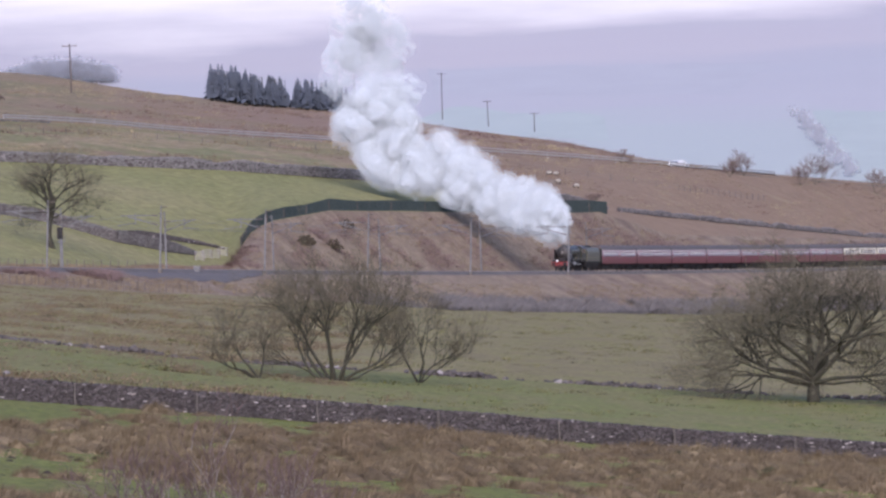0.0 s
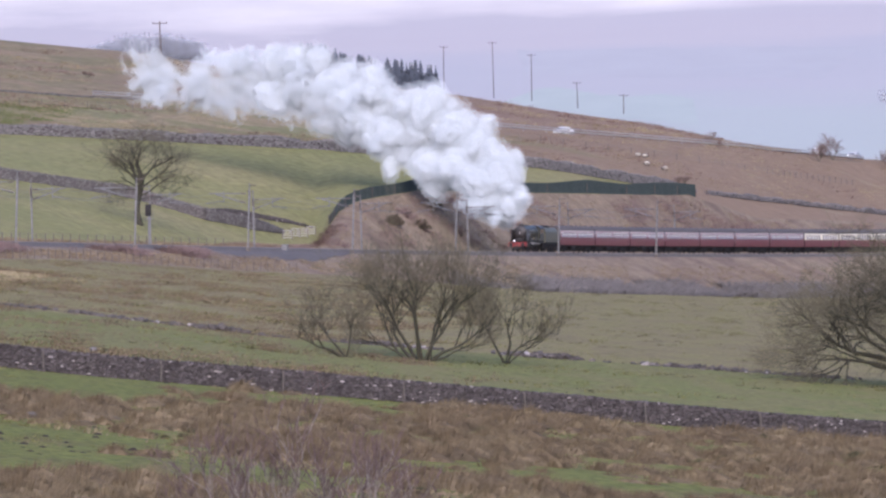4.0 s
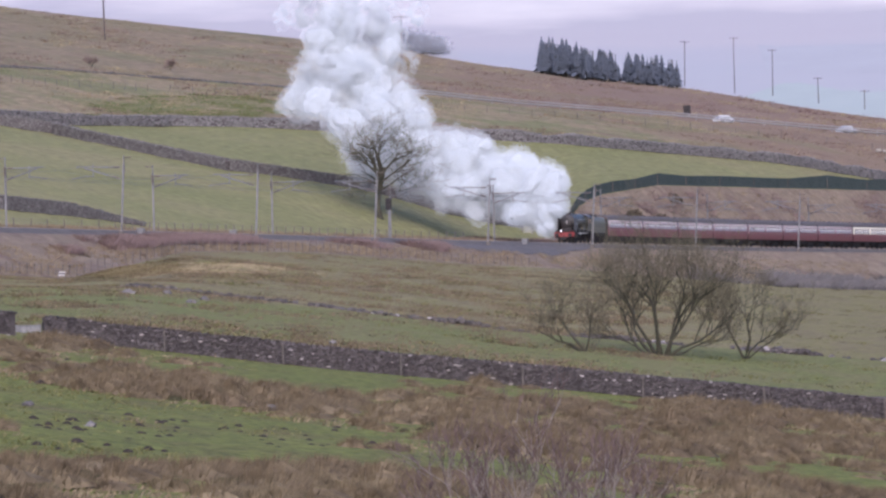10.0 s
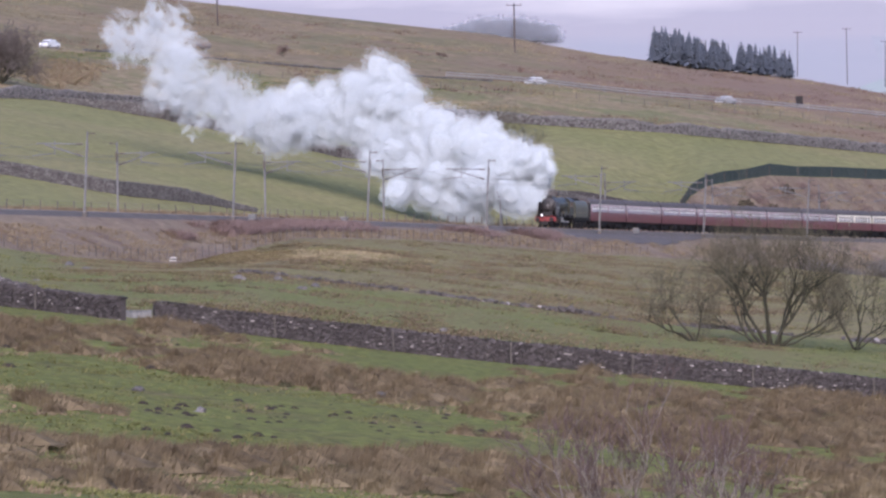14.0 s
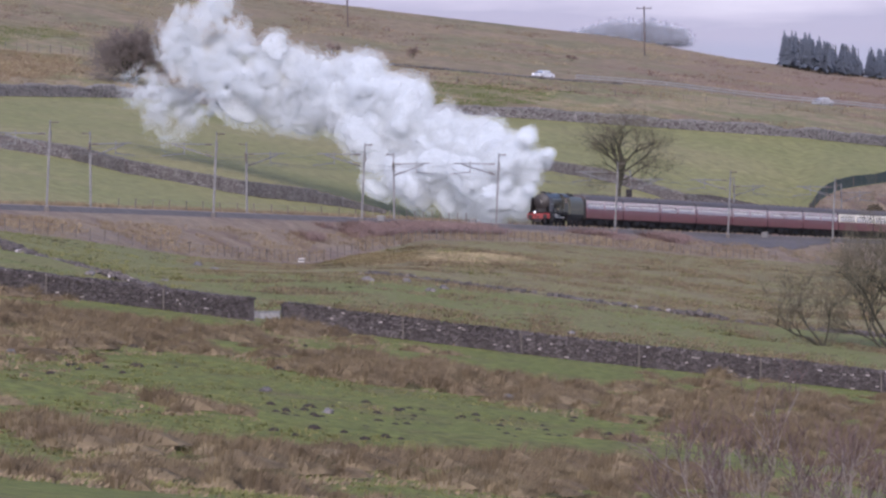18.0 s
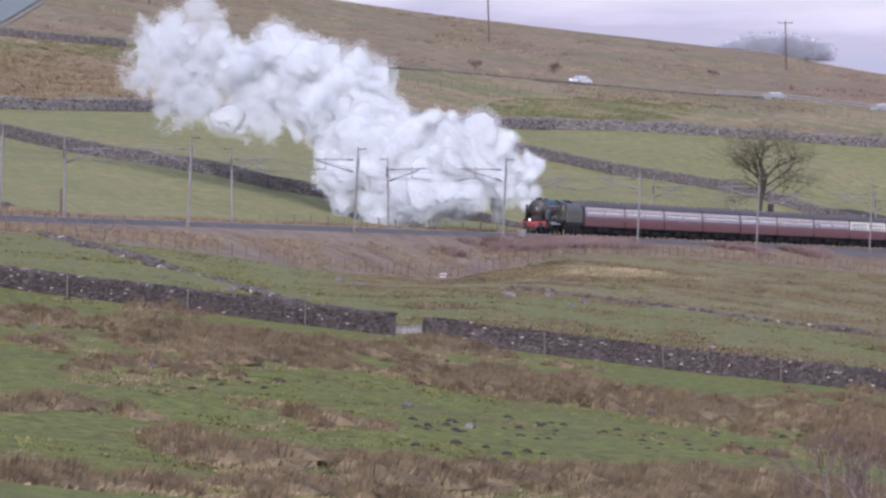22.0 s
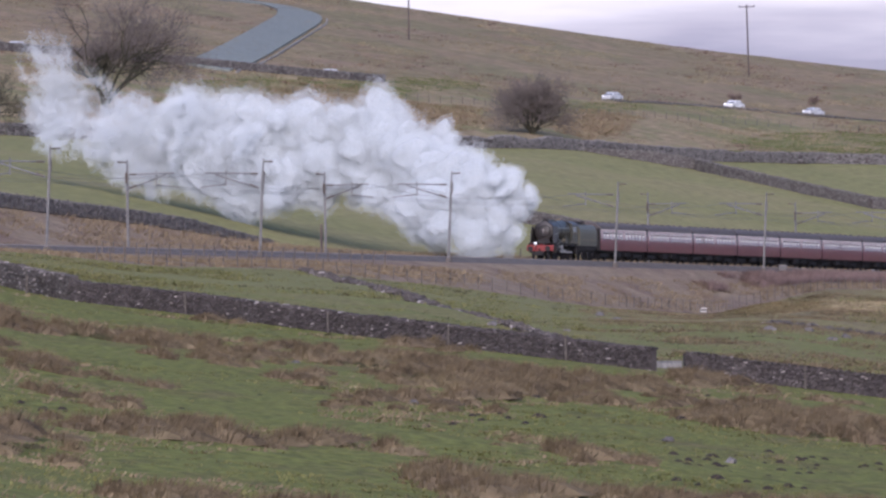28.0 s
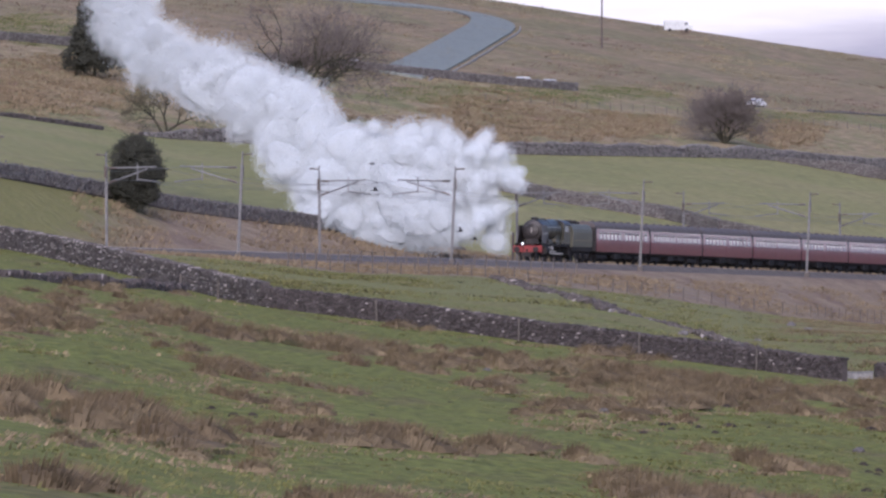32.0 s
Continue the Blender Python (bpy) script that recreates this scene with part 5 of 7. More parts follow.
for u, v in ((835, -50), (886, -42), (838, -49), (908, -73)):
    p = seen_on_ground(u, v, 1250)
    sh = Shape()
    for _ in range(260):
        a, f = rnd.uniform(0, 6.2832), rnd.random()
        q = Vector((1.5 * math.sqrt(f) * math.cos(a), 1.0 * math.sin(a) * math.sqrt(f), rnd.uniform(0, 1.4) * (1.1 - f)))
        w = Vector((rnd.gauss(0, 1), rnd.gauss(0, 1), rnd.gauss(0, 1))).normalized() * 0.22
        x = w.orthogonal().normalized() * 0.1
        sh.add([q - w, q + x, q + w, q - x], [(0, 1, 2, 3)])
    sc = thing("gorse_shrub", "low dark brown gorse shrub on the cutting", "shrub", pose(p.x, p.y, p.z), "shrubs on the cutting")
    part("shrub_leaves", sh, M["gorse"], sc)
    part("stem", Shape().tube([(0, 0, -0.2), (0.1, 0, 0.7)], [0.08, 0.04], 6), M["pole"], sc)

# ---- trees and bushes ----
M["bark"] = surface("grey_green_bark", [(0.030, 0.028, 0.022), (0.05, 0.047, 0.034), (0.044, 0.047, 0.027)], 0.6, 8, bump=0.5)
M["twig"] = surface("bare_twigs", [(0.085, 0.078, 0.055), (0.13, 0.118, 0.082)], 1.5, 6, bump=0)
M["purple"] = surface("purple_birch_twigs", [(0.078, 0.055, 0.054), (0.118, 0.084, 0.081)], 1.0, 6, bump=0)
M["hedge_twig"] = surface("dense_thorn_twigs", [(0.112, 0.096, 0.09), (0.158, 0.138, 0.128)], 1.0, 6, bump=0)
M["moor_twig"] = surface("faint_brown_twigs", [(0.14, 0.105, 0.095), (0.19, 0.145, 0.125)], 1.0, 6, bump=0)
M["birch"] = surface("pale_birch_bark", [(0.11, 0.09, 0.082), (0.24, 0.21, 0.19)], 0.4, 6, bump=0.3)
# Bluer and paler than real needles: haze over the ridge is in the colour.
M["needles"] = surface("haze_blue_needles", [(0.07, 0.081, 0.104), (0.091, 0.102, 0.126)], 0.8, 6, bump=0.0)
M["ivy"] = surface("dark_evergreen_leaves", [(0.036, 0.038, 0.03), (0.058, 0.058, 0.045)], 0.8, 6, bump=0.0)


def grow(p, way, length, radius, level, r, limbs, twigs, levels, fan, lift, kids):
    """One limb and, from it, the smaller ones."""
    pts, rad = [p], [radius]
    n = 4 if level < levels else 2
    d = way.copy()
    for i in range(n):
        d = (d + Vector((r.gauss(0, 0.22), r.gauss(0, 0.22), r.gauss(0, 0.14) + lift * (0.5 if level else 0.1)))).normalized()
        p = p + d * length / n
        pts.append(p)
        rad.append(radius * (1 - 0.62 * (i + 1) / n))
    (limbs if level <= min(2, levels - 2) else twigs).append((pts, rad))
    if level == levels:
        return
    for k in range(kids[level]):
        f = r.uniform(0.25, 1.0) if level else r.uniform(0.45, 1.0)
        i = min(int(f * n), n - 1)
        q = pts[i].lerp(pts[i + 1], f * n - i)
        a = r.uniform(0, 6.2832)
        side = d.orthogonal().normalized()
        side = side * math.cos(a) + d.cross(side) * math.sin(a)
        nd = (d * (1 - fan) + side * fan + Vector((0, 0, lift))).normalized()
        grow(q, nd, length * r.uniform(0.5, 0.8), max(rad[i] * 0.55, 0.012), level + 1, r, limbs, twigs, levels, fan, lift, kids)


def bare_tree(name, label, category, at, stems, levels, kids, fan=0.55, lift=0.06, seed=1, bark="bark", twig="twig", fine=0.016, group="", squash=(1, 1, 1)):
    """stems: (dx, dy, lean x, lean y, length, radius)."""
    r = random.Random(seed)
    limbs, twigs = [], []
    for dx, dy, lx, ly, length, radius, *start in stems:
        grow(Vector((dx, dy, start[0] if start else -0.15)), Vector((lx, ly, 1)).normalized(), length, radius, 0, r, limbs, twigs, levels, fan, lift, kids)
    m = Matrix.Diagonal((*squash, 1))
    t = thing(name, label, category, at, group)
    tr, cr = Shape(), Shape()
    for pts, rad in limbs:
        tr.tube(pts, rad, 7, caps=False, m=m)
    for pts, rad in twigs:
        cr.tube(pts, [max(x, fine) for x in rad], 3, caps=False, m=m)
    part("trunk", tr, M[bark], t, smooth=True)
    part("crown", cr, M[twig], t, "bare winter twigs")
    return t


bare_tree("bare_tree", "broad bare tree with several mossy stems beside the pasture", "tree", place(876, 188, 400),
          [(-0.35, 0, -0.75, 0.05, 4.6, 0.13), (0.2, 0.2, 0.06, 0.1, 5.0, 0.16), (0.7, 0, 0.8, 0, 4.6, 0.13), (-0.1, 0.3, -0.25, 0.2, 5.0, 0.14), (-0.6, 0.1, -1.25, 0.1, 4.2, 0.12), (0.5, 0.3, 0.38, 0.15, 4.9, 0.13), (0.8, 0.2, 1.3, 0.1, 4.2, 0.12), (-0.7, 0.2, -2.1, 0.1, 3.6, 0.08), (0.9, 0.2, 2.2, 0.1, 3.4, 0.08), (0.0, -0.2, -0.5, -0.2, 4.7, 0.13), (0.4, -0.2, 0.6, -0.2, 4.6, 0.13)],
          4, (6, 5, 4, 3), 0.42, 0.12, 3, fine=0.006, squash=(1.0, 0.9, 1.02))
bare_tree("bare_tree", "small bare thorn tree beside the pasture", "tree", place(734, 178, 400),
          [(0.2, 0, -0.9, 0, 3.4, 0.1), (0.4, 0, -0.35, 0.1, 3.4, 0.1), (0.5, 0, 0.3, 0, 3.0, 0.08), (0.1, 0, -1.6, 0, 2.8, 0.07)], 4, (4, 4, 4, 3), 0.4, 0.16, 5, fine=0.0085, squash=(1.1, 1, 0.9))
bare_tree("bare_tree", "slender bare tree beside the pasture", "tree", place(1029, 200, 400),
          [(0, 0, 0.08, 0, 3.8, 0.14), (0.1, 0, 0.5, 0, 3.4, 0.10), (0, 0.1, -0.2, 0, 3.6, 0.11), (0.1, 0.1, 0.9, 0, 2.8, 0.07)], 4, (5, 4, 4, 3), 0.38, 0.17, 6, fine=0.0085, squash=(0.95, 0.9, 0.88))
bare_tree("bare_tree", "large spreading bare tree with a dark trunk", "tree", place(1726, 256, 400),
          [(0, 0, 0.0, 0, 5.6, 0.46), (0, 0, -0.6, 0.1, 5.8, 0.24, 2.2), (0, 0.1, 0.65, 0.1, 5.8, 0.26, 2.1), (0, 0.1, -1.4, 0.2, 5.8, 0.22, 1.7), (0.05, 0, 1.5, -0.2, 5.8, 0.22, 1.6), (0.1, 0, 3.4, 0.1, 5.6, 0.17, 1.4), (-0.1, 0, -3.6, 0, 5.8, 0.17, 1.4), (0, 0, 0.2, 0.6, 5.8, 0.22, 2.4), (0, 0, -0.2, -0.6, 5.8, 0.2, 2.4), (-0.1, 0.1, -5.0, 0.8, 5.4, 0.11, 1.2), (0.1, 0.1, 4.6, 0.8, 5.2, 0.11, 1.4), (0, 0, -2.2, -0.6, 5.6, 0.16, 1.9)],
          4, (6, 6, 5, 4), 0.5, 0.02, 8, fine=0.0095, squash=(1.12, 1.0, 0.95))
bare_tree("bare_tree", "tall bare wind-shaped tree in front of a field wall", "tree", place(389, -57, 1200),
          [(0, 0, -0.04, 0, 8.6, 0.46), (0, 0, -0.65, 0, 5.0, 0.2, 6.6), (0, 0.1, 0.6, 0.1, 5.0, 0.2, 6.4), (0.1, 0, 0.1, -0.2, 5.2, 0.2, 6.8), (0, 0.1, -0.2, 0.3, 5.2, 0.2, 6.6), (0, 0, 1.6, 0, 5.2, 0.17, 5.6), (0, 0, -1.6, 0, 3.8, 0.13, 6.4), (0.1, 0, 3.4, 0, 5.6, 0.15, 4.6), (0.1, 0, 6.0, 0.4, 5.0, 0.1, 4.2), (-0.1, 0.2, -2.4, 0.2, 3.2, 0.08, 4.0)], 4, (5, 4, 4, 3), 0.5, 0.05, 9, fine=0.011, squash=(1.0, 0.9, 0.87))
bare_tree("bare_tree", "large bare tree above a field wall on the hillside", "tree", place(-1228, -322, 1050),
          [(0, 0, 0, 0, 7.0, 0.4), (0, 0, -0.45, 0, 8.0, 0.25, 1.5), (0, 0, 0.5, 0, 8.0, 0.25, 1.5), (0.2, 0, -1.0, 0.2, 7.0, 0.2, 1.8), (0.2, 0, 1.1, 0.2, 7.0, 0.2, 2.0), (0, 0, 0.15, -0.5, 7.6, 0.22, 1.8)], 4, (7, 5, 4, 4), 0.5, 0.05, 11, twig="hedge_twig", fine=0.018, squash=(1.25, 1.1, 1.12))
bare_tree("bare_tree", "bare shrubby tree above a field wall", "tree", place(-1470, -300, 1050),
          [(0, 0, -0.2, 0, 4.5, 0.2), (0, 0, 0.4, 0, 4.5, 0.2), (0.4, 0, 0.1, 0, 5, 0.2)], 4, (6, 5, 4, 4), 0.5, 0.08, 12, fine=0.026)
for k, (u, v, h) in enumerate(((1591, -146, 2.0), (1616, -148, 2.6), (1741, -127, 3.6), (1715, -128, 2.6), (1848, -108, 3.0), (1402, -178, 1.5), (300, -322, 0.9), (22, -328, 1.3), (-118, -336, 1.2), (1350, -105, 1.3))):
    bare_tree("bush", "small dark bare bush on the moor", "bush", place(u, v, 1300), [(0, 0, -0.5, 0, h, 0.07), (0, 0, 0.1, 0, h, 0.07), (0, 0, 0.6, 0, h, 0.06)], 3, (6, 5, 4), 0.5, 0.1, 20 + k, fine=0.022, bark="twig", twig="moor_twig", group="bushes on the moor")


def conifer(r, h, w):
    """Whorls of drooping sprays round a straight stem."""
    s = Shape()
    n = int(h * 3.2)
    for i in range(n):
        f = i / n
        z = 0.12 * h + 0.88 * h * f
        reach = w * (1 - f) ** 0.9 * r.uniform(0.6, 1.25) + 0.1
        for k in range(10):
            a = r.uniform(0, 6.2832)
            ca, sa = math.cos(a), math.sin(a)
            tip = Vector((ca * reach, sa * reach, z - 0.25 * reach))
            wide = 0.22 * reach + 0.08
            s.add([(0, 0, z + 0.12), (tip.x * 0.6 - sa * wide, tip.y * 0.6 + ca * wide, z - 0.05), tip, (tip.x * 0.6 + sa * wide, tip.y * 0.6 - ca * wide, z - 0.05), (tip.x * 0.55, tip.y * 0.55, z + 0.2)],
                  [(0, 1, 4), (1, 2, 4), (2, 3, 4), (3, 0, 4), (0, 3, 2, 1)])
    return s


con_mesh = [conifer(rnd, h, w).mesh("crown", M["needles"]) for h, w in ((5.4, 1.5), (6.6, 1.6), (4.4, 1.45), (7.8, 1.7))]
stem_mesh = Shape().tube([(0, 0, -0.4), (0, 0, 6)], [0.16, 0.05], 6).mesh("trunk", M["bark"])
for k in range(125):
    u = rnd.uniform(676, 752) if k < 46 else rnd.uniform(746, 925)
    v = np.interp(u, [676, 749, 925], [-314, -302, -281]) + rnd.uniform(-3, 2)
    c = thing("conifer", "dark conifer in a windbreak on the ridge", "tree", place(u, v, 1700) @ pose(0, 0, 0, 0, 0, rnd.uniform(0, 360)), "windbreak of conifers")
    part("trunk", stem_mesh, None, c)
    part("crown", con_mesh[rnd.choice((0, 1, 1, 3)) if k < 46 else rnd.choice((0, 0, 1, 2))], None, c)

def leafy(name, label, at, w, h, seed, category="bush", clump=95, fat=(0.3, 0.6), leaf=(0.16, 0.09), look="ivy", cone=False):
    """An evergreen bush: a crown of many small leaves in uneven clumps."""
    r = random.Random(seed)
    t = thing(name, label, category, at)
    s = Shape()
    clumps = []
    for _ in range(clump):
        a, f = r.uniform(0, 6.2832), r.uniform(0, 1)
        z = h * (0.12 + 0.8 * f)
        rr = w * math.sqrt(max(0.03, 1 - (1.9 * f - 0.88) ** 2)) * r.uniform(0.2, 1.0)
        if cone:
            rr = w * (1.05 - f) ** 0.75 * r.uniform(0.3, 1.1)
        clumps.append((Vector((rr * math.cos(a), rr * math.sin(a), z)), r.uniform(*fat)))
    for c, rad in clumps:
        for _ in range(110):
            d = Vector((r.gauss(0, 1), r.gauss(0, 1), r.gauss(0, 1))).normalized() * rad * abs(r.gauss(0.75, 0.4))
            p = c + d
            a = Vector((r.gauss(0, 1), r.gauss(0, 1), r.gauss(0, 1))).normalized() * leaf[0]
            b = a.orthogonal().normalized() * leaf[1]
            s.add([p - a, p + b, p + a, p - b], [(0, 1, 2, 3)])
    part("trunk", Shape().tube([(0, 0, -0.2), (0.1, 0, h * 0.5), (0, 0, h * 0.85)], [0.22, 0.14, 0.05], 7), M["bark"], t)
    part("crown", s, M[look], t)
    return t


leafy("evergreen_bush", "dense dark evergreen bush on a grassy bank", place(-1519, -160, 760), 2.5, 6.7, 3, "bush", 420, (0.3, 0.7), (0.13, 0.05))

leafy("conifer", "tall dark ragged conifer beside the road", place(-1592, -400, 1150), 4.0, 13.5, 5, "tree", 260, (0.4, 1.0), (0.3, 0.1), cone=True)

r = random.Random(10)
bare_tree("hawthorn_bush", "dense rounded bare hawthorn on the hillside", "bush", place(-478, -285, 1150),
          [(0.15 * math.cos(k), 0.15 * math.sin(k), 1.15 * math.sin(k * 2.4) * (0.35 + 0.9 * (k % 5) / 4), 0.7 * math.cos(k * 1.7), r.uniform(3.4, 4.3), r.uniform(0.07, 0.15)) for k in range(17)],
          4, (6, 5, 4, 4), 0.5, 0.07, 10, bark="bark", twig="hedge_twig", fine=0.016, squash=(1.05, 0.9, 1.15))

# ---- thin birches in the near pasture ----
for k, (u, h, d) in enumerate(((536, 3.3, 9), (560, 2.5, 4), (634, 3.5, 10), (664, 2.3, 3), (756, 2.8, 8), (790, 3.2, 2), (816, 2.6, 6), (1120, 1.3, 9), (1190, 1.5, 4), (1345, 1.7, 8), (1040, 1.1, 3))):
    p = on_ground(u, 256 + 2 * d)
    bare_tree("birch_sapling", "thin purple-twigged birch sapling in rough grass", "tree", pose(p.x, p.y, p.z),
              [(0, 0, rnd.uniform(-0.08, 0.08), 0, h * 0.74, 0.02), (0.12, 0.1, rnd.uniform(0.05, 0.22), 0, h * 0.55, 0.012), (-0.15, 0.2, rnd.uniform(-0.25, -0.05), 0.1, h * 0.5, 0.012)],
              4, (6, 3, 2, 2), 0.32, 0.16, 40 + k, bark="birch", twig="purple", fine=0.0032, group="birch saplings")

# ---- rough grass, rushes and stones ----
M["rush"] = surface("dead_rushes", [(0.088, 0.066, 0.042), (0.12, 0.093, 0.057), (0.165, 0.133, 0.079)], 5, 8, bump=0, per_piece=0.25)
M["sedge"] = surface("dark_sedge", [(0.045, 0.045, 0.022), (0.075, 0.065, 0.035)], 2, 8, bump=0, per_piece=0.3)
M["tuft"] = surface("coarse_grass", [(0.10, 0.11, 0.032), (0.115, 0.112, 0.041), (0.128, 0.114, 0.052)], 4, 8, bump=0, per_piece=0.25)
M["bracken"] = surface("dead_bracken", [(0.122, 0.09, 0.058), (0.175, 0.135, 0.083), (0.23, 0.182, 0.108)], 4, 8, bump=0, per_piece=0.25)


M["moor_straw"] = surface("bleached_moor_grass", [(0.22, 0.18, 0.105), (0.29, 0.24, 0.145)], 4, 8, bump=0, per_piece=0.2)


def meadow_stuff(name, label, material, count, lo, hi, test, h, w, blades, seed, u_range=(-1950, 2000), edge=0.06):
    """Scatters clumps between two lines of the land where test is above nought."""
    r = random.Random(seed)
    spots, spans = [], {}
    for _ in range(count * 14):
        if len(spots) >= count:
            break
        u = r.uniform(*u_range)
        key = math.floor(u / 8)
        if key not in spans:
            spans[key] = (float(lo(u)), float(hi(u)))
        d0, d1 = spans[key]
        d = d0 + (d1 - d0) * r.random()
        a = u / FOCAL
        x, y = d * math.sin(a), d * math.cos(a)
        k = test(x, y)
        if k < r.uniform(0, edge):
            continue
        spots.append((x, y, ground_z(u, d), h * r.uniform(0.6, 1.3), w * r.uniform(0.6, 1.3)))
    g = np.random.RandomState(seed)
    p = np.repeat(np.array(spots), blades, axis=0)
    n = len(p)
    a, q, lean = g.uniform(0, 6.2832, n), p[:, 4] * np.sqrt(g.rand(n)), g.uniform(0.1, 1.5, n)
    ca, sa = np.cos(a), np.sin(a)
    foot = np.stack((p[:, 0] + q * ca, p[:, 1] + q * sa, p[:, 2] - 0.05), 1)
    tip = foot + np.stack((lean * p[:, 3] * ca, lean * p[:, 3] * sa, p[:, 3] * g.uniform(0.35, 1.0, n)), 1)
    wide = np.stack((-np.sin(a + 0.7), np.cos(a + 0.7), 0 * a), 1) * (0.022 + 0.04 * p[:, 4])[:, None]
    verts = np.stack((foot - wide, foot + wide, tip), 1).reshape(-1, 3)
    me = bpy.data.meshes.new(name)
    me.from_pydata(verts.tolist(), [], np.arange(3 * n).reshape(-1, 3).tolist())
    me.materials.append(M[material])
    me.update()
    return tagged(new(name, me), label, "grass", kind="stuff")


def patch(sx, sy, seed, bias=0.0):
    return lambda x, y: noise.fractal(Vector((x / sx, y / sy, seed)), 1.0, 2.0, 3) + bias


near_line = knots("-1950,140 -900,188 0,226 2000,244")
RUSH_DIP = knots("-1950,0 -1500,40 -1000,104 -500,158 -250,176 0,240 600,296 1000,318 1500,372 2000,400")
RUSH_HALF = knots("-1950,36 -500,28 0,38 450,60 800,110 2000,180")
LOW_DIP = knots("-1950,150 -1400,230 -800,262 -500,372 -200,404 2000,420")


def rush_growth(x, y, z):
    """How thickly rushes stand: a long damp belt below the field wall and a looser one nearer by."""
    u, d = FOCAL * math.atan2(x, y), math.hypot(x, y)
    v = LEVEL + FOCAL * (EYE - z) / d
    belt = math.exp(-((v - float(RUSH_DIP(u))) / float(RUSH_HALF(u))) ** 2)
    low = (0.64 if u < -500 else 0.5) * math.exp(-((v - float(LOW_DIP(u))) / 30.0) ** 2)
    return max(0.62 * belt, low) + 0.75 * noise.fractal(Vector((x / 9, y / 30, 3.3)), 1.0, 2.0, 3)


def rush_mounds(name, label, material, tries, need, lo, hi, growth, size, tall, blades, seed):
    """Rounded mounds of close-set upright blades."""
    r = random.Random(seed)
    spots = []
    for _ in range(tries):
        if len(spots) > 1600:
            break
        u = r.uniform(-1950, 2000)
        d0, d1 = float(lo(u)), float(hi(u))
        d = d0 + (d1 - d0) * r.random()
        a = u / FOCAL
        x, y = d * math.sin(a), d * math.cos(a)
        z = ground_z(u, d)
        k = growth(x, y, z) - need
        if k > 0 and r.random() < 0.25 + 3 * k:
            big = min(1.0, 0.45 + 1.3 * k)
            spots.append((x, y, z, size * big * r.uniform(0.5, 1.25), tall * big * r.uniform(0.6, 1.2)))
    g = np.random.RandomState(seed)
    spots = np.array(spots)
    # the close heart of each mound
    rings, segs = np.array([1.0, 0.8, 0.5, 0.15]), 10
    m = len(spots)
    ang = np.arange(segs) * 6.2832 / segs
    wob = g.uniform(0.75, 1.2, (m, 1, segs)) * rings[None, :, None]
    hx = spots[:, 0, None, None] + 1.3 * spots[:, 3, None, None] * wob * np.cos(ang)
    hy = spots[:, 1, None, None] + 0.9 * spots[:, 3, None, None] * wob * np.sin(ang)
    hz = spots[:, 2, None, None] + spots[:, 4, None, None] * (0.72 * (1 - rings[None, :, None] ** 2) * g.uniform(0.7, 1.15, (m, len(rings), segs)) - 0.06)
    verts = np.stack((hx, hy, hz), 3).reshape(-1, 3).tolist()
    faces = []
    for i in range(m):
        k = i * len(rings) * segs
        for j in range(len(rings) - 1):
            faces += [(k + j * segs + e, k + j * segs + (e + 1) % segs, k + (j + 1) * segs + (e + 1) % segs, k + (j + 1) * segs + e) for e in range(segs)]
        faces.append(tuple(k + (len(rings) - 1) * segs + e for e in range(segs)))
    # blades that stand out of it
    p = np.repeat(spots, blades, axis=0)
    n = len(p)
    a, q = g.uniform(0, 6.2832, n), np.sqrt(g.rand(n))
    ca, sa = np.cos(a), np.sin(a)
    foot = np.stack((p[:, 0] + 1.3 * p[:, 3] * q * ca, p[:, 1] + 0.9 * p[:, 3] * q * sa, p[:, 2] + 0.62 * p[:, 4] * (1 - q ** 2) - 0.05), 1)
    high = p[:, 4] * g.uniform(0.25, 0.55, n) + 0.04
    lean = 0.5 * q + g.uniform(0.0, 0.3, n)
    tip = foot + np.stack((lean * high * ca + 0.25 * high, lean * high * sa, high), 1)
    wide = np.stack((-np.sin(a + 0.7), np.cos(a + 0.7), 0 * a), 1) * (0.012 + 0.012 * p[:, 3])[:, None]
    k = len(verts)
    verts += np.stack((foot - wide, foot + wide, tip), 1).reshape(-1, 3).tolist()
    faces += (np.arange(3 * n).reshape(-1, 3) + k).tolist()
    me = bpy.data.meshes.new(name)
    me.from_pydata(verts, [], faces)
    me.materials.append(M[material])
    me.update()
    return tagged(new(name, me), label, "grass", kind="stuff")


rush_mounds("rush_mounds", "mounds of dead brown rushes over rough pasture", "rush", 12500, 0.26, near_line, lambda u: wall_d(u) - 3, rush_growth, 1.0, 0.78, 210, 1)
rush_mounds("rush_tussocks", "small dark tussocks in damp pasture", "sedge", 2600, 0.42, near_line, lambda u: wall_d(u) - 3, rush_growth, 0.45, 0.36, 90, 11)
meadow_stuff("coarse_grass", "coarse olive grass over rough pasture", "tuft", 11000, near_line, lambda u: wall_d(u) - 1, patch(9, 14, 8.1, 0.25), 0.11, 0.6, 12, 2)
meadow_stuff("dead_grass", "low straw-coloured grass among the rushes", "bracken", 16000, near_line, lambda u: wall_d(u) - 2, lambda x, y: rush_growth(x, y, ground_z(FOCAL * math.atan2(x, y), math.hypot(x, y))) - 0.15, 0.15, 0.6, 10, 12)
meadow_stuff("pasture_tufts", "olive and straw tufts over damp pasture", "tuft", 12000, lambda u: wall_d(u) + 4, lambda u: track_d(u) - 80, patch(12, 30, 1.4, 0.1), 0.2, 0.8, 9, 14)
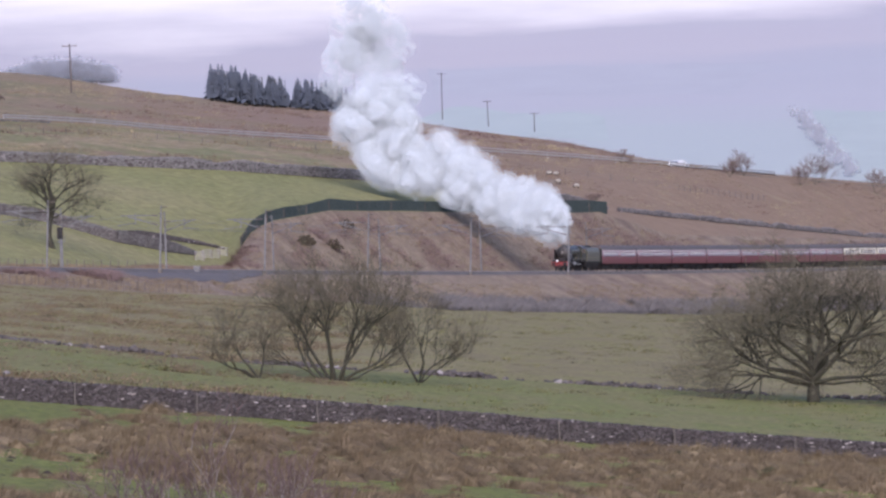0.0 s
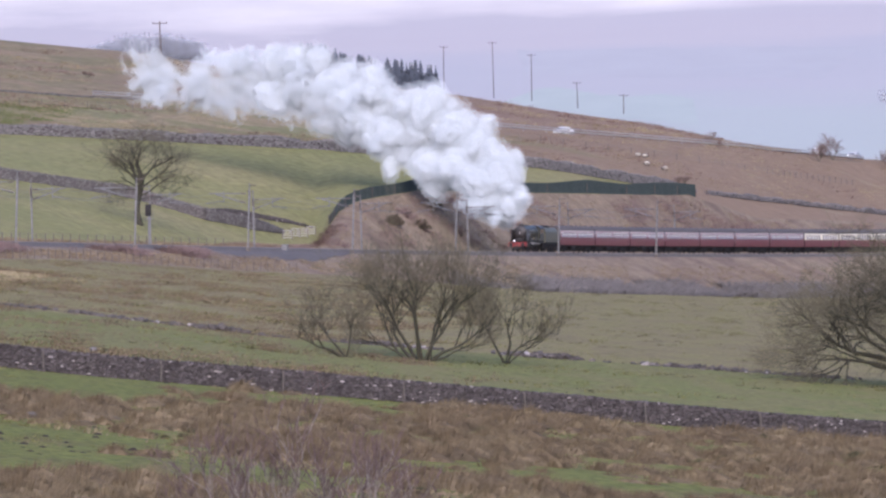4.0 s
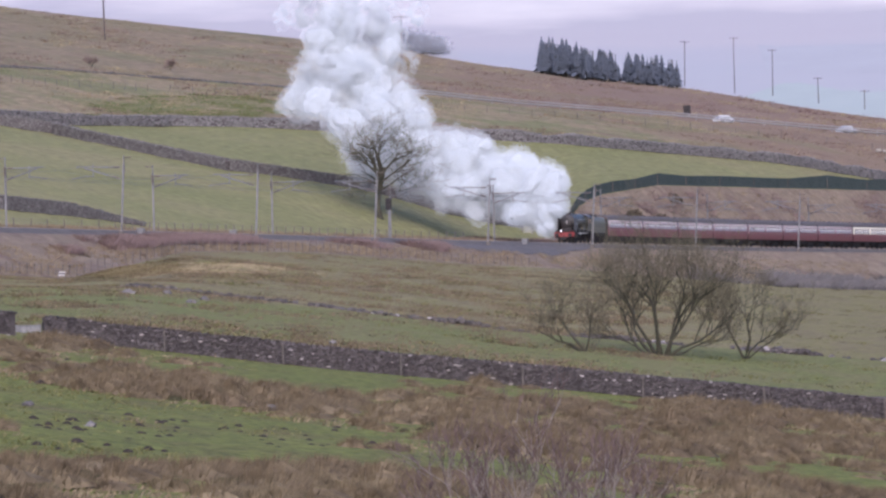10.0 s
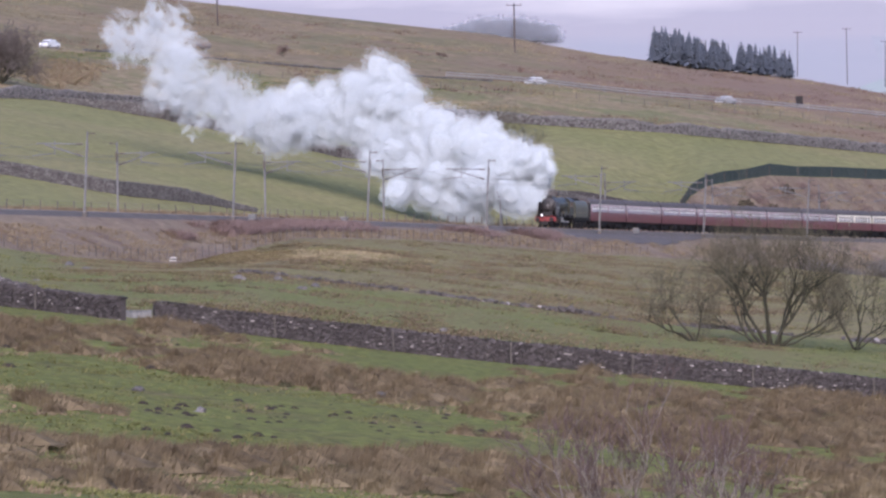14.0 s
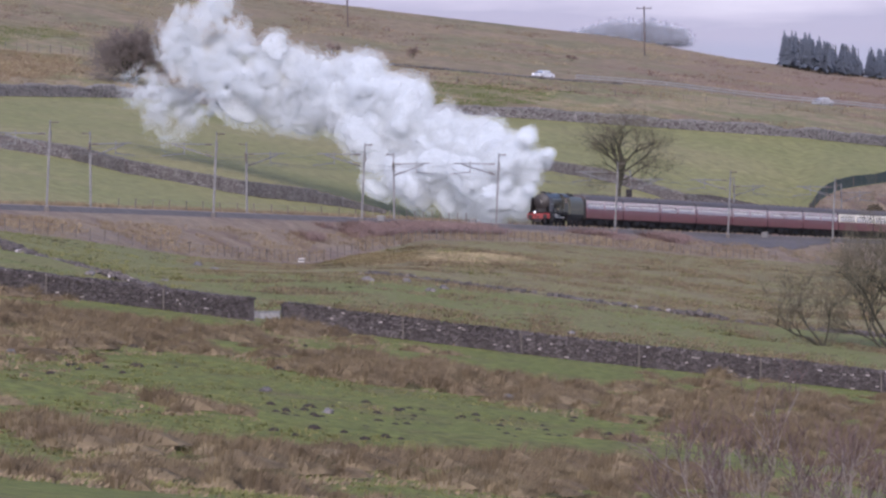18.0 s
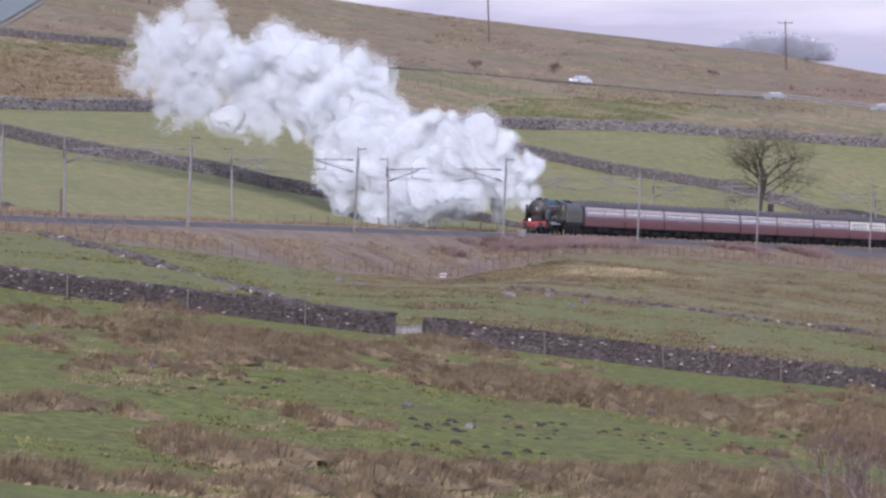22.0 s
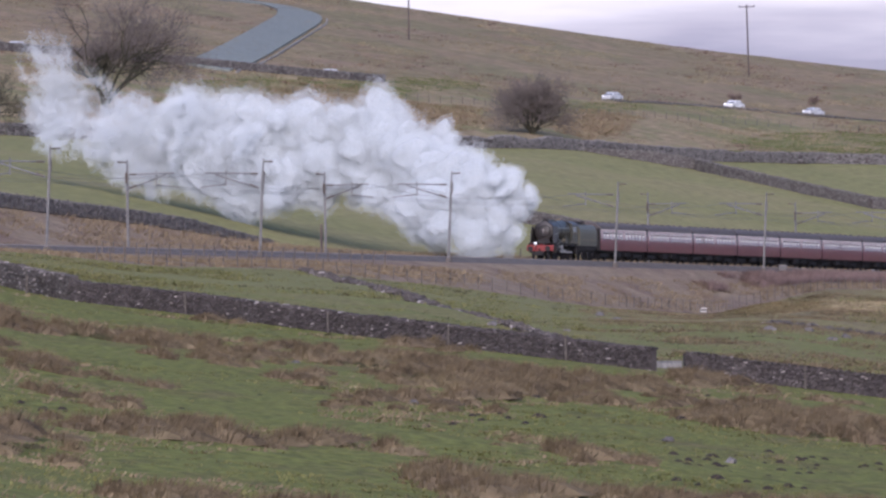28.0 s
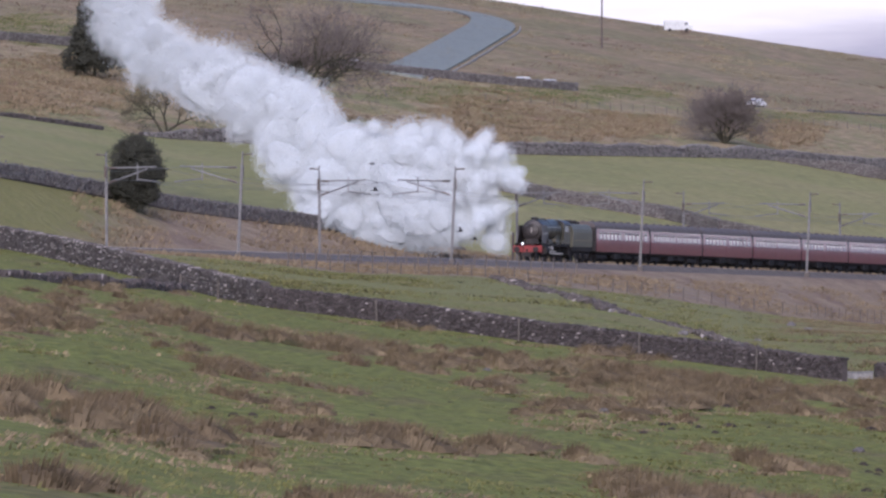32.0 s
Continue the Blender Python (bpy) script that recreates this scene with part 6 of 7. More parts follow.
meadow_stuff("dark_tufts", "small dark sedge tufts in damp pasture", "sedge", 1500, lambda u: wall_d(u) + 20, lambda u: track_d(u) - 85, patch(6, 18, 4.4, -0.05), 0.24, 0.5, 14, 16)
M["bramble"] = surface("purple_brown_bramble", [(0.132, 0.092, 0.084), (0.18, 0.13, 0.114)], 3, 8, bump=0, per_piece=0.25)
meadow_stuff("bramble_scrub", "purple-brown bramble scrub along the railway bank", "bramble", 4600, lambda u: track_d(u) - 46, lambda u: track_d(u) - 27, lambda x, y: patch(9, 30, 15.4, 0.42)(x, y) - 0.004 * max(0, 0 - FOCAL * math.atan2(x, y), FOCAL * math.atan2(x, y) - 380), 0.85, 0.9, 14, 20, (-180, 560), 0.35)
meadow_stuff("brown_tufts", "brown tufts over damp pasture", "rush", 7000, lambda u: wall_d(u) + 22, lambda u: track_d(u) - 82, patch(9, 26, 7.4, 0.0), 0.22, 0.8, 9, 15, (-400, 1000))
meadow_stuff("rush_patches", "brown rush patches in damp pasture", "rush", 7000, lambda u: wall_d(u) + 30, lambda u: track_d(u) - 90, patch(7, 22, 6.4, -0.04), 0.24, 0.7, 10, 4, (-330, 900))


def streak(*ovals):
    """Grows only inside flat ovals of the view over the land: bearing, dip and half-sizes."""
    def test(x, y):
        u, d = FOCAL * math.atan2(x, y), math.hypot(x, y)
        v = LEVEL + FOCAL * (EYE - ground_z(u, d)) / d
        return max(1 - math.hypot((u - a) / c, (v - b) / e) for a, b, c, e in ovals) + 0.5 * noise.noise(Vector((x / 4, y / 12, 0)))
    return test


meadow_stuff("bleached_patches", "bleached straw patches in damp pasture", "moor_straw", 2600, lambda u: track_d(u) - 260, lambda u: track_d(u) - 76, streak((40, 25, 170, 11), (190, 40, 120, 6), (-210, 90, 110, 5)), 0.14, 0.9, 12, 19, (-400, 420))
meadow_stuff("bracken", "dead bracken and grass on railway banks", "bracken", 9000, lambda u: track_d(u) - 72, lambda u: track_d(u) - 36, patch(5, 14, 2.2, 0.25), 0.42, 0.7, 8, 5)
meadow_stuff("bracken_cutting", "dead bracken and scrub on the far bank", "bracken", 5000, lambda u: track_d(u) + 34, lambda u: track_d(u) + 72, patch(5, 14, 4.2, 0.2), 0.5, 0.8, 8, 6, (-1640, 2000))
M["heather"] = surface("dead_heather", [(0.105, 0.066, 0.056), (0.15, 0.10, 0.074)], 4, 8, bump=0, per_piece=0.25)
meadow_stuff("heather", "dark heather in patches over the moor", "heather", 3500, lambda u: mead_d(u) + 25, lambda u: crest_d(u), patch(30, 90, 3.9, -0.16), 0.5, 1.7, 9, 17)
meadow_stuff("bleached_grass", "bleached tufts over the moor", "moor_straw", 6000, lambda u: mead_d(u) + 6, lambda u: crest_d(u), patch(20, 60, 12.9, -0.12), 0.4, 1.6, 9, 18)
M["lush"] = surface("dark_lush_grass", [(0.085, 0.10, 0.034), (0.115, 0.125, 0.045)], 3, 8, bump=0, per_piece=0.2)
meadow_stuff("lush_hollow", "dark green grass in a hollow of the hillside", "lush", 6200, lambda u: mead_d(u) + 3, lambda u: crest_d(u), streak((75, -264, 195, 20), (-640, -250, 90, 16), (-850, -372, 290, 16), (-1715, -488, 80, 26), (-420, -330, 140, 10)), 0.22, 1.5, 12, 21, (-1850, 300))
meadow_stuff("bracken_slope", "dead bracken on the slopes below the road", "bracken", 6000, lambda u: mead_d(u) + 3, lambda u: crest_d(u), streak((-880, -330, 130, 45), (-1660, -385, 150, 55), (-375, -302, 70, 26), (-720, -316, 170, 26), (-1250, -330, 120, 30)), 0.45, 1.6, 12, 23, (-1950, -280))
M["toe_twigs"] = surface("grey_scrub_twigs", [(0.105, 0.098, 0.095), (0.16, 0.146, 0.14)], 3, 8, bump=0, per_piece=0.25)
meadow_stuff("toe_scrub", "grey leafless scrub at the foot of the embankment", "toe_twigs", 2600, lambda u: track_d(u) - 88, lambda u: track_d(u) - 60, patch(14, 30, 9.7, 0.22), 1.3, 1.2, 16, 24, (940, 1900))
meadow_stuff("cutting_scrub", "purple-brown scrub on the face of the cutting", "bramble", 3200, lambda u: track_d(u) + 36, lambda u: track_d(u) + 70, patch(10, 16, 7.7, -0.05), 0.6, 0.8, 12, 22, (520, 1950))
meadow_stuff("moor_grass", "tufted moor grass and heather on the hill", "bracken", 8000, lambda u: mead_d(u) + 4, lambda u: crest_d(u), patch(22, 60, 9.2, -0.05), 0.35, 1.6, 8, 7)

# Molehills: small heaps of dark soil in loose groups.
M["soil"] = surface("dark_loose_soil", [(0.022, 0.018, 0.016), (0.045, 0.036, 0.03)], 0.4, 6, bump=0.6)
heaps = Shape()
for u0, v0, su, sv, n in ((120, 318, 130, 16, 30), (10, 300, 60, 14, 12), (-40, 340, 90, 16, 16), (190, 225, 220, 8, 14), (-200, 300, 60, 10, 8), (-600, 225, 220, 16, 16), (-170, 305, 60, 14, 12), (-1250, 195, 160, 12, 12), (250, 350, 60, 8, 6), (-450, 175, 300, 8, 10)):
    for _ in range(n):
        p = seen_on_ground(rnd.gauss(u0, su * 0.9), rnd.gauss(v0, sv * 0.8), 232)
        w = rnd.uniform(0.09, 0.24)
        heaps.loft([[(p.x + w * a * rnd.uniform(0.8, 1.2) * math.cos(t), p.y + w * a * math.sin(t), p.z + w * z) for t in np.linspace(0, 5.5, 8)] for a, z in ((1.15, -0.15), (0.85, 0.25), (0.45, 0.5), (0.1, 0.58))])
tagged(new("molehills", heaps.mesh("molehills", M["soil"])), "dark molehills in green pasture", "molehill", kind="stuff")

BOULDERS = ((182, 279, 0.5), (-130, 300, 0.4), (60, 252, 0.35), (186, 240, 0.3), (390, 258, 0.3), (-690, 190, 0.3), (-240, 260, 0.35), (540, 300, 0.4), (-60, 66, 0.6), (10, 68, 0.55), (50, 84, 0.5), (75, 80, 0.6), (-330, 46, 0.5), (-360, 38, 0.7), (-420, 68, 0.5), (-900, 120, 0.35), (300, 160, 0.4), (-550, 52, 0.5))
for k, (u, v, size) in enumerate(BOULDERS):
    bm = bmesh.new()
    for vert in bmesh.ops.create_icosphere(bm, subdivisions=2, radius=1.0)["verts"]:
        d = vert.co.normalized()
        f = 1.0 + 0.5 * noise.noise(d * 1.3 + Vector((k, 0, 0))) + 0.2 * noise.noise(d * 3.1 + Vector((0, k, 0)))
        vert.co = Vector((d.x * 0.75, d.y * 0.6, d.z * 0.42)) * f * size
    me = bpy.data.meshes.new("boulder")
    bm.to_mesh(me)
    bm.free()
    me.materials.append(M["stone"])
    b = tagged(new("boulder", me), "pale limestone boulder lying in the grass", "boulder", "boulders in the pasture")
    b.matrix_basis = place(u, v, 260) @ pose(0, 0, size * 0.08, 0, rnd.uniform(-12, 12), rnd.uniform(0, 360))

# ---- steam ----
M["steam"] = mist("dense_white_steam", (0.558, 0.608, 0.648, 1), 0.97, 0.47)
M["wisp"] = mist("thin_white_steam", (0.558, 0.608, 0.648, 1), 0.97, 0.4)


def swell(d, o):
    """How far a billow reaches in the direction d: broad swellings with rounded knobs on them."""
    f = 0.84 + 0.4 * noise.noise(d * 1.0 + o)
    for amp, size in ((0.17, 2.0), (0.11, 4.3), (0.07, 9.5)):
        f += amp * (abs(noise.noise(d * size + o)) * 2.2 - 0.4)
    return f


def heart_of(d, o):
    """The same billow without its finer knobs."""
    return 0.86 + 0.4 * noise.noise(d * 1.0 + o) + 0.1 * (abs(noise.noise(d * 2.0 + o)) * 2.2 - 0.4) + 0.03 * noise.noise(d * 6.0 + o)


def billow(seed, fine, mist_count, fleck, heart):
    """A rounded cloud of radius about 1, its outline fraying into fine mist."""
    r = random.Random(seed)
    o = Vector((seed * 7.3, seed * 3.1, seed * 5.7))
    bm = bmesh.new()
    for v in bmesh.ops.create_icosphere(bm, subdivisions=fine, radius=1.0)["verts"]:
        d = v.co.normalized()
        v.co = d * heart_of(d, o) * heart
    me = bpy.data.meshes.new("puff")
    bm.to_mesh(me)
    bm.free()
    vs, fs = [v.co.copy() for v in me.vertices], [tuple(f.vertices) for f in me.polygons]
    n = len(fs)
    pts = []
    while len(pts) < mist_count:
        d = Vector((r.gauss(0, 1), r.gauss(0, 1), r.gauss(0, 1))).normalized()
        fray = 0.03 + 0.22 * max(0.0, noise.noise(d * 3.1 + o * 1.7)) ** 1.3
        reach = 1.0 - 0.3 * r.random() ** 1.5 if r.random() < 0.7 else 1.0 + abs(r.gauss(0, fray))
        pts.append(d * swell(d, o) * reach)
    fv, ff = flecks(pts, *fleck, r)
    k = len(vs)
    me = bpy.data.meshes.new("puff")
    me.from_pydata([tuple(v) for v in vs + fv], [], fs + [tuple(i + k for i in f) for f in ff])
    me.materials.append(M["steam"])
    me.materials.append(M["wisp"])
    me.polygons.foreach_set("use_smooth", [True] * n + [False] * len(ff))
    me.polygons.foreach_set("material_index", [0] * n + [1] * len(ff))
    return me


def shred(seed, count=15000):
    """A torn veil of mist of radius about 1."""
    r = random.Random(seed)
    o = Vector((seed * 4.3, seed * 2.7, seed * 6.1))
    pts, tries = [], 0
    while len(pts) < count and tries < 260000:
        tries += 1
        p = Vector((r.uniform(-1, 1), r.uniform(-0.7, 0.7), r.uniform(-0.9, 0.9)))
        if p.length > 1:
            continue
        w = p + Vector((noise.noise(p * 1.5 + o), noise.noise(p * 1.5 - o), noise.noise(p * 1.5 + o * 2))) * 0.5
        k = 1 - 2.4 * abs(noise.noise(w * 1.15 + o)) - 0.9 * abs(noise.noise(w * 4.0 + o))
        if k > 0.5 + 0.42 * p.length ** 2 + 0.1 * r.random():
            pts.append(p + Vector((r.gauss(0, 0.045), r.gauss(0, 0.045), r.gauss(0, 0.045))))
    vs, fs = flecks(pts, 0.009, 0.019, r)
    me = bpy.data.meshes.new("puff")
    me.from_pydata([tuple(v) for v in vs], [], fs)
    me.materials.append(M["wisp"])
    return me


DENSE = [billow(k, 4, 11000, (0.011, 0.024), 0.74) for k in range(4)]
SMALL = [billow(k + 8, 4, 8000, (0.013, 0.028), 0.7) for k in range(4)]
WISPS = [shred(k + 20) for k in range(6)]

# Where the plume drifts: by the clock, seven stations from the chimney on: bearing, dip and half-width.
STEAM = {
    0: "1287 -81 30, 1213 -108 45, 1105 -167 60, 1006 -215 75, 964 -301 90, 952 -402 80, 925 -482 60",
    1: "1215 -66 28, 1139 -135 54, 986 -173 59, 879 -238 65, 780 -295 96, 798 -380 111, 823 -456 93",
    2: "1158 -81 28, 1104 -126 50, 1005 -193 60, 886 -245 60, 766 -286 55, 647 -358 80, 548 -389 70",
    3: "1106 -70 32, 1058 -146 75, 929 -208 105, 809 -220 72, 659 -272 78, 560 -314 60, 401 -356 60",
    6: "917 -66 30, 873 -127 70, 824 -208 70, 796 -318 90, 686 -360 60, 526 -302 85, 405 -274 65",
    7: "875 -82 25, 824 -130 56, 740 -201 85, 718 -286 85, 689 -372 93, 448 -329 90, 278 -331 77",
    8: "813 -75 31, 734 -131 65, 657 -194 90, 604 -257 101, 621 -349 90, 366 -369 93, 165 -365 77",
    9: "755 -73 40, 710 -104 65, 650 -70 45, 591 -151 75, 503 -252 105, 474 -353 90, 466 -433 80",
    10: "680 -51 25, 647 -114 65, 539 -139 70, 416 -199 90, 340 -293 111, 373 -385 108, 296 -441 93",
    11: "629 -102 43, 536 -134 90, 389 -119 62, 312 -184 93, 243 -278 116, 235 -355 132, 174 -394 108",
    12: "580 -77 38, 496 -103 68, 406 -173 80, 266 -157 75, 136 -262 90, 47 -343 85, -33 -383 60",
    13: "524 -96 46, 444 -128 85, 337 -199 93, 228 -184 62, 74 -240 77, -48 -335 93, -109 -421 101",
    14: "474 -133 40, 386 -126 77, 255 -158 116, 170 -250 77, 15 -205 53, -139 -260 77, -208 -377 93",
    17: "290 -109 35, 220 -143 60, 110 -198 95, 10 -149 60, -130 -238 90, -210 -338 90, -340 -238 60",
    18: "241 -144 56, 141 -136 87, 9 -191 111, -45 -262 80, -230 -278 96, -339 -371 96, -401 -216 85",
    19: "161 -161 55, 56 -161 100, -84 -191 110, -184 -291 100, -244 -191 60, -424 -332 75, -554 -242 75",
    20: "80 -136 64, -16 -165 101, -181 -233 116, -345 -228 106, -322 -373 81, -597 -373 93, -722 -286 87",
    21: "23 -147 62, -102 -156 87, -199 -262 97, -354 -267 116, -499 -305 97, -442 -402 87, -857 -332 77",
    22: "-31 -173 62, -166 -173 93, -302 -164 87, -311 -276 87, -504 -315 106, -669 -316 97, -591 -412 77",
    23: "-115 -141 54, -270 -170 106, -444 -175 97, -444 -281 87, -560 -378 87, -773 -348 112, -927 -348 77",
    24: "-179 -135 42, -294 -168 75, -444 -188 103, -599 -213 102, -540 -333 78, -825 -387 85, -1025 -387 80",
    25: "-255 -167 62, -400 -167 97, -574 -196 97, -738 -230 112, -806 -327 97, -632 -375 70, -999 -423 97",
    28: "-505 -175 60, -640 -188 96, -775 -287 97, -935 -222 108, -1051 -275 101, -1206 -257 93, -1321 -393 112",
    29: "-586 -171 68, -721 -191 116, -904 -308 116, -1088 -334 106, -1242 -354 87, -1050 -228 81, -1398 -278 68",
    30: "-676 -150 42, -736 -165 88, -881 -210 105, -981 -287 72, -1106 -387 80, -1236 -352 78, -1426 -358 80",
    31: "-763 -199 52, -863 -214 98, -1023 -214 112, -1118 -294 90, -1223 -379 58, -1318 -484 75, -1543 -393 75",
    32: "-855 -185 58, -960 -218 100, -1140 -228 114, -1255 -324 80, -1366 -389 46, -1495 -454 58, -1548 -524 55",
}
STEAM_T = sorted(STEAM)
STEAM_A = np.array([[[float(w) for w in st.split()] for st in STEAM[t].split(",")] for t in STEAM_T])
STEAM_A[:, 0, 2] *= 1.3
STEAM_A[:, 1, 2] *= 1.08
STEAM_A[:, :3, 1] += np.interp(STEAM_T, [8, 16], [0, 14])[:, None]


def steam_at(t, f):
    """Bearing, dip and half-width of the plume at the fraction f of its length."""
    a = np.array([[np.interp(t, STEAM_T, STEAM_A[:, i, k]) for k in range(3)] for i in range(7)])
    x = np.clip(f, 0, 1) * 6
    i = min(int(x), 5)
    e = x - i
    p0, p1, p2, p3 = a[max(i - 1, 0)], a[i], a[i + 1], a[min(i + 2, 6)]
    return 0.5 * (2 * p1 + (p2 - p0) * e + (2 * p0 - 5 * p1 + 4 * p2 - p3) * e * e + (3 * p1 - p0 - 3 * p2 + p3) * e ** 3)


plume = thing("steam_plume", "billowing white steam drifting from the locomotive chimney", "steam")
PUFFS = []
puff_rnd = random.Random(11)
for count, lo, hi, meshes, r0, r1 in ((44, 0.0, 0.26, SMALL, 0.9, 1.6), (64, 0.06, 0.56, SMALL, 1.7, 2.6), (80, 0.1, 0.68, DENSE, 2.4, 3.8), (34, 0.45, 0.95, WISPS, 2.0, 3.4), (30, 0.6, 1.0, WISPS, 2.6, 4.4)):
    for k in range(count):
        size = puff_rnd.uniform(r0, r1)
        ob = part("puff", meshes[k % len(meshes)], None, plume)
        ob.scale = (size * puff_rnd.uniform(0.85, 1.25), size * 0.55, size * puff_rnd.uniform(0.65, 1.0))
        a, q = puff_rnd.uniform(0, 6.2832), math.sqrt(puff_rnd.random())
        PUFFS.append((ob, lo, hi, size, (q * math.cos(a), q * math.sin(a), puff_rnd.uniform(-0.14, 0.14)), (k + puff_rnd.random()) / count, (puff_rnd.uniform(-80, 80), puff_rnd.uniform(-25, 25))))
STEAM_LIFE = 6.0


def puff_pose(t, f, size, off, spin):
    u, v, r = steam_at(t, f)
    p, _ = rail(front_s(t) + 3.0)
    d = math.hypot(p.x, p.y) + 2.2 + 15 * f
    room = max(0.4 * r, 1.14 * r - 0.8 * size * FOCAL / d)
    ahead = off[0] * (min(1.0, 0.35 + f / 0.22) if off[0] > 0 else 1.0)
    q = spot(u + ahead * room, v + off[1] * room, d)
    return pose(q.x, q.y + off[2] * room * d / FOCAL, q.z, 0, spin[0] + spin[1] * f * STEAM_LIFE, 0)


def puff_rows(lo, hi, size, off, phase, spin):
    rows = []
    length = (hi - lo) * STEAM_LIFE
    t0 = -phase * length
    while t0 < 32.0:
        n = max(2, int(length / 0.5))
        for i in range(n + 1):
            t = t0 + length * i / n - (1.0 / FPS if i == n else 0)
            if -0.6 < t < 32.6:
                rows.append((t, puff_pose(min(max(t, 0), 32), lo + (hi - lo) * i / n, size, off, spin)))
        t0 += length
    rows = [(max(0.0, min(32.0, t)), m) for t, m in rows]
    out = []
    for t, m in rows:
        if out and frame(t) <= frame(out[-1][0]):
            continue
        out.append((t, m))
    return out


# ---- road traffic and birds ----
CAR_SIDE = [(-2.05, 0.35), (-2.1, 0.75), (-1.95, 0.98), (-1.25, 1.02), (-0.6, 1.5), (0.8, 1.52), (1.55, 1.05), (2.05, 0.95), (2.1, 0.4)]


def build_car(name, paint, label):
    """Origin on the road; +y is forwards."""
    c = thing(name, label, "car", group="cars on the hillside road")
    rings = []
    for x in (-0.84, -0.8, 0.8, 0.84):
        k = 1.0 if abs(x) < 0.82 else 0.965
        rings.append([(x * (1.0 if z < 1.03 else 0.82), -y * k, 0.4 + (z - 0.4) * k) for y, z in CAR_SIDE])
    part("body", Shape().loft(rings), M[paint], c)
    for x in (-0.71, 0.71):
        part("side_window", Shape().loft([[(x * 0.985, y, 1.1), (x * 0.985 + 0.02 * (1 if x > 0 else -1), y, 1.1), (x * 0.93, y * 0.86, 1.34), (x * 0.92, y * 0.86, 1.34)] for y in (0.72, -1.0)]), M["glass"], c)
    part("windscreen", Shape().loft([[(-0.66, 1.27, 1.04), (0.66, 1.27, 1.04), (0.6, 0.68, 1.41), (-0.6, 0.68, 1.41)], [(-0.66, 1.2, 1.02), (0.66, 1.2, 1.02), (0.6, 0.6, 1.38), (-0.6, 0.6, 1.38)]]), M["glass"], c)
    for x in (-0.78, 0.78):
        for y in (1.28, -1.3):
            w = part("wheel", Shape().tube([(x - 0.1, y, 0.32), (x + 0.1, y, 0.32)], 0.32, 14), M["black"], c)
            part("hub_cap", Shape().tube([(x - 0.11, y, 0.32), (x + 0.11, y, 0.32)], 0.19, 10), M["steel"], w)
        part("headlight", Shape().box((x * 0.75, 2.03, 0.76), (0.32, 0.1, 0.16), bevel=0.03), lamp_glow if x > 0 else M["white"], c)
    return c


M["silver"] = surface("silver_car_paint", [(0.42, 0.43, 0.45), (0.5, 0.51, 0.53)], 1, 5, rough=0.25, bump=0, coat=0.5)
M["bluecar"] = surface("blue_grey_car_paint", [(0.10, 0.14, 0.22), (0.13, 0.18, 0.26)], 1, 5, rough=0.25, bump=0, coat=0.5)
M["whitecar"] = surface("white_car_paint", [(0.58, 0.59, 0.60), (0.66, 0.66, 0.66)], 1, 5, rough=0.25, bump=0, coat=0.5)
SILVER_CAR, WHITE_CAR, BLUE_CAR = "silver saloon car driving on the hillside road", "white saloon car driving on the hillside road", "blue-grey car driving on the hillside road"
TRAFFIC = [
    (build_car("car", "whitecar", WHITE_CAR), "0 1900, 3 1685, 6 1400, 8 1210, 9 1109, 10 998, 11 886, 12 761, 13 621, 14.5 391, 16.5 27, 18 -278, 20 -725, 23 -1450, 32 -2500"),
    (build_car("car", "silver", SILVER_CAR), "0 1930, 6 1516, 8 1377, 9 1306, 10 1215, 11 1125, 12 1025, 13 916, 14.5 748, 16.5 482, 18 252, 19 91, 20 -80, 21 -264, 24 -870, 28 -1800, 32 -2550"),
    (build_car("car", "silver", SILVER_CAR), "0 2450, 13 1480, 18 746, 19 596, 20 433, 21 258, 22 68, 23 -136, 24 -358, 25 -600, 27.5 -1250, 32 -2500"),
    (build_car("car", "silver", SILVER_CAR), "0 2500, 14 1640, 20 760, 22 412, 23 232, 24 41, 25 -163, 25.5 -257, 27.5 -707, 28 -835, 29 -1090, 32 -1950"),
    (build_car("car", "silver", SILVER_CAR), "0 2540, 14 1760, 20 860, 22 600, 23 467, 24 326, 25 176, 25.5 101, 27.5 -238, 28 -335, 29 -530, 30 -718, 31 -924, 32 -1138"),
    (build_car("car", "whitecar", WHITE_CAR), "0 2560, 14 1860, 20 980, 24 436, 25 311, 25.5 245, 27.5 -40, 28 -120, 29 -280, 30 -450, 31 -637, 32 -835"),
    (build_car("car", "silver", SILVER_CAR), "0 2580, 14 2000, 20 1160, 25 560, 27.5 115, 28 20, 29 -169, 30 -370, 31 -572, 32 -788"),
    (build_car("car", "whitecar", WHITE_CAR), "0 2590, 14 2200, 24 1100, 28 400, 30 0, 31 -197, 32 -422"),
    (build_car("car", "bluecar", BLUE_CAR), "0 1060, 3 680, 6 273, 8 -40, 10 -370, 13 -900, 18 -1800, 32 -2590"),
    (build_car("car", "whitecar", WHITE_CAR), "0 1501, 3 1250, 6 923, 8 640, 10 330, 13 -202, 17 -960, 22 -1900, 32 -2580"),
]
M["vanpaint"] = surface("dusty_white_van_paint", [(0.40, 0.42, 0.44), (0.48, 0.5, 0.52)], 1, 5, rough=0.35, bump=0, coat=0.3)
van = thing("van", "white panel van driving along the skyline", "van")
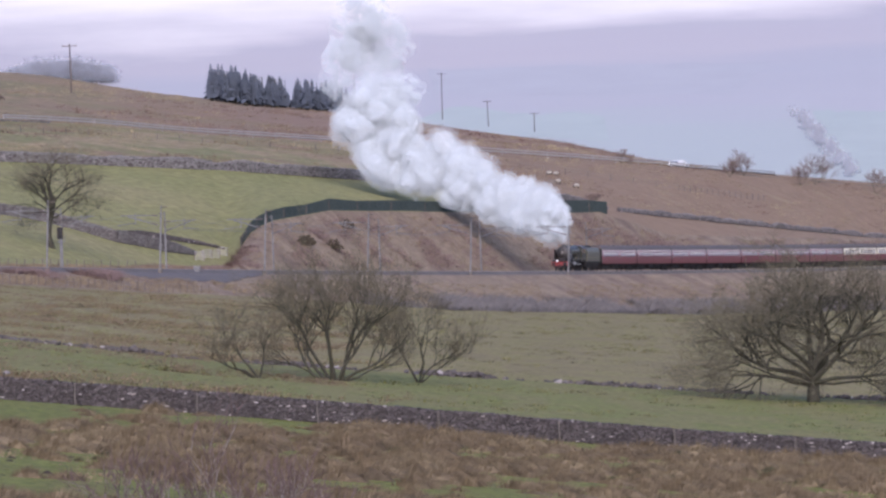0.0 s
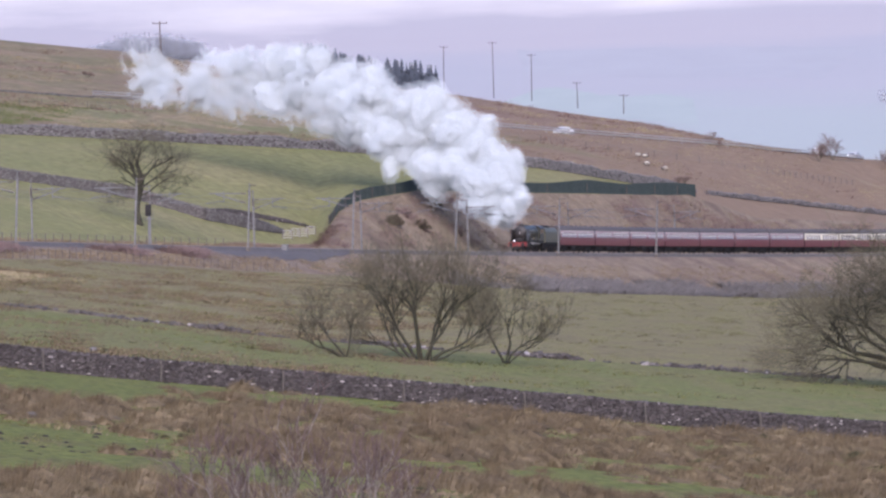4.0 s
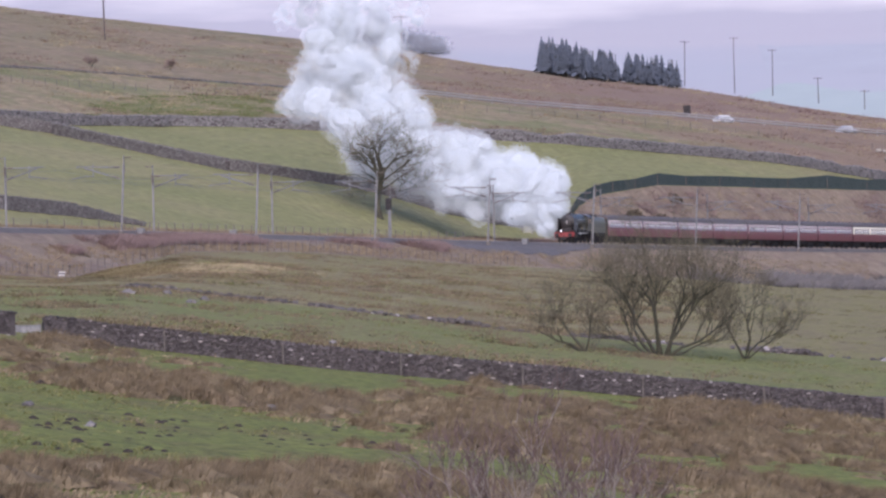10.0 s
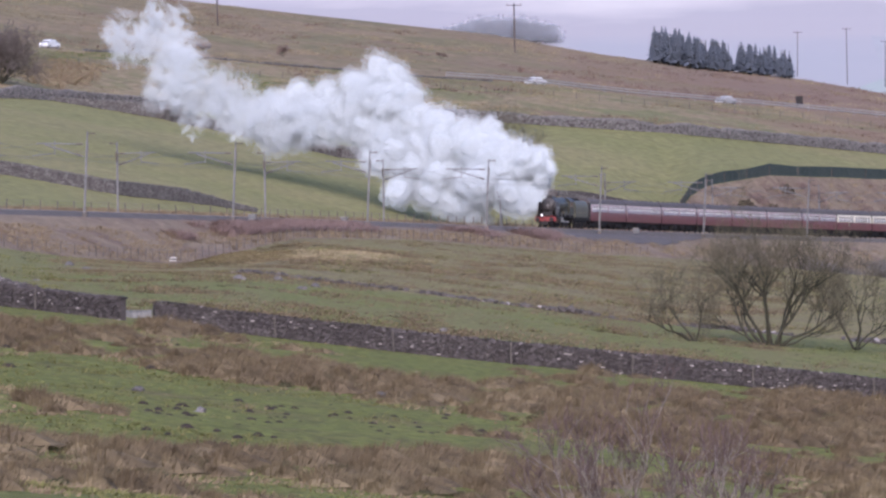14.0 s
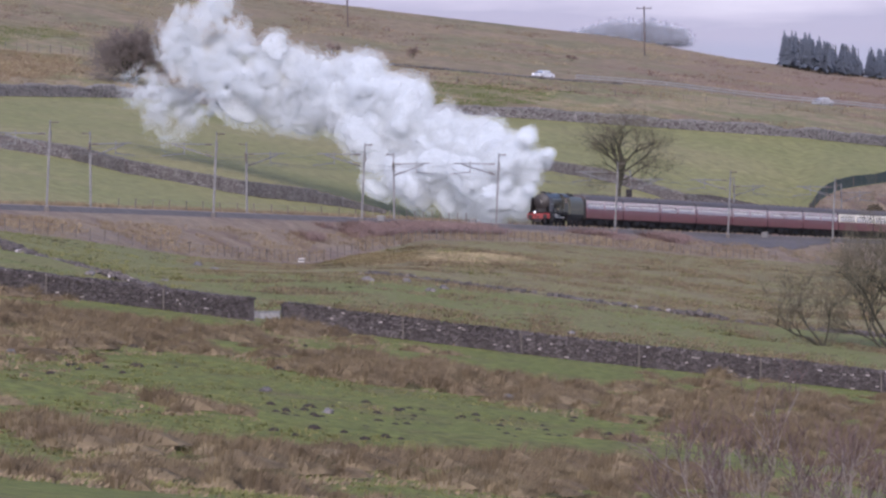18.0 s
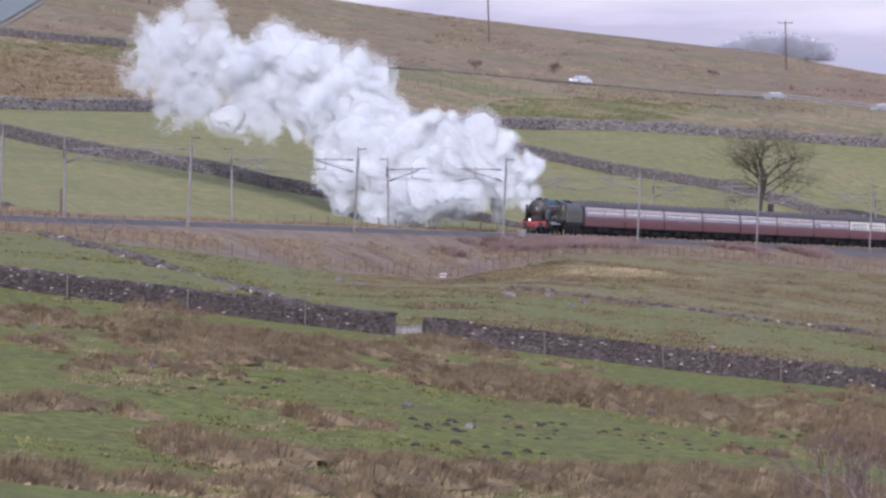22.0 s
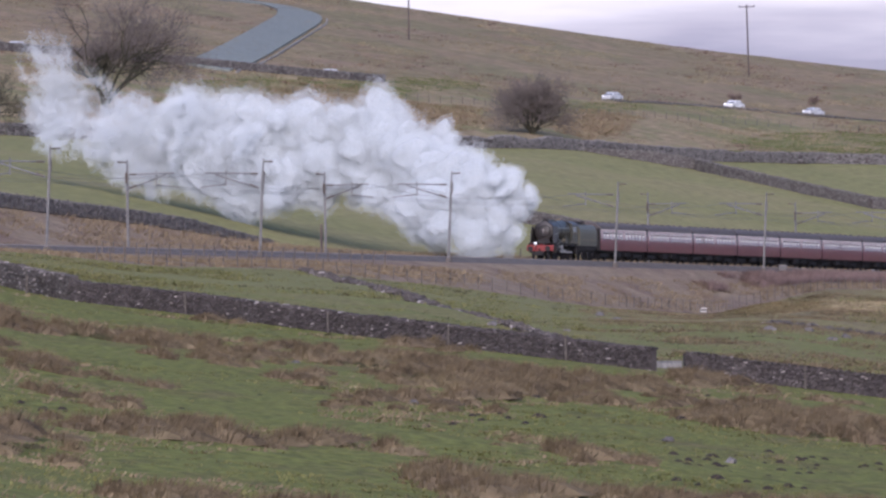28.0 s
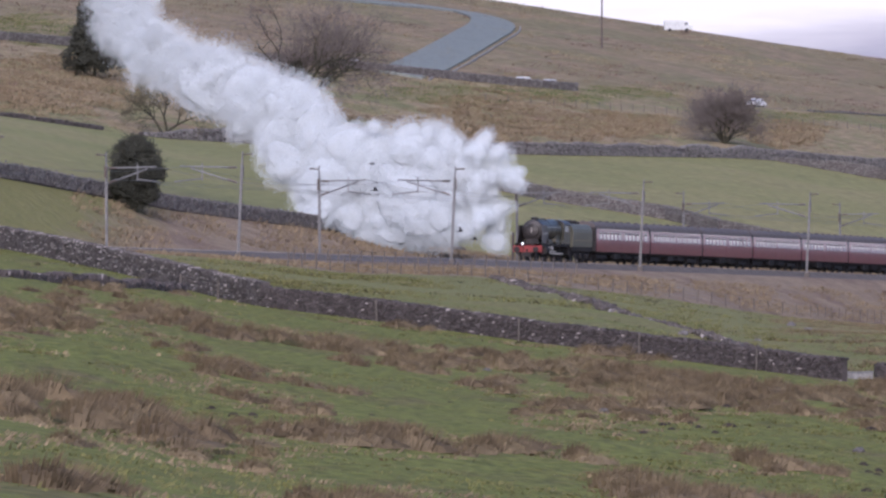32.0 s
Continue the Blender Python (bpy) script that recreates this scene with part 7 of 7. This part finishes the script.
part("van_body", Shape().loft([[(x, y, z) for y, z in ((-2.7, 0.4), (-2.75, 1.9), (-2.6, 2.15), (0.9, 2.2), (1.6, 1.9), (2.1, 1.3), (2.75, 1.1), (2.8, 0.45))] for x in (-0.95, 0.95)]), M["vanpaint"], van)
part("cab_window", Shape().box((0, 1.55, 1.62), (1.92, 0.7, 0.5), bevel=0.05), M["glass"], van)
for x in (-0.85, 0.85):
    for y in (1.7, -1.7):
        part("wheel", Shape().tube([(x - 0.12, y, 0.35), (x + 0.12, y, 0.35)], 0.35, 14), M["black"], van)

BIRDS = []
for k in range(4):
    b = thing("rook", "black rook flying past the steam", "bird", group="birds over the line")
    part("body", Shape().tube([(0, -0.25, 0), (0, -0.1, 0.02), (0, 0.12, 0.02), (0, 0.22, 0.0), (0, 0.3, -0.01)], [0.02, 0.07, 0.075, 0.04, 0.012], 8), M["black"], b, smooth=True)
    part("tail", Shape().loft([[(-0.03, -0.2, 0), (0.03, -0.2, 0), (0.03, -0.2, 0.015), (-0.03, -0.2, 0.015)], [(-0.09, -0.42, 0), (0.09, -0.42, 0), (0.09, -0.42, 0.012), (-0.09, -0.42, 0.012)]]), M["black"], b)
    for sgn in (-1, 1):
        part("wing", Shape().loft([[(sgn * x, c + w, z), (sgn * x, c - w, z), (sgn * x, c - w, z + 0.015), (sgn * x, c + w, z + 0.015)] for x, c, w, z in ((0.04, 0.02, 0.12, 0.03), (0.25, 0.06, 0.12, 0.1 + 0.05 * (k % 2)), (0.46, -0.02, 0.05, 0.08 + 0.1 * (k % 3)))]), M["black"], b)
    BIRDS.append(b)

# ---- what moves ----
# Bearing of the far end of the buffer beam, by the clock.
FRONT_T = [0, 3, 6, 9, 13, 19, 23, 25, 28, 32]
FRONT_U = [1274.3, 1089.1, 923.1, 750.8, 524.6, 168.1, -109.1, -258.5, -495.1, -847.6]
EDGE_U = FOCAL * np.arctan2(TRACK_N[:, 0] - 1.25, TRACK_N[:, 1])
FRONT_FIT = np.polyfit(FRONT_T, np.interp(FRONT_U, EDGE_U, TRACK_S), 3)


def front_s(t):
    return float(np.polyval(FRONT_FIT, t))


def vehicle_pose(s, half):
    a, b = rail(s - half)[0], rail(s + half)[0]
    return heading_pose((a + b) / 2, a - b)


def road_pose(u):
    p, q = (on_ground(w, float(road_d(w)) + 3.6) + Vector((0, 0, 0.08)) for w in (u, u - 30))
    return heading_pose(p, q - p)


def motions():
    for ob, back in TRAIN:
        walk(ob, [(t, vehicle_pose(front_s(t) + back, 3.0 if ob in (engine, tender) else 7.1)) for t in np.arange(0, 32.5, 1.0)])
    for ob in engine.children:
        if ob.name.startswith("driving_wheel"):
            home = ob.matrix_basis.translation.copy()
            walk(ob, [(k / 15, pose(*home, math.degrees((front_s(k / 15) - front_s(0)) / 1.03))) for k in range(481)])
        elif ob.name.startswith("coupling_rod"):
            rows = []
            for k in range(481):
                a = (front_s(k / 15) - front_s(0)) / 1.03
                rows.append((k / 15, pose(0, 0.3 * math.cos(a), 0.25 + 0.3 * math.sin(a))))
            walk(ob, rows)
    for ob, text in TRAFFIC:
        tu = np.array([[float(w) for w in k.split()] for k in text.split(",")])
        walk(ob, [(t, road_pose(np.interp(t, tu[:, 0], tu[:, 1]))) for t in np.arange(0, 32.5, 1.0)])
    vt = [0, 20, 26, 28, 30, 31, 32]
    vu, vv = [-2300, -1900, -1240, -1010, -775, -661, -560], [-615, -592, -541, -530, -512, -493, -480]
    rows = []
    for t in np.arange(0, 32.5, 1.0):
        p = seen_on_ground(float(np.interp(t, vt, vu)), float(np.interp(t, vt, vv)), 1300)
        rows.append((t, pose(p.x, p.y, p.z + 0.2, 0, 0, -84)))
    walk(van, rows)
    for ob, lo, hi, size, off, phase, spin in PUFFS:
        walk(ob, puff_rows(lo, hi, size, off, phase, spin))
    for b, (u, v, speed, d) in zip(BIRDS, ((-1101, -248, 190, 838), (-1096, -191, 170, 836), (-945, -121, 150, 842), (-920, -126, 165, 840))):
        rows = []
        for t in np.arange(0, 32.5, 2.0):
            back = 32 - t
            q = spot(max(u - speed * back, -2500 - 20 * back), v + 12 * math.sin(t * 1.3 + d), d)
            rows.append((t, pose(q.x, q.y, q.z, 6 * math.sin(t), 14 * math.sin(t * 1.7 + u), -80)))
        walk(b, rows)


motions()
